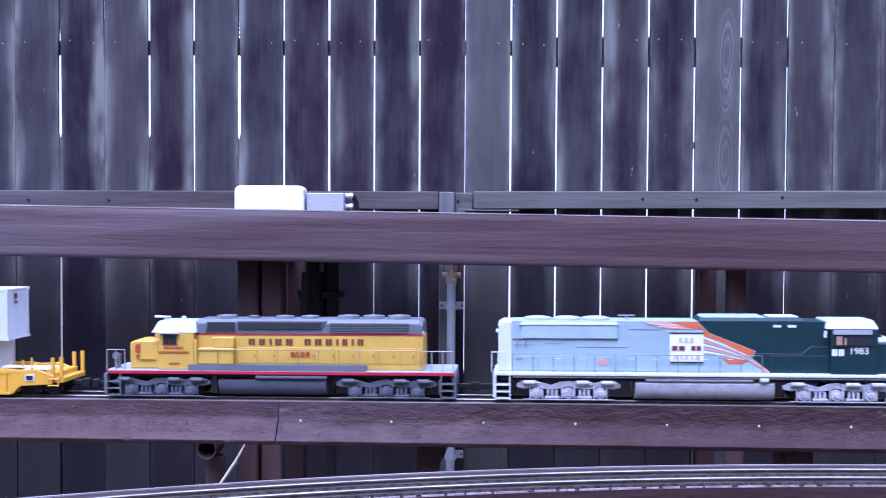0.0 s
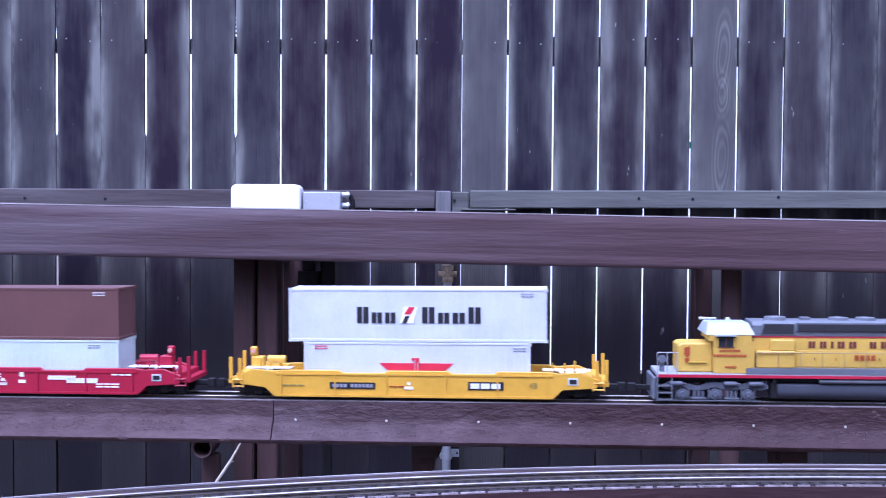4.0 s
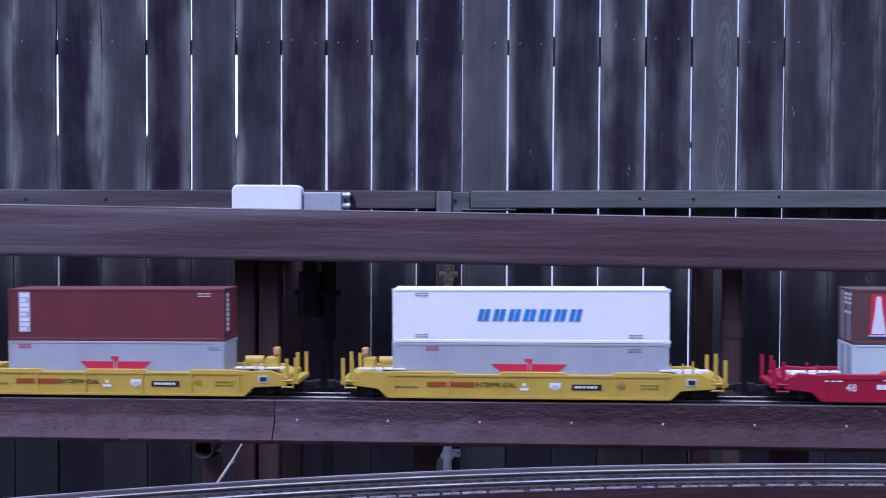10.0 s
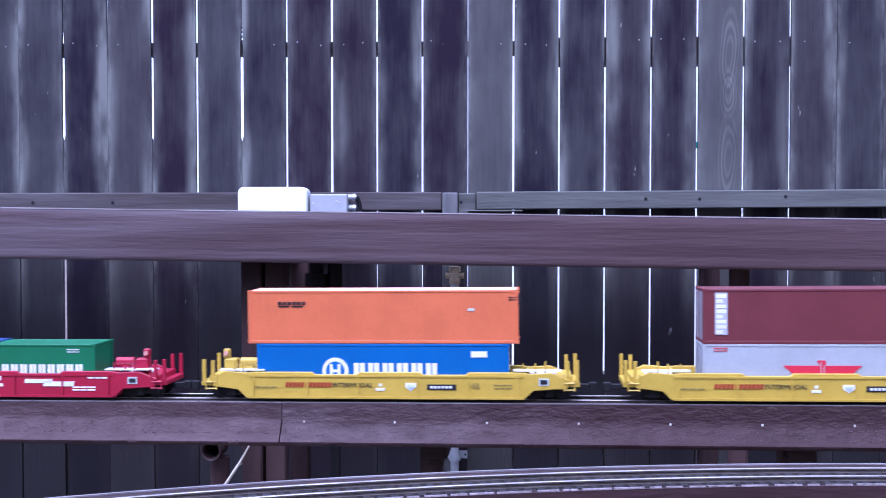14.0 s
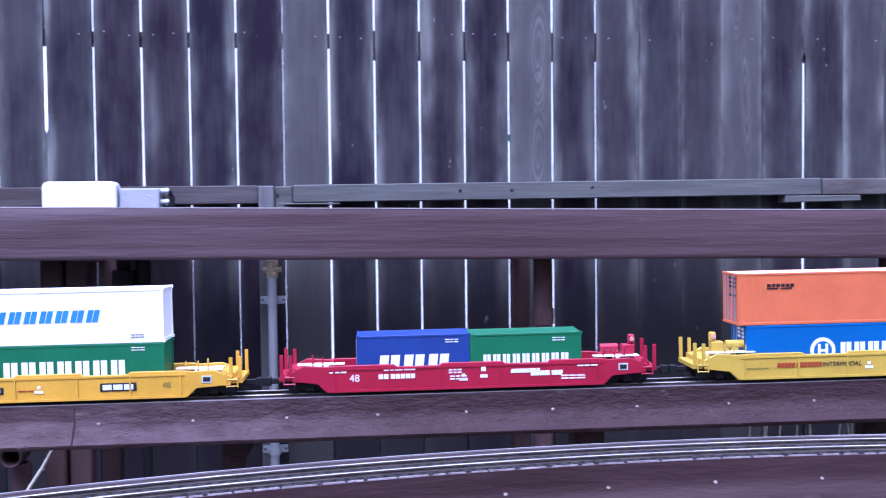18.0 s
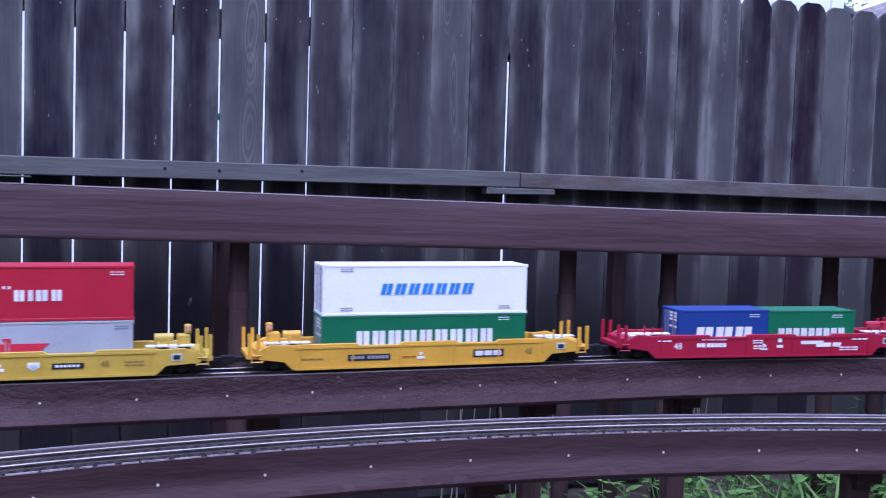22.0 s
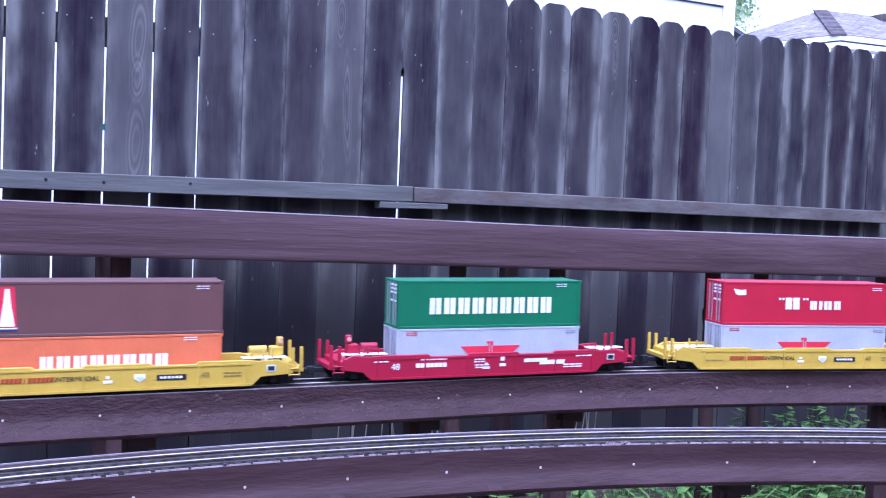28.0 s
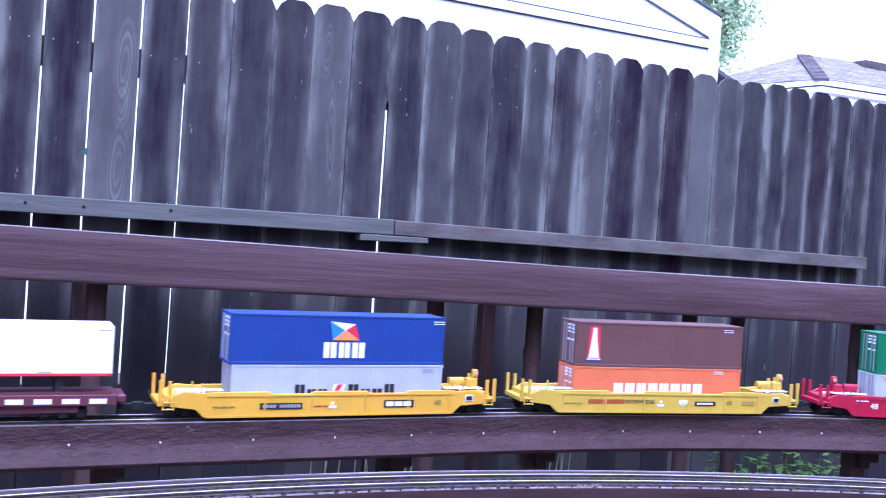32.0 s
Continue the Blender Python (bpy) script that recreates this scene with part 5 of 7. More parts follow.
TRAIN = [
    (-0.785, YELLOW, KB, "yellow well car with black and white plates", [(lambda: eagle_box(0.42, C_LIGHT), 0.0)], [(lambda: grey_black(0.478, HC, 0.035, C_LIGHT, "pale grey", -0.111, 1.0), 0.0)]),
    (-1.561, CAR_RED, KC, "red well car with white lettering bars", [(PALE, 0.0)], [(brown_tower, 0.0)]),
    (-2.341, YELLOW_PALE, KA, "yellow well car with a shield and dark lettering bars", [(lambda: eagle_box(0.504), -0.004)], [(lambda: genstar(0.504), -0.004)]),
    (-3.125, YELLOW_PALE, KA, "yellow well car with a shield and dark lettering bars", [(eagle_box, 0.0)], [(lambda: container(0.42, HC, C_MAROON, "maroon container with a white ladder mark", LADDER), 0.0)]),
    (-3.907, YELLOW_PALE, KA, "yellow well car with a shield and dark lettering bars",
     [(lambda: container(0.47, STD, C_BLUE, "blue container with a white ring emblem and lettering bars", [("disc", -0.087, 0.0385, 0.0245, INK_WHITE), ("disc2", -0.087, 0.0385, 0.0175, C_BLUE), ("poly2", rect(-0.097, -0.0915, 0.026, 0.051), INK_WHITE, ""), ("poly2", rect(-0.0825, -0.077, 0.026, 0.051), INK_WHITE, ""), ("poly2", rect(-0.0915, -0.0825, 0.036, 0.041), INK_WHITE, ""), word(-0.052, 0.0245, 6, 0.0235, 0.0285, INK_WHITE, 0.0034, 0, "white lettering bars"), ("poly", rect(0.166, 0.196, 0.064, 0.075), INK_WHITE, ""), ("end", INK_WHITE), ("rungs", INK_WHITE)]), -0.012)],
     [(lambda: container(0.504, HC, C_ORANGE, "orange container with a pale roof edge", [("bars", -0.195, 0.072, [0.008] * 6, 0.006, INK_BLACK, 0.001, 0, "dark lettering bars"), ("bars", -0.195, 0.068, [0.055], 0.0025, INK_BLACK, 0.001, 0, ""), ("small", 0.235, 0.08, INK_BLACK), ("poly", rect(0.16, 0.172, 0.060, 0.065), C_PALE, ""), ("end", INK_BLACK), ("front", INK_LOCO)], None, C_WHITE), -0.012)]),
    (-4.679, CAR_RED, KC, "red well car with white lettering bars",
     [(lambda: container(0.2095, STD, C_NAVY, "short blue container with white lettering bars", [word(-0.0645, 0.0235, 3, 0.0425, 0.0285, INK_WHITE, 0.003, 0.12, "white lettering bars"), ("small", 0.06, 0.073, INK_WHITE), ("end", INK_WHITE)]), -0.105),
      (lambda: container(0.2095, STD, C_GREEN, "short green container with white lettering bars", [word(-0.080, 0.0255, 9, 0.0155, 0.0245, INK_WHITE, 0.0028, 0, "white lettering bars"), ("small", 0.05, 0.073, INK_WHITE)]), 0.1055)], []),
    (-5.449, YELLOW, KB, "yellow well car with black and white plates", [(lambda: evergreen(0.42, 0.0255, STD), 0.0)], [(lambda: genstar(0.42), 0.0)]),
    (-6.215, YELLOW_PALE, KA, "yellow well car with a shield and dark lettering bars", [(eagle_box, 0.0)],
     [(lambda: container(0.42, HC, C_RED, "red container with white lettering bars", [word(-0.053, 0.0365, 1, 0.040, 0.027, INK_WHITE, 0.004, 0, "white lettering bars"), word(-0.070, 0.058, 2, 0.0055, 0.005, INK_WHITE, 0.003, 0, ""), word(-0.009, 0.058, 2, 0.0055, 0.005, INK_WHITE, 0.003, 0, ""), ("bars", 0.010, 0.0365, [0.019, 0.009, 0.022, 0.019], 0.0195, INK_WHITE, 0.0038, 0, "white lettering bars"), ("poly", [(-0.185, 0.083), (-0.166, 0.080), (-0.154, 0.081), (-0.154, 0.069), (-0.170, 0.068), (-0.178, 0.070)], INK_WHITE, "white flag mark"), ("small", 0.17, 0.082, INK_WHITE), ("end", INK_WHITE)]), 0.0)]),
    (-6.991, CAR_RED, KC, "red well car with white lettering bars", [(eagle_box, 0.0)], [(lambda: evergreen(0.42, 0.0295, HC), 0.0)]),
    (-7.746, YELLOW_PALE, KA, "yellow well car with a shield and dark lettering bars",
     [(lambda: container(0.42, STD, C_ORANGE, "orange container with white lettering bars", [word(-0.111, 0.0230, 8, 0.0252, 0.0305, INK_WHITE, 0.0033, 0, "white lettering bars"), ("small", 0.14, 0.077, INK_WHITE), ("end", INK_WHITE)]), -0.017)], [(brown_tower, -0.017)]),
    (-8.510, YELLOW, KB, "yellow well car with black and white plates", [(lambda: grey_black(0.442, STD, 0.0225, C_GREY, "light grey", -0.093, 0.91), 0.004)],
     [(lambda: container(0.448, HC, C_NAVY, "blue container with a flag emblem and white lettering bars", [("bars", -0.036, 0.0135, [0.030, 0.026, 0.030], 0.031, INK_WHITE, 0.0018, 0, "white lettering bars"), ("poly", [(-0.025, 0.0865), (0.004, 0.0835), (0.028, 0.0815), (0.0375, 0.0490), (-0.018, 0.0490)], INK_WHITE, "flag emblem"), ("poly2", [(0.008, 0.0690), (0.028, 0.0815), (0.0375, 0.0490)], INK_RED, ""), ("poly2", [(-0.018, 0.0490), (0.0375, 0.0490), (0.007, 0.0680)], INK_ORANGE, ""), ("poly2", [(-0.025, 0.0865), (-0.0185, 0.0495), (0.006, 0.0690)], INK_BLUE, ""), ("small", 0.2, 0.084, INK_WHITE), ("end", INK_WHITE)]), 0.0)]),
]


# ---- locomotives ----
def loco_truck(loco, x, mat):
    """A three-axle truck: a wavy side frame over round journals, springs and brake cylinders, with dark wheels behind."""
    s = Shape()
    top = [(-0.094, 0.033), (-0.084, 0.0385), (-0.066, 0.040), (-0.046, 0.0355), (-0.030, 0.031), (-0.016, 0.037), (0.0, 0.0395), (0.016, 0.037), (0.030, 0.031), (0.046, 0.0355), (0.066, 0.040), (0.084, 0.0385), (0.094, 0.033)]
    low = [(0.094, 0.027), (0.080, 0.0235), (0.058, 0.0275), (0.040, 0.0235), (0.030, 0.0225), (0.018, 0.0245), (0.0, 0.029), (-0.018, 0.0245), (-0.030, 0.0225), (-0.040, 0.0235), (-0.058, 0.0275), (-0.080, 0.0235), (-0.094, 0.027)]
    for y0, y1 in ((-0.0435, -0.0385), (0.0385, 0.0435)):
        s.prism([(x + a, b) for a, b in top + low], y0, y1)
    t = part("truck", s, mat, loco, bevel=0.0008)
    for d in (-0.058, 0.0, 0.058):
        wheelset(t, x + d, 0.0175)
        j = Shape().tube((x + d, -0.0390, 0.0165), (x + d, -0.0485, 0.0165), 0.0108, 0.0100, 16).tube((x + d, -0.0485, 0.0165), (x + d, -0.0510, 0.0165), 0.0062, 0.0050, 12)
        part("journal_box", j, mat, t, smooth=True)
        part("pedestal", Shape().box(x + d - 0.0125, x + d - 0.0095, -0.0450, -0.0400, 0.0065, 0.027).box(x + d + 0.0095, x + d + 0.0125, -0.0450, -0.0400, 0.0065, 0.027), mat, t)
    for d in (-0.029, 0.029):
        sp = Shape()
        for k in (-0.0075, 0.0, 0.0075):
            sp.tube((x + d + k, -0.0450, 0.0105), (x + d + k, -0.0450, 0.0225), 0.0027, 0.0027, 8)
        part("spring", sp, mat, t, smooth=True)
        part("spring_plank", Shape().box(x + d - 0.0135, x + d + 0.0135, -0.0490, -0.0425, 0.0070, 0.0104), mat, t, bevel=0.0006)
    for d in (-0.070, 0.070, 0.026):
        part("brake_cylinder", Shape().tube((x + d - 0.011, -0.0480, 0.0365), (x + d + 0.011, -0.0480, 0.0365), 0.0046, 0.0046, 10).tube((x + d + 0.011, -0.0480, 0.0365), (x + d + 0.018, -0.0480, 0.0365), 0.0016, 0.0016, 6), mat, t, smooth=True)
    part("brake_rod", Shape().tube((x - 0.082, -0.0490, 0.0050), (x + 0.082, -0.0490, 0.0050), 0.0010, 0.0010, 6), mat, t)
    part("bolster", Shape().box(x - 0.012, x + 0.012, -0.036, 0.036, 0.034, 0.046), BLACK, t)


def handrail(loco, x0, x1, z0, z1, y, n, mat, r=0.0010):
    s = Shape().tube((x0, y, z1), (x1, y, z1), r, r, 6)
    for i in range(n):
        x = x0 + (x1 - x0) * i / (n - 1)
        s.tube((x, y, z0), (x, y, z1), r * 0.9, r * 0.9, 6)
    part("handrail", s, mat, loco)


def steps(loco, x, e, mat, z1):
    s = Shape().box(x - 0.014, x - 0.012, -0.052, -0.03, 0.004, z1).box(x + 0.012, x + 0.014, -0.052, -0.03, 0.004, z1)
    for z in (0.005, 0.018, 0.031):
        s.box(x - 0.012, x + 0.012, -0.052, -0.032, z, z + 0.0025)
    part("steps", s, mat, loco)
    part("step_well", Shape().box(x - 0.0118, x + 0.0118, -0.031, -0.029, 0.006, z1), BLACK, loco)


def tank_profile(w, z0, z1):
    """A tank's cross-section: a flat top and a rounded belly."""
    r = 0.023
    side = [(-w + r - r * math.cos(radians(a)), z0 + r - r * math.sin(radians(a))) for a in (0, 18, 36, 54, 72, 90)]
    return [(-w + 0.003, z1), (-w, z1 - 0.003)] + side + [(-y, z) for y, z in reversed(side)] + [(w, z1 - 0.003), (w - 0.003, z1)]


def yellow_loco():
    lo = thing("diesel_locomotive", "yellow and grey model diesel locomotive with a red stripe", "locomotive", "locomotives of the train")
    part("underframe", Shape().box(-0.325, 0.332, -0.0495, 0.0495, 0.0480, 0.0556), LOCO_PALE, lo, "pale grey platform top", bevel=0.001)
    part("stripe", Shape().box(-0.324, 0.331, -0.0508, -0.0493, 0.0482, 0.0535), LOCO_RED, lo, "red sill stripe")
    part("centre_sill", Shape().box(-0.318, 0.325, -0.0400, 0.0400, 0.0410, 0.0478), BLACK, lo)
    part("walkway", Shape().box(-0.168, 0.168, -0.0500, -0.0352, 0.0558, 0.0665), LOCO_GREY, lo, "grey walkway edge")
    part("nose", Shape().prism([(-0.286, 0.0558), (-0.225, 0.0558), (-0.225, 0.1105), (-0.279, 0.1100), (-0.286, 0.1065)], -0.034, 0.034), LOCO_YELLOW, lo, bevel=0.002)
    part("nose_step", Shape().box(-0.268, -0.236, -0.0372, -0.0342, 0.0740, 0.0760), YELLOW_PALE, lo)
    cabm = part("cab", Shape().prism([(-0.2248, 0.0558), (-0.158, 0.0558), (-0.158, 0.1275), (-0.232, 0.1275), (-0.232, 0.1165), (-0.2248, 0.1165)], -0.0475, 0.0475), LOCO_YELLOW, lo, bevel=0.001)
    part("side_window", Shape().box(-0.2165, -0.1905, -0.0482, -0.0470, 0.1055, 0.1225), GLASS_DARK, cabm)
    part("window_frame", Shape().box(-0.2185, -0.1885, -0.0486, -0.0474, 0.1037, 0.1053).box(-0.2043, -0.2029, -0.0488, -0.0474, 0.1054, 0.1225), INK_LOCO, cabm)
    part("window_hood", Shape().box(-0.2200, -0.1870, -0.0500, -0.0474, 0.1227, 0.1272), BLACK, cabm)
    part("cab_roof", Shape().frustum((-0.2390, -0.1525, -0.0490, 0.0490, 0.1277), (-0.2320, -0.1600, -0.0270, 0.0270, 0.1490)), ROOF_PALE, lo, "pale grey cab roof with sloping sides", bevel=0.0012)
    part("sun_visor", Shape().prism([(-0.2235, 0.1262), (-0.1855, 0.1262), (-0.1875, 0.1290), (-0.2215, 0.1290)], -0.0560, -0.0485), ROOF_PALE, lo)
    part("cab_edge", Shape().box(-0.1578, -0.1530, -0.0460, -0.0348, 0.0670, 0.1150), LOCO_YELLOW, lo)
    part("hood", Shape().box(-0.1575, 0.273, -0.0345, 0.0345, 0.0558, 0.1225), LOCO_YELLOW, lo, bevel=0.0012)
    part("hood_stripe", Shape().box(-0.1545, 0.2735, -0.0352, -0.0343, 0.1226, 0.1246), LOCO_RED, lo, "red line under the roof")
    part("hood_top", Shape().sweep([((-0.1548, 0, 0), (0, 1)), ((0.2655, 0, 0), (0, 1)), ((0.2722, 0, -0.005), (0, 1))], [(-0.0342, 0.1247), (0.0342, 0.1247), (0.0342, 0.1450), (0.0270, 0.1525), (-0.0270, 0.1525), (-0.0342, 0.1450)]), LOCO_GREY, lo, "grey upper hood with sloping shoulders", bevel=0.0006)
    part("hood_end", Shape().box(0.2655, 0.2728, -0.0335, 0.0335, 0.1010, 0.1200), LOCO_YELLOW, lo)
    part("headlight", Shape().tube((0.2700, -0.0270, 0.1270), (0.2740, -0.0270, 0.1270), 0.0032, 0.0032, 10), C_WHITE, lo, smooth=True)
    for i, x in enumerate([-0.0785 + 0.0375 * k for k in range(9)]):
        d = part("hood_door", Shape().box(x, x + 0.0362, -0.0354, -0.0346, 0.0680, 0.0985), LOCO_YELLOW, lo, bevel=0.0004)
        part("latch", Shape().box(x + 0.0325, x + 0.0340, -0.0360, -0.0354, 0.0800, 0.0850), INK_LOCO, d)
    part("battery_box", Shape().box(-0.150, -0.082, -0.0470, -0.0348, 0.0667, 0.0985), LOCO_YELLOW, lo, bevel=0.0015)
    part("filter_box", Shape().box(-0.124, -0.082, -0.0440, -0.0348, 0.0987, 0.1190), LOCO_YELLOW, lo, bevel=0.0015)
    part("intake_grille", Shape().prism([(-0.141, 0.1275), (-0.080, 0.1275), (-0.080, 0.1485), (-0.136, 0.1485)], -0.0352, -0.0275), LOCO_GREY, lo)
    part("intake_screen", Shape().prism([(-0.138, 0.1290), (-0.082, 0.1290), (-0.082, 0.1470), (-0.1335, 0.1470)], -0.0358, -0.0350), DARK_METAL, lo)
    part("blister", Shape().prism([(-0.078, 0.1330), (0.083, 0.1330), (0.093, 0.1515), (-0.078, 0.1515)], -0.0365, 0.0365), LOCO_GREY, lo, bevel=0.0015)
    part("blister_grille", Shape().prism([(-0.0755, 0.1355), (0.079, 0.1355), (0.086, 0.1475), (-0.0755, 0.1475)], -0.0378, -0.0363), DARK_METAL, lo)
    part("radiator", Shape().box(0.0985, 0.2465, -0.0350, -0.0330, 0.1275, 0.1460), DARK_METAL, lo)
    for i in range(6):
        part("radiator_slat", Shape().box(0.0985, 0.2465, -0.0366, -0.0348, 0.1280 + i * 0.0032, 0.1294 + i * 0.0032), LOCO_GREY, lo)
    for x, r in ((0.128, 0.0215), (0.176, 0.0215), (0.224, 0.0225), (-0.107, 0.020), (0.054, 0.018), (0.006, 0.018)):
        z = 0.1527 if x > 0.1 or x < -0.1 else 0.1517
        fan = part("roof_fan", Shape().tube((x, 0, z), (x, 0, z + 0.0055), r, r * 0.94, 20), LOCO_GREY, lo, smooth=True)
        part("fan_hub", Shape().tube((x, 0, z + 0.0055), (x, 0, z + 0.0065), r * 0.3, r * 0.3, 10), LOCO_PALE, fan)
    part("exhaust", Shape().box(-0.062, -0.046, -0.010, 0.010, 0.1517, 0.1575), LOCO_GREY, lo)
    part("fuel_tank", Shape().sweep([((-0.112, 0, 0), (0, 1)), ((0.092, 0, 0), (0, 1))], tank_profile(0.0440, 0.0045, 0.0370)), TANK_GREY, lo, "dark blue-grey fuel tank", smooth=True)
    part("air_reservoir", Shape().tube((-0.040, -0.0450, 0.0425), (0.094, -0.0450, 0.0425), 0.0042, 0.0042, 10), LOCO_GREY, lo, smooth=True)
    part("fuel_filler", Shape().tube((-0.118, -0.0455, 0.0425), (-0.118, -0.0485, 0.0425), 0.0035, 0.0035, 8).box(-0.124, -0.114, -0.045, -0.035, 0.010, 0.040), BLACK, lo)
    for x in (-0.222, 0.205):
        loco_truck(lo, x, TRUCK_GREY)
    handrail(lo, -0.15, 0.270, 0.0667, 0.0955, -0.0492, 12, RAIL_DULL)
    handrail(lo, -0.325, -0.290, 0.0558, 0.0945, -0.0492, 3, INK_GREY)
    handrail(lo, 0.27, 0.330, 0.0558, 0.0945, -0.0492, 4, INK_GREY)
    part("control_stand", Shape().box(-0.318, -0.310, -0.030, -0.018, 0.0558, 0.083).tube((-0.314, -0.0305, 0.0800), (-0.314, -0.0335, 0.0800), 0.0075, 0.0075, 12), LOCO_GREY, lo)
    for e in (-1, 1):
        steps(lo, e * 0.316 + 0.004, e, LOCO_GREY, 0.0475)
        part("pilot", Shape().box(*sorted((e * 0.327, e * 0.3335)), -0.044, 0.044, 0.006, 0.0472), LOCO_GREY, lo, bevel=0.001)
        coupler(lo, e * 0.333, e)
    part("horn", Shape().tube((-0.245, -0.01, 0.1555), (-0.215, -0.01, 0.1555), 0.0026, 0.0016, 8).tube((-0.225, -0.01, 0.149), (-0.225, -0.01, 0.1555), 0.0014, 0.0014, 6), C_PALE, lo)
    part("bell", Shape().tube((-0.192, 0.0, 0.1492), (-0.192, 0.0, 0.1560), 0.005, 0.0035, 10), C_PALE, lo)
    bars("lettering", -0.056, 0.1035, [0.0135, 0.013, 0.005, 0.014, 0.014, -0.015, 0.013, 0.014, 0.0135, 0.005, 0.011, 0.005, 0.0125], 0.0120, INK_LOCO, lo, -0.0348, 0.0064, label="dark red lettering bars", split=True)
    bars("number_bars", 0.0245, 0.0805, [0.0080] * 4, 0.0100, INK_BROWN, lo, -0.0356, 0.0015, label="red-brown number bars", split=True)
    for z, n in ((0.0965, 7), (0.0875, 11)):
        bars("small_lettering", -0.226 if n > 8 else -0.215, z, [0.0042] * n, 0.0042, INK_BROWN, lo, -0.0477, 0.0012)
    bars("small_lettering", -0.205, 0.0665, [0.003] * 5, 0.0035, INK_BROWN, lo, -0.0477, 0.0012)
    patch("wing_emblem", [(-0.2755, 0.102), (-0.2655, 0.105), (-0.2655, 0.088), (-0.2705, 0.084), (-0.2755, 0.089)], INK_BROWN, lo, -0.0342)
    patch("wing_emblem", [(-0.2745, 0.082), (-0.2665, 0.083), (-0.2665, 0.075), (-0.2735, 0.074)], INK_BROWN, lo, -0.0342)
    return lo


def green_loco():
    lo = thing("diesel_locomotive", "pale blue and dark green model diesel locomotive with orange stripes", "locomotive", "locomotives of the train")
    part("underframe", Shape().box(-0.355, 0.358, -0.042, 0.042, 0.0400, 0.0498), BLACK, lo, bevel=0.001)
    part("sill", Shape().box(-0.364, 0.364, -0.0515, 0.0515, 0.0500, 0.0558), LOCO_WHITE, lo, "white sill", bevel=0.001)
    part("sill_pipe", Shape().tube((-0.33, -0.0470, 0.0470), (0.33, -0.0470, 0.0470), 0.0014, 0.0014, 6), SILVER, lo)
    z0, z1 = 0.0563, 0.152
    edge_line = [(0.134, z0), (0.101, 0.083), (0.107, 0.097), (0.024, 0.131), (0.004, z1)]
    part("hood", Shape().prism([(-0.331, z0)] + edge_line + [(-0.331, z1)], -0.0345, 0.0345), LOCO_SKY, lo, "pale blue-grey rear hood")
    part("front_hood", Shape().prism(edge_line[::-1] + [(0.2355, z0), (0.2355, z1)][::1], -0.0345, 0.0345), LOCO_GREEN, lo, "dark green front hood")
    y = -0.0346
    patch("flame_stripe", [(-0.042, 0.1515), (0.003, 0.1515), (0.018, 0.137), (-0.012, 0.1405)], LOCO_ORANGE, lo, y, "orange stripe")
    patch("flame_stripe", [(-0.094, 0.1505), (-0.046, 0.1512), (-0.014, 0.1400), (0.0, 0.1375), (-0.046, 0.1375)], INK_SALMON, lo, y, "salmon stripe")
    patch("flame_line", [(-0.086, 0.1472), (-0.030, 0.1430), (-0.030, 0.1440), (-0.084, 0.1482)], INK_WHITE, lo, y - 0.0006)
    patch("flame_line", [(-0.066, 0.1418), (-0.030, 0.1392), (-0.030, 0.1402), (-0.068, 0.1428)], INK_WHITE, lo, y - 0.0006)
    patch("flame_stripe", [(0.0140, 0.1385), (0.0235, 0.1305), (0.1055, 0.0970), (0.1000, 0.0850), (0.082, 0.0925), (0.050, 0.1125), (0.0140, 0.1255)], LOCO_ORANGE, lo, y, "orange stripe")
    for i in range(5):
        a, b = 0.1235 - 0.0066 * i, 0.1085 - 0.0046 * i
        patch("flame_stripe", [(0.0142, a), (0.052, b), (0.098 - 0.003 * i, 0.0862 - 0.0012 * i), (0.098 - 0.003 * i, 0.0850 - 0.0012 * i), (0.052, b - 0.0026), (0.0142, a - 0.0034)], INK_WHITE if i % 2 == 0 else INK_SALMON, lo, y - 0.0004, "pale stripe")
    patch("flame_stripe", [(0.046, 0.0835), (0.096, 0.0800), (0.083, 0.0730), (0.058, 0.0725)], LOCO_ORANGE, lo, y, "orange stripe")
    patch("flame_line", [(0.094, 0.0800), (0.1005, 0.0815), (0.1335, z0 + 0.0003), (0.127, z0 + 0.0003)], INK_SALMON, lo, y - 0.0008)
    part("radiator_flare", Shape().sweep([((-0.313, 0, 0), (0, 1)), ((-0.140, 0, 0), (0, 1))], [(-0.0385, 0.1190), (0.0385, 0.1190), (0.0372, 0.1470), (0.0340, 0.1518), (-0.0340, 0.1518), (-0.0372, 0.1470)]), LOCO_SKY, lo, "flared radiator housing", bevel=0.0008)
    # Shadow line beneath the flare, drawn as a thin grey strip.
    part("radiator_lip", Shape().box(-0.330, -0.139, -0.0362, -0.0346, 0.1170, 0.1188), LOCO_GREY, lo)
    part("radiator_ledge", Shape().box(-0.318, -0.139, -0.0388, -0.0346, 0.1450, 0.1468), LOCO_WHITE, lo)
    part("rear_panel", Shape().prism([(-0.356, 0.0563), (-0.3312, 0.0563), (-0.3312, 0.1515), (-0.348, 0.1515), (-0.356, 0.146)], -0.0352, 0.0352), LOCO_WHITE, lo, "white rear edge", bevel=0.0015)
    part("marker_light", Shape().tube((-0.3555, -0.026, 0.132), (-0.3605, -0.026, 0.132), 0.0040, 0.0040, 10), LOCO_WHITE, lo)
    part("equipment_blister", Shape().frustum((0.004, 0.196, -0.0350, 0.0350, 0.1522), (0.010, 0.186, -0.0270, 0.0270, 0.1590)), LOCO_GREEN, lo, bevel=0.001)
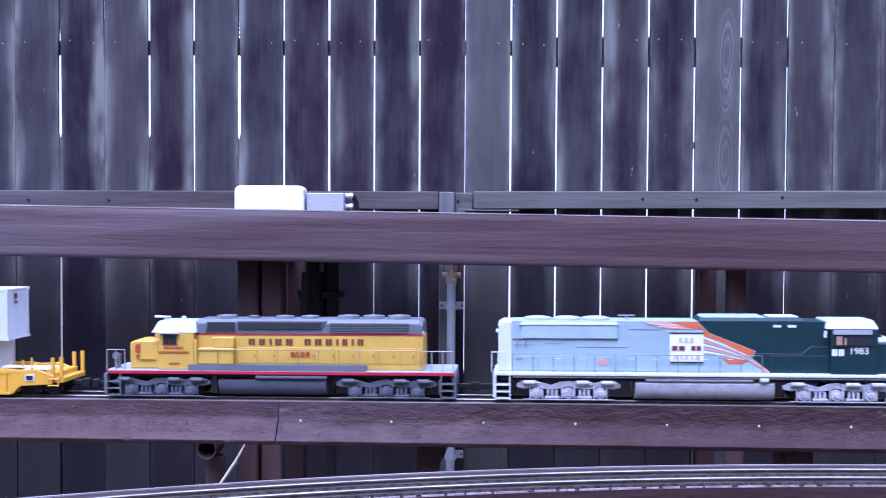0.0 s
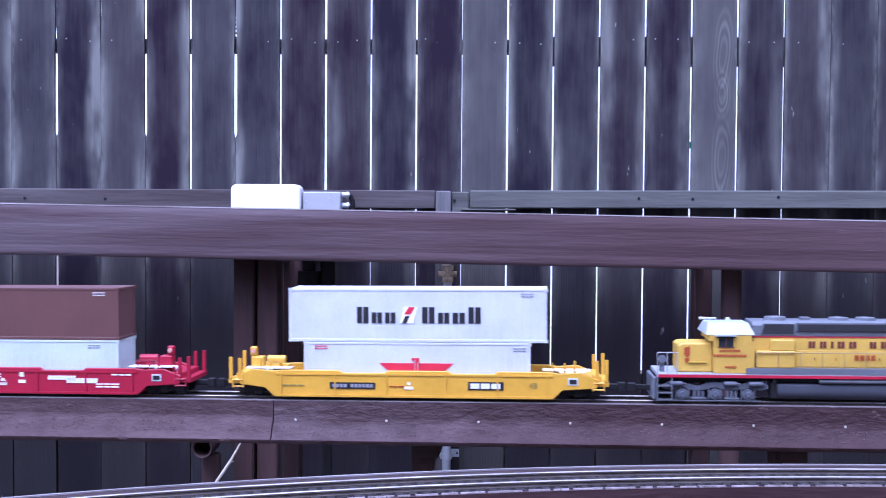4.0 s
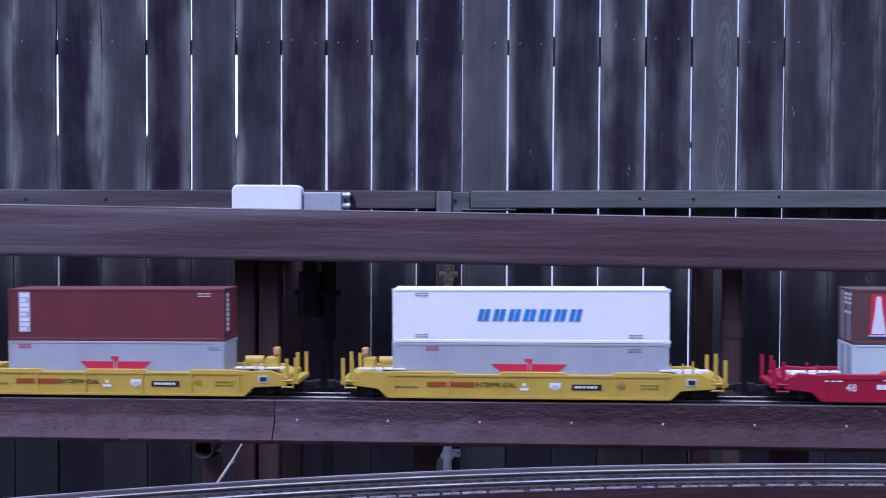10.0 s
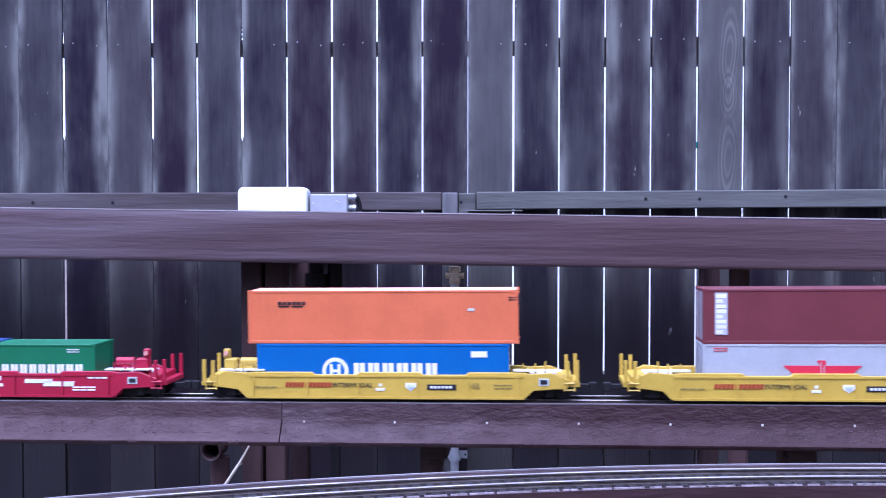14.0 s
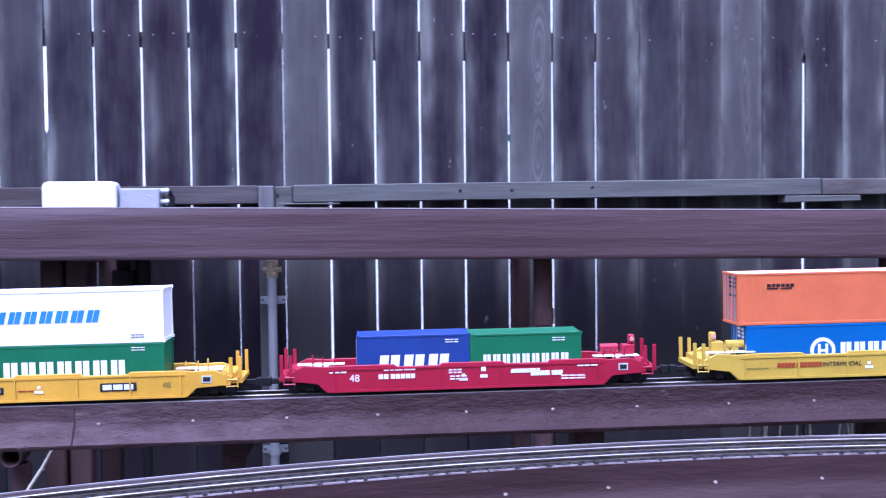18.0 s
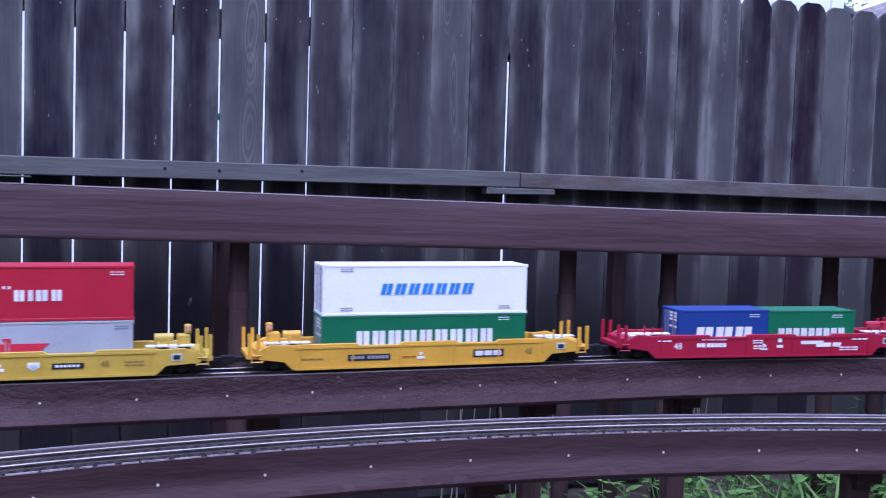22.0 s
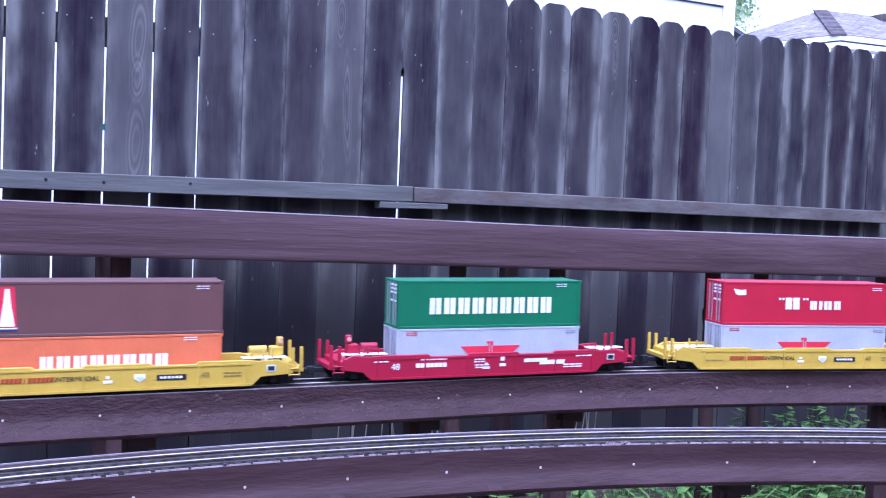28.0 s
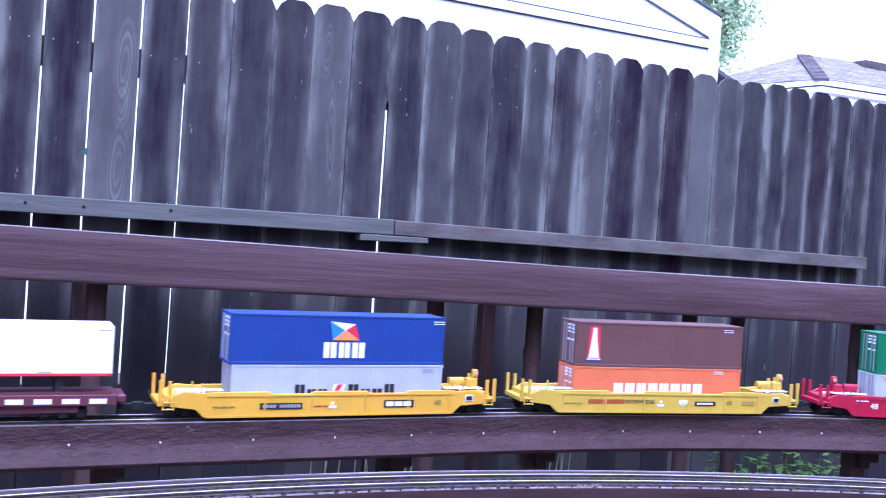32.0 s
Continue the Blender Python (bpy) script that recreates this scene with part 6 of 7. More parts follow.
    # Sky sheen on the green roof, painted as a pale blue plate.
    part("roof_edge", Shape().frustum((0.012, 0.126, -0.0275, 0.0275, 0.1591), (0.016, 0.120, -0.0250, 0.0250, 0.1615)), LOCO_SKY, lo, "pale blue plate painting sky sheen on the roof")
    # White highlight farther along the roof, made as a thin plate.
    part("roof_hatch", Shape().box(0.132, 0.184, -0.022, 0.022, 0.1591, 0.1606), LOCO_WHITE, lo)
    for x in (-0.284, -0.230, -0.177):
        part("roof_fan", Shape().tube((x, 0, 0.1522), (x, 0, 0.1560), 0.0255, 0.0255, 22).tube((x, 0, 0.1560), (x, 0, 0.1580), 0.0255, 0.017, 22), ROOF_PALE, lo, smooth=True)
    part("antenna", Shape().tube((-0.12, 0, 0.1522), (-0.12, 0, 0.159), 0.002, 0.002, 6).box(-0.135, -0.105, -0.003, 0.003, 0.159, 0.161), INK_GREY, lo)
    for i, x in enumerate([-0.3255 + 0.0440 * k for k in range(9)]):
        d = part("hood_door", Shape().box(x, x + 0.0420, -0.0353, -0.0346, 0.0580, 0.0868), LOCO_SKY, lo, bevel=0.0004)
        part("latch", Shape().box(x + 0.030, x + 0.0395, -0.0357, -0.0353, 0.0800, 0.0815), LOCO_WHITE if i % 3 else INK_GREY, d)
    for x0, x1, z in ((-0.328, -0.290, 0.1060), (-0.270, -0.236, 0.1085), (-0.215, -0.120, 0.1020), (-0.120, -0.060, 0.1360)):
        part("panel_seam", Shape().box(x0, x1, -0.0351, -0.0344, z, z + 0.0008), LOCO_GREY, lo)
    part("grab_iron", Shape().tube((-0.322, -0.0370, 0.1000), (-0.322, -0.0370, 0.1140), 0.0008, 0.0008, 5).tube((-0.306, -0.0370, 0.1000), (-0.306, -0.0370, 0.1140), 0.0008, 0.0008, 5), LOCO_GREY, lo)
    patch("builder_plate", rect(-0.324, -0.311, 0.0790, 0.0840), INK_GREY, lo, -0.0354)
    patch("builder_plate", rect(-0.173, -0.159, 0.0690, 0.0800), INK_SALMON, lo, -0.0354)
    cabm = part("cab", Shape().box(0.2357, 0.3158, -0.0475, 0.0475, z0, 0.1395), LOCO_GREEN, lo, "dark green cab", bevel=0.0012)
    part("side_window", Shape().box(0.2405, 0.2690, -0.0484, -0.0470, 0.1105, 0.1300), GLASS_DARK, cabm)
    part("side_window", Shape().box(0.2715, 0.3030, -0.0484, -0.0470, 0.1105, 0.1300), GLASS_DARK, cabm)
    part("seat_back", Shape().box(0.2440, 0.2540, -0.0488, -0.0482, 0.1110, 0.1270).box(0.2580, 0.2610, -0.0488, -0.0482, 0.1110, 0.1240), SEAT_TAN, cabm, "tan seat behind the window")
    part("window_frame", Shape().box(0.2385, 0.3050, -0.0492, -0.0473, 0.1065, 0.1102), BLACK, cabm)
    part("window_hood", Shape().box(0.2385, 0.3050, -0.0510, -0.0473, 0.1305, 0.1380), LOCO_PALE, cabm)
    part("cab_roof", Shape().frustum((0.2260, 0.3180, -0.0482, 0.0482, 0.1397), (0.2300, 0.3130, -0.0300, 0.0300, 0.1555)), ROOF_PALE, lo, "pale grey cab roof", bevel=0.0015)
    part("mirror", Shape().box(0.2230, 0.2275, -0.0470, -0.0450, 0.1240, 0.1370), C_PALE, lo)
    part("nose", Shape().prism([(0.3160, z0), (0.358, z0), (0.358, 0.108), (0.350, 0.1140), (0.3160, 0.1140)], -0.036, 0.036), LOCO_GREEN, lo, bevel=0.003)
    part("nose_top", Shape().frustum((0.3165, 0.352, -0.033, 0.033, 0.1142), (0.3165, 0.346, -0.026, 0.026, 0.1215)), ROOF_PALE, lo, "pale grey nose top", bevel=0.001)
    part("nose_light", Shape().tube((0.330, -0.012, 0.1215), (0.330, -0.012, 0.1260), 0.0040, 0.0035, 8), BLACK, lo)
    bars("lettering", 0.2365, 0.0905, [0.0100, 0.0100], 0.0122, INK_WHITE, lo, -0.0477, 0.0016, label="white lettering bars", split=True)
    figures("1983", 0.0175, INK_WHITE, lo, 0.2830, -0.0480, 0.0905)
    patch("sign", rect(-0.046, 0.0142, 0.073, 0.132), INK_WHITE, lo, -0.0354, "white square sign", 0.0012)
    patch("sign_edge", rect(-0.046, 0.0142, 0.1290, 0.1318), INK_BLACK, lo, -0.0366)
    patch("sign_edge", rect(-0.046, 0.0142, 0.0735, 0.0765), INK_BLACK, lo, -0.0366)
    bars("lettering", -0.0425, 0.0975, [0.0265, -0.006, 0.0200], 0.0085, INK_LOCO, lo, -0.0367, 0.002, split=True)
    bars("lettering", -0.030, 0.1130, [0.006, 0.006, 0.006], 0.0090, INK_PALE, lo, -0.0367, 0.004)
    bars("lettering", -0.038, 0.0810, [0.006, 0.004, 0.006, 0.004, 0.006], 0.0080, INK_PALE, lo, -0.0367, 0.0045)
    for x in (0.137, 0.163):
        part("roof_light", Shape().box(x, x + 0.014, -0.0356, -0.0346, 0.1415, 0.1460), LOCO_WHITE, lo)
    patch("trim_line", [(0.100, 0.0915), (0.188, 0.0915), (0.203, 0.105), (0.234, 0.105), (0.234, 0.1058), (0.2025, 0.1058), (0.1875, 0.0923), (0.100, 0.0923)], LOCO_GREY, lo, -0.0347)
    part("fuel_tank", Shape().sweep([((-0.108, 0, 0), (0, 1)), ((0.138, 0, 0), (0, 1))], tank_profile(0.0455, 0.0030, 0.0380)), SILVER, lo, "silver fuel tank", smooth=True)
    part("air_reservoir", Shape().tube((-0.09, -0.0440, 0.0425), (0.10, -0.0440, 0.0425), 0.0032, 0.0032, 10), SILVER, lo, smooth=True)
    part("air_filter", Shape().tube((0.112, -0.047, 0.0440), (0.126, -0.047, 0.0440), 0.0048, 0.0048, 10), C_PALE, lo, smooth=True)
    for x in (-0.229, 0.246):
        loco_truck(lo, x, TRUCK_SILVER)
    handrail(lo, -0.33, 0.115, 0.0562, 0.0900, -0.0500, 13, RAIL_BLUE, 0.0008)
    handrail(lo, 0.130, 0.225, 0.0562, 0.0900, -0.0500, 4, LOCO_GREEN, 0.0008)
    handrail(lo, -0.368, -0.345, 0.0562, 0.094, -0.0480, 3, LOCO_WHITE)
    for e in (-1, 1):
        steps(lo, e * 0.348, e, LOCO_WHITE, 0.0500)
        part("pilot", Shape().box(*sorted((e * 0.360, e * 0.366)), -0.044, 0.044, 0.006, 0.0498), LOCO_WHITE, lo, bevel=0.001)
        coupler(lo, e * 0.366, e)
    return lo


def flat_car():
    car = thing("flat_car", "maroon flat car with white dashes along its side", "freight car")
    part("deck", Shape().box(-0.37, 0.356, -0.047, 0.047, 0.030, 0.050).box(-0.30, 0.29, -0.040, 0.040, 0.016, 0.030), MAROON_FLAT, car, bevel=0.001)
    bars("side_marks", -0.35, 0.034, [0.030] * 15, 0.009, INK_WHITE, car, -0.0472, 0.0170, label="white dashes")
    part("deck_rail", Shape().box(-0.36, 0.345, -0.046, -0.044, 0.0502, 0.056), MAROON_FLAT, car)
    part("end_sill", Shape().box(0.3562, 0.372, -0.04, 0.04, 0.034, 0.048), MAROON_FLAT, car, bevel=0.002)
    for e in (-1, 1):
        car_truck(car, e * 0.265)
        coupler(car, e * 0.362, e)
    return car


def trailer():
    tr = thing("trailer", "white highway trailer with a red lower edge", "trailer")
    part("box", Shape().box(-0.23, 0.262, -0.0425, 0.0425, 0.038, 0.126), C_WHITE, tr, bevel=0.0015)
    part("lower_rail", Shape().box(-0.229, 0.261, -0.0432, 0.0432, 0.0345, 0.0382), INK_RED, tr, "red lower edge")
    part("roof_mark", Shape().box(0.235, 0.258, -0.0431, -0.0424, 0.117, 0.1185).box(0.135, 0.158, -0.0431, -0.0424, 0.041, 0.0425), INK_GREY, tr)
    part("landing_leg", Shape().box(0.165, 0.178, -0.033, -0.023, 0.0, 0.0345).box(0.165, 0.178, 0.023, 0.033, 0.0, 0.0345), DARK_METAL, tr)
    wh = Shape()
    for x in (-0.17, -0.13):
        wh.tube((x, -0.041, 0.0155), (x, -0.025, 0.0155), 0.0155, 0.0155, 16).tube((x, 0.025, 0.0155), (x, 0.041, 0.0155), 0.0155, 0.0155, 16)
    part("wheels", wh, BLACK, tr, smooth=True)
    part("bogie", Shape().box(-0.195, -0.105, -0.024, 0.024, 0.018, 0.0345), DARK_METAL, tr)
    return tr


# how far the train has come along the line, second by second
RUN = [(0.0, -0.316), (1.0, -0.060), (2.0, 0.196), (3.0, 0.454), (3.5, 0.583), (4.5, 0.850), (5.5, 1.124), (6.5, 1.409), (7.5, 1.700), (8.5, 2.008), (9.5, 2.322), (10.5, 2.642), (11.5, 2.968),
       (12.5, 3.292), (13.5, 3.610), (14.5, 3.932), (15.5, 4.254), (16.5, 4.581), (17.5, 4.902), (18.5, 5.229), (19.5, 5.560), (20.5, 5.884), (21.5, 6.210), (22.5, 6.542), (23.5, 6.866), (24.5, 7.191),
       (25.5, 7.512), (26.5, 7.832), (27.5, 8.152), (28.5, 8.470), (29.5, 8.783), (30.5, 9.098), (31.5, 9.405), (32.0, 9.553)]
RAIL_TOP = 0.0128 + SINK


def ride(ob, offset, ahead=0.0, up=0.0):
    """Keys a car, or what lies on it, along the line."""
    rows = []
    times = sorted({t for t, _ in RUN} | {i * 0.5 for i in range(65)})
    for t in times:
        s = float(np.interp(t, [a for a, _ in RUN], [b for _, b in RUN])) + offset
        x0, y0, z0, h0 = line_at(s - 0.29, 0.0495)
        x1, y1, z1, h1 = line_at(s + 0.29, 0.0495)
        h = math.atan2(y1 - y0, x1 - x0)
        x, y, z = (x0 + x1) / 2 + ahead * math.cos(h), (y0 + y1) / 2 + ahead * math.sin(h), (z0 + z1) / 2
        rows.append((t, pose(x, y, z + RAIL_TOP + up, 0, -math.degrees(math.atan2(z1 - z0, 0.58)), math.degrees(h))))
    walk(ob, rows)


RIDERS = [(green_loco(), 0.746, 0.0, 0.0), (yellow_loco(), -0.022, 0.0, 0.0)]
for lo in (RIDERS[0][0], RIDERS[1][0]):
    for me in {ob.data for ob in lo.children_recursive if ob.type == "MESH"}:
        for v in me.vertices:
            v.co.z *= 0.963
for offset, mat, style, label, low, high in TRAIN:
    RIDERS.append((well_car(mat, dict(style, brake=BRAKE.get(offset, -1)), label), offset, 0.0, 0.0))
    for make, ahead in low:
        RIDERS.append((make(), offset, ahead, 0.0162))
    for make, ahead in high:
        RIDERS.append((make(), offset, ahead, 0.0162 + STD + 0.0008))
RIDERS += [(flat_car(), -9.290, 0.0, 0.0), (trailer(), -9.290, 0.083, 0.0502)]

# ---- beyond the fence ----
house = thing("house", "white sided neighbouring house with a gable and pale trim", "house")
HX, HY = 6.69, 4.0
part("wall", Shape().prism([(-1.5, 0), (HX, 0), (HX, 3.29), (2.7, 4.54), (-1.5, 3.2)], HY, HY + 0.25), HOUSE_WHITE, house)
part("side_wall", Shape().box(HX - 0.25, HX, HY + 0.26, HY + 6, 0, 3.25), HOUSE_WHITE, house)
for i in range(26):
    z = 0.3 + i * 0.103
    part("siding_board", Shape().prism([(-1.5, z), (HX - 0.115, z), (HX - 0.115, z + 0.1), (-1.5, z + 0.1)], HY - 0.006, HY - 0.001), HOUSE_WHITE, house)
part("corner_board", Shape().box(HX - 0.112, HX + 0.012, HY - 0.03, HY + 0.1, 0, 3.28), HOUSE_WHITE, house)
part("frieze_board", Shape().box(-1.5, HX - 0.1125, HY - 0.028, HY - 0.0065, 2.995, 3.068), HOUSE_WHITE, house)
# Thin dark lines along the frieze board's lower and upper edges.
part("frieze_groove", Shape().box(-1.5, HX - 0.1125, HY - 0.012, HY - 0.0065, 2.983, 2.9945), HOUSE_TRIM, house)
part("frieze_groove", Shape().box(-1.5, HX - 0.1125, HY - 0.0285, HY - 0.0065, 3.0685, 3.080), HOUSE_TRIM, house)
# The first, dark strip draws the shadow line under the rake board.
for x0, z0, wide, deep, mat, nm in ((HX - 0.1, 3.081, 0.013, 0.012, HOUSE_TRIM, "rake_groove"), (HX + 0.008, 3.064, 0.235, 0.014, HOUSE_WHITE, "rake_board"), (HX + 0.02, 3.297, 0.02, 0.03, HOUSE_TRIM, "roof_edge")):
    rise = (x0 - 2.7) * 0.313
    part(nm, Shape().prism([(x0, z0), (2.7, z0 + rise), (2.7, z0 + rise + wide), (x0, z0 + wide)], HY - deep, HY + 6.5 if nm == "roof_edge" else HY - 0.001), mat, house)
part("roof_edge", Shape().prism([(-1.6, 3.21), (2.7, 4.555), (2.7, 4.575), (-1.6, 3.23)], HY - 0.16, HY + 6.5), HOUSE_TRIM, house)
part("shed_roof_edge", Shape().prism([(6.72, 2.86), (7.16, 2.70), (7.16, 2.735), (6.72, 2.905)], HY + 0.12, HY + 3.0), HOUSE_TRIM, house, "dark sloping roof edge")

far_house = thing("house", "farther house with a grey-brown shingled hip roof and white eaves", "house")
FY = 9.0
part("wall", Shape().box(12.9, 21, FY + 0.5, FY + 8, 0, 3.7), HOUSE_WHITE, far_house)
corner, peak = Vector((13.41, FY, 4.13)), Vector((14.51, FY + 1.5, 4.88))
left_eave, left_back = Vector((12.2, FY + 0.75, 3.93)), Vector((12.75, FY + 1.6, 4.26))
right_eave, right_ridge = Vector((20.5, FY, 4.28)), Vector((20.5, FY + 2.6, 5.35))


def roof_courses(a, b, c, d, rows, name):
    """Overlapping shingle courses between the eave a-b and the ridge d-c."""
    up = (b - a).cross(d - a).normalized()
    up = up if up.z > 0 else -up
    for i in range(rows):
        t0, t1 = i / rows, (i + 1.3) / rows
        p = [a.lerp(d, t0) + up * 0.016, b.lerp(c, t0) + up * 0.016, b.lerp(c, min(t1, 1)) + up * 0.012, a.lerp(d, min(t1, 1)) + up * 0.012]
        q = [v - up * 0.02 for v in p]
        part(name, Shape().add(p + q, [(0, 1, 2, 3), (7, 6, 5, 4), (0, 4, 5, 1), (1, 5, 6, 2), (2, 6, 7, 3), (3, 7, 4, 0)]), SHINGLE, far_house)


roof_courses(left_eave, corner, peak, left_back, 19, "shingle_course")
roof_courses(corner, right_eave, right_ridge, peak, 19, "shingle_course")
hip = (peak - corner)
for i in range(18):
    p = corner + hip * (i / 18) + Vector((-0.04, 0, 0.01))
    q = corner + hip * ((i + 1.2) / 18) + Vector((-0.04, 0, 0.01))
    w = Vector((0.155, -0.02, -0.02))
    part("hip_shingle", Shape().add([p - w + Vector((0, 0, -.030)), p + w + Vector((0, 0, .040)), q + w + Vector((0, 0, .032)), q - w + Vector((0, 0, -.036)), p - w - Vector((0, 0, .06)), p + w, q + w, q - w - Vector((0, 0, .06))],
                                    [(0, 1, 2, 3), (7, 6, 5, 4), (0, 4, 5, 1), (1, 5, 6, 2), (2, 6, 7, 3), (3, 7, 4, 0)]), HIP, far_house)
for a, b in ((left_eave, corner), (corner, right_eave)):
    for top, low, push, mat, nm in ((0.015, -0.085, 0.0, HOUSE_WHITE, "fascia"), (-0.086, -0.11, 0.04, HOUSE_TRIM, "soffit_gap"), (-0.111, -0.20, 0.02, HOUSE_WHITE, "gutter")):
        z = Vector((0, 0, 1))
        n = Vector((0, 1, 0))
        p = [a + z * top + n * push, b + z * top + n * push, b + z * low + n * push, a + z * low + n * push]
        q = [v + n * 0.3 for v in p]
        part(nm, Shape().add(p + q, [(0, 1, 2, 3), (7, 6, 5, 4), (0, 4, 5, 1), (1, 5, 6, 2), (2, 6, 7, 3), (3, 7, 4, 0)]), mat, far_house)
part("roof_vent", Shape().prism([(15.85, 4.6), (18.5, 4.6), (18.5, 4.99), (15.98, 4.99)], FY + 1.4, FY + 1.7), HIP, far_house)

tree = thing("tree", "leafy pale green tree beyond the fence", "tree")
rnd = random.Random(21)
TX, TY = 16.15, 15.5
part("trunk", Shape().tube((TX, TY, 0), (TX + 0.1, TY, 5.0), 0.22, 0.14, 10), BARK, tree, smooth=True)
for i in range(7):
    a = rnd.uniform(0, 6.28)
    part("limb", Shape().tube((TX, TY, 4.2 + i * 0.25), (TX + 1.0 * math.cos(a), TY + 1.0 * math.sin(a), 6.6 + rnd.uniform(0, 2.4)), 0.08, 0.03, 7), BARK, tree)
crown = Shape()
for _ in range(300):
    a, r, q = rnd.uniform(0, 6.28), rnd.random() ** 0.5 * 1.65, rnd.uniform(5.6, 10.6)
    r *= max(0.25, 1.0 - abs(q - 8.0) / 4.2)
    cx, cy = TX + r * math.cos(a), TY + r * math.sin(a)
    for _ in range(85):
        x, y, z = cx + rnd.gauss(0, .22), cy + rnd.gauss(0, .22), q + rnd.gauss(0, .2)
        u, v = Vector((rnd.uniform(-1, 1), rnd.uniform(-1, 1), rnd.uniform(-1, 1))).normalized() * 0.055, Vector((rnd.uniform(-1, 1), rnd.uniform(-1, 1), rnd.uniform(-1, 1))).normalized() * 0.042
        p = Vector((x, y, z))
        crown.add([p - u, p + v, p + u, p - v], [(0, 1, 2, 3)])
part("crown", crown, TREE_LEAF, tree)

# ---- plants under the decks ----
rnd = random.Random(33)


def blade(shape, x, y, length, lean, turn, width, z0=0.0):
    """A bent grass blade in four segments."""
    d, px, pz, tilt = Vector((math.cos(turn), math.sin(turn), 0)), 0.0, z0, lean * 0.3
    side = Vector((-d.y, d.x, 0))
    verts, n = [], 5
    for i in range(n):
        w = width * (1 - (i / (n - 1)) ** 1.5) + 0.0006
        c = Vector((x, y, 0)) + d * px + Vector((0, 0, pz))
        verts += [c - side * w, c + side * w]
        px += math.sin(tilt) * length / n
        pz += math.cos(tilt) * length / n
        tilt += lean * 0.35
    shape.add(verts, [(2 * i, 2 * i + 1, 2 * i + 3, 2 * i + 2) for i in range(n - 1)])


def tuft(x, y, count, length, mat, label, spread=0.05):
    t = thing("grass_tuft", label, "plant", "plants under the railway")
    s = Shape()
    for _ in range(count):
        blade(s, x + rnd.gauss(0, spread), y + rnd.gauss(0, spread), length * rnd.uniform(0.5, 1.15), rnd.uniform(0.9, 2.5), rnd.uniform(0, 6.28), rnd.uniform(0.004, 0.009))
    tagged(part("foliage", s, mat, t), kind="stuff")
    return t


def weed(x, y, count, size, label):
    t = thing("weed", label, "plant", "plants under the railway")
    stems, leaves = Shape(), Shape()
    for _ in range(count):
        a, r = rnd.uniform(0, 6.28), rnd.uniform(0.02, size)
        bx, by, z = x + r * math.cos(a), y + r * math.sin(a), rnd.uniform(0.03, size * 1.3)
        stems.tube((x + 0.3 * r * math.cos(a), y + 0.3 * r * math.sin(a), 0), (bx, by, z), 0.0016, 0.001, 4)
        for k in range(7):
            q = a + rnd.uniform(-1.6, 1.6)
            ll, ww = rnd.uniform(0.022, 0.055), rnd.uniform(0.008, 0.018)
            zz = z * rnd.uniform(0.55, 1.05)
            d, sd = Vector((math.cos(q), math.sin(q), rnd.uniform(-.5, .4))) * ll, Vector((-math.sin(q), math.cos(q), rnd.uniform(-.2, .2))) * ww
            p = Vector((bx, by, zz))
            leaves.add([p, p + d * .45 + sd, p + d, p + d * .45 - sd], [(0, 1, 2, 3)])
    tagged(part("stem_mass", stems, GRASS, t), kind="stuff")
    tagged(part("leaf_mass", leaves, LEAF, t), kind="stuff")
    return t


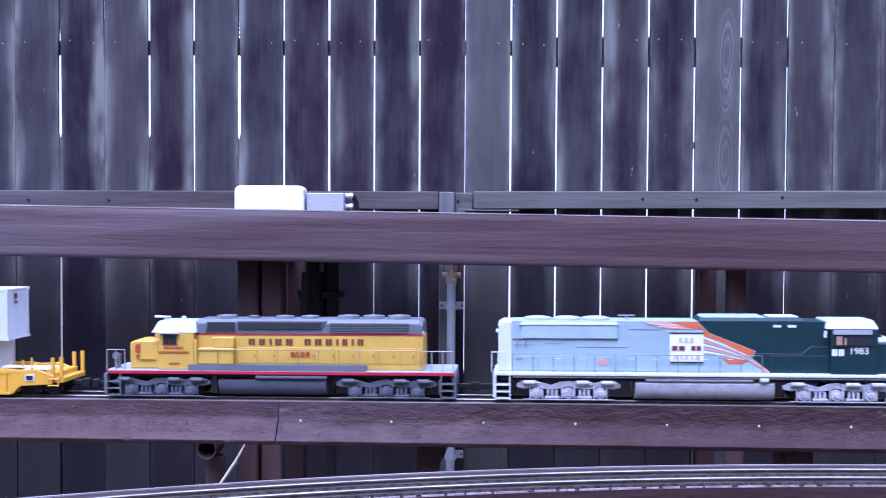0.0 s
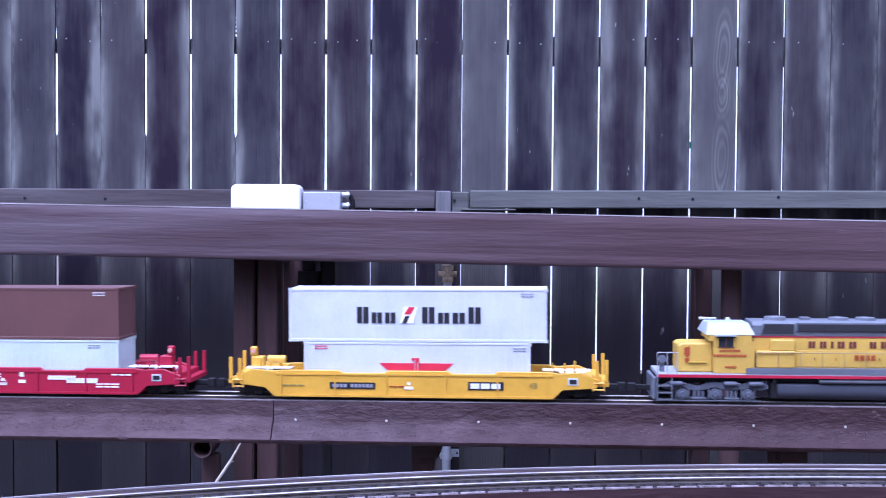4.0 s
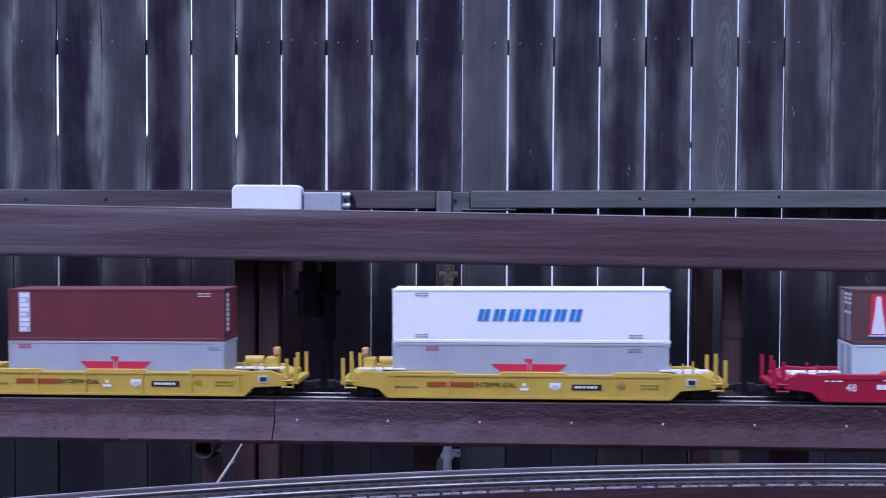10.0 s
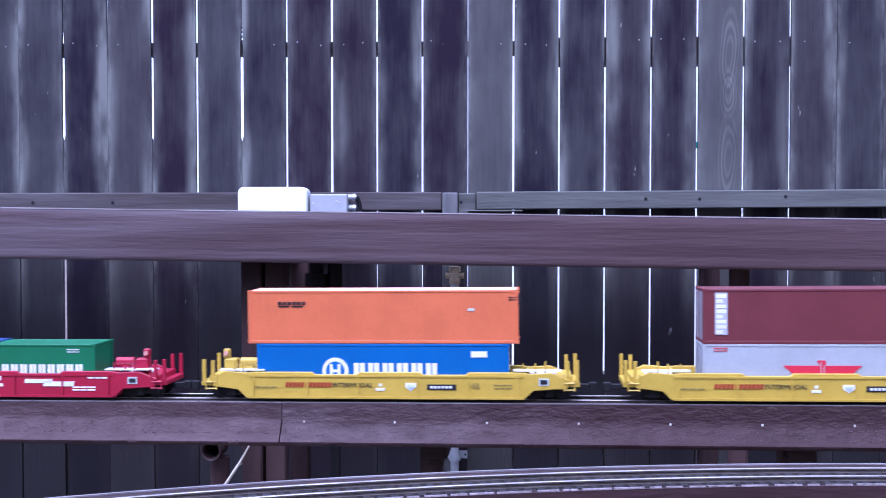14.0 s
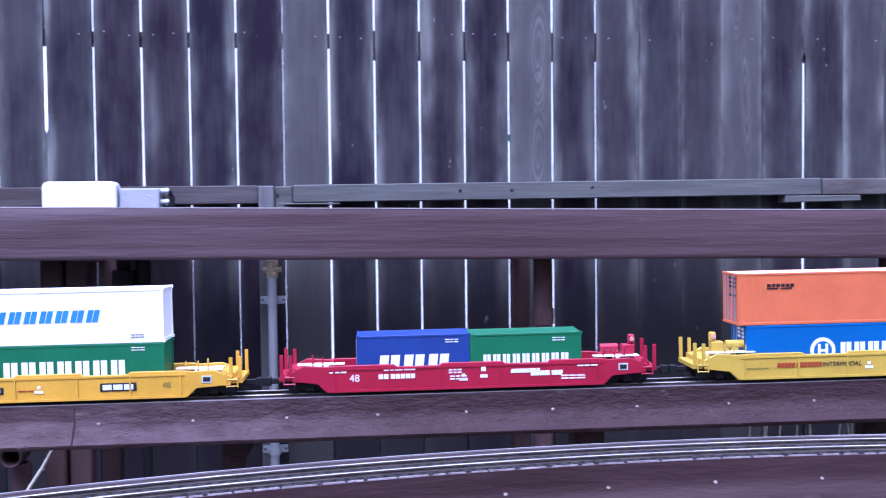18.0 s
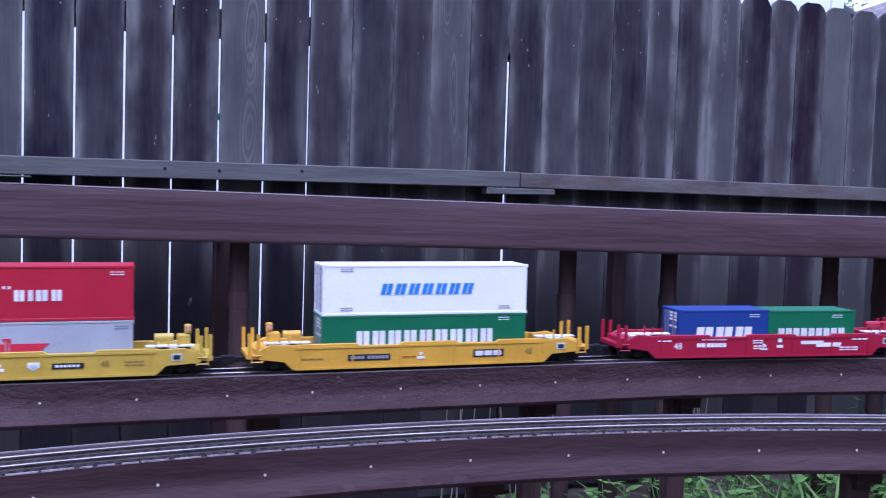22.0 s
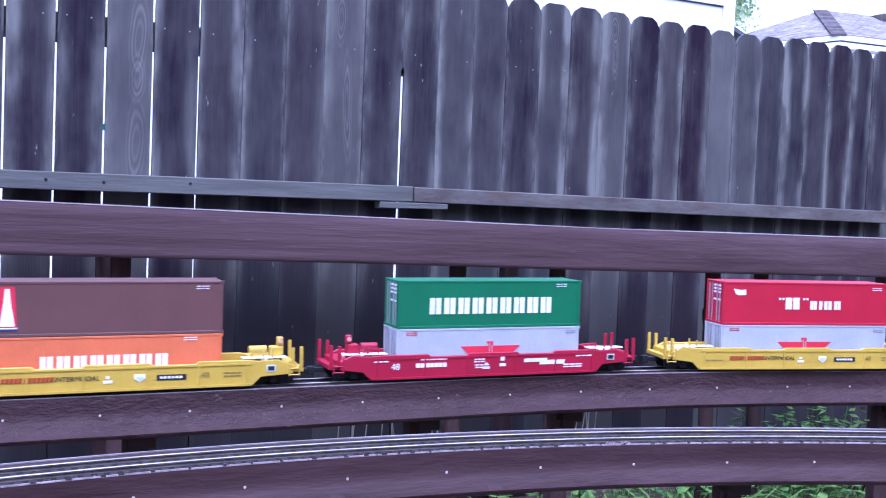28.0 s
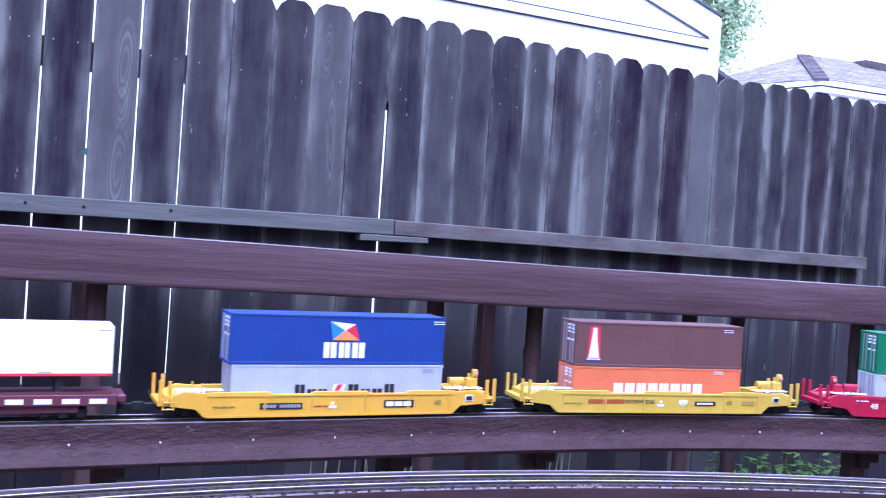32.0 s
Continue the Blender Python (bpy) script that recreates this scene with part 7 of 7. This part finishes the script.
for i in range(12):
    tuft(rnd.uniform(2.0, 4.4), rnd.uniform(-1.25, -0.55), 30, rnd.uniform(0.24, 0.42), GRASS, "bent green grass tuft growing under the railway")
for i in range(24):
    weed(rnd.uniform(1.3, 4.2), rnd.uniform(-1.25, -0.5), 22, rnd.uniform(0.10, 0.20), "leafy green weed growing under the railway")
for i in range(5):
    weed(rnd.uniform(0.9, 1.6), rnd.uniform(-0.8, -0.3), 10, 0.09, "small leafy weed on bare soil")
for x, y, size in ((1.52, -1.15, 0.26), (1.66, -0.95, 0.24), (1.80, -1.1, 0.28), (1.95, -0.85, 0.26), (1.62, -0.6, 0.2), (2.1, -1.05, 0.28), (2.35, -0.7, 0.28), (2.75, -0.8, 0.32), (3.0, -0.7, 0.34), (3.2, -0.45, 0.3), (3.45, -0.35, 0.28), (3.7, -0.2, 0.24)):
    weed(x, y, 46, size, "tall leafy green weed growing under the railway")
for x, y, size in ((2.05, -0.95, 0.6), (2.2, -1.1, 0.62), (2.4, -0.9, 0.6), (2.6, -0.7, 0.55), (1.82, -0.8, 0.5)):
    tuft(x, y, 60, size, GRASS, "arching clump of broad pale green blades", 0.08)
for x, y in ((1.55, -0.10), (1.72, -0.22), (1.86, -0.1), (2.3, -0.35)):
    t = thing("dry_stalks", "pale dry stalks standing against the fence", "plant", "plants under the railway")
    s = Shape()
    for _ in range(5):
        a = rnd.uniform(-0.07, 0.07)
        bx = x + rnd.uniform(-0.09, 0.09)
        s.tube((bx, y, 0), (bx + a, y + rnd.uniform(-.03, .03), rnd.uniform(0.36, 0.54)), 0.0030, 0.0018, 5)
    tagged(part("stalk_bunch", s, STRAW, t), kind="stuff")
litter = Shape()
for _ in range(2600):
    x, y = rnd.uniform(-1.5, 4.6), rnd.uniform(-1.9, -0.05)
    a, r = rnd.uniform(0, 6.28), rnd.uniform(0.006, 0.02)
    z = 0.022 * noise.noise((x * 1.3, y * 1.3, 0)) + 0.012
    u, v = Vector((math.cos(a) * r, math.sin(a) * r, rnd.uniform(-.004, .006))), Vector((-math.sin(a) * r * .45, math.cos(a) * r * .45, rnd.uniform(-.004, .006)))
    p = Vector((x, y, z))
    litter.add([p - u, p + v, p + u, p - v], [(0, 1, 2, 3)])
tagged(new("leaf_litter", litter.mesh("leaf_litter", STRAW)), "dry brown leaf litter on the soil", "litter", kind="stuff")


def motions():
    for ob, offset, ahead, up in RIDERS:
        ride(ob, offset, ahead, up)


motions()
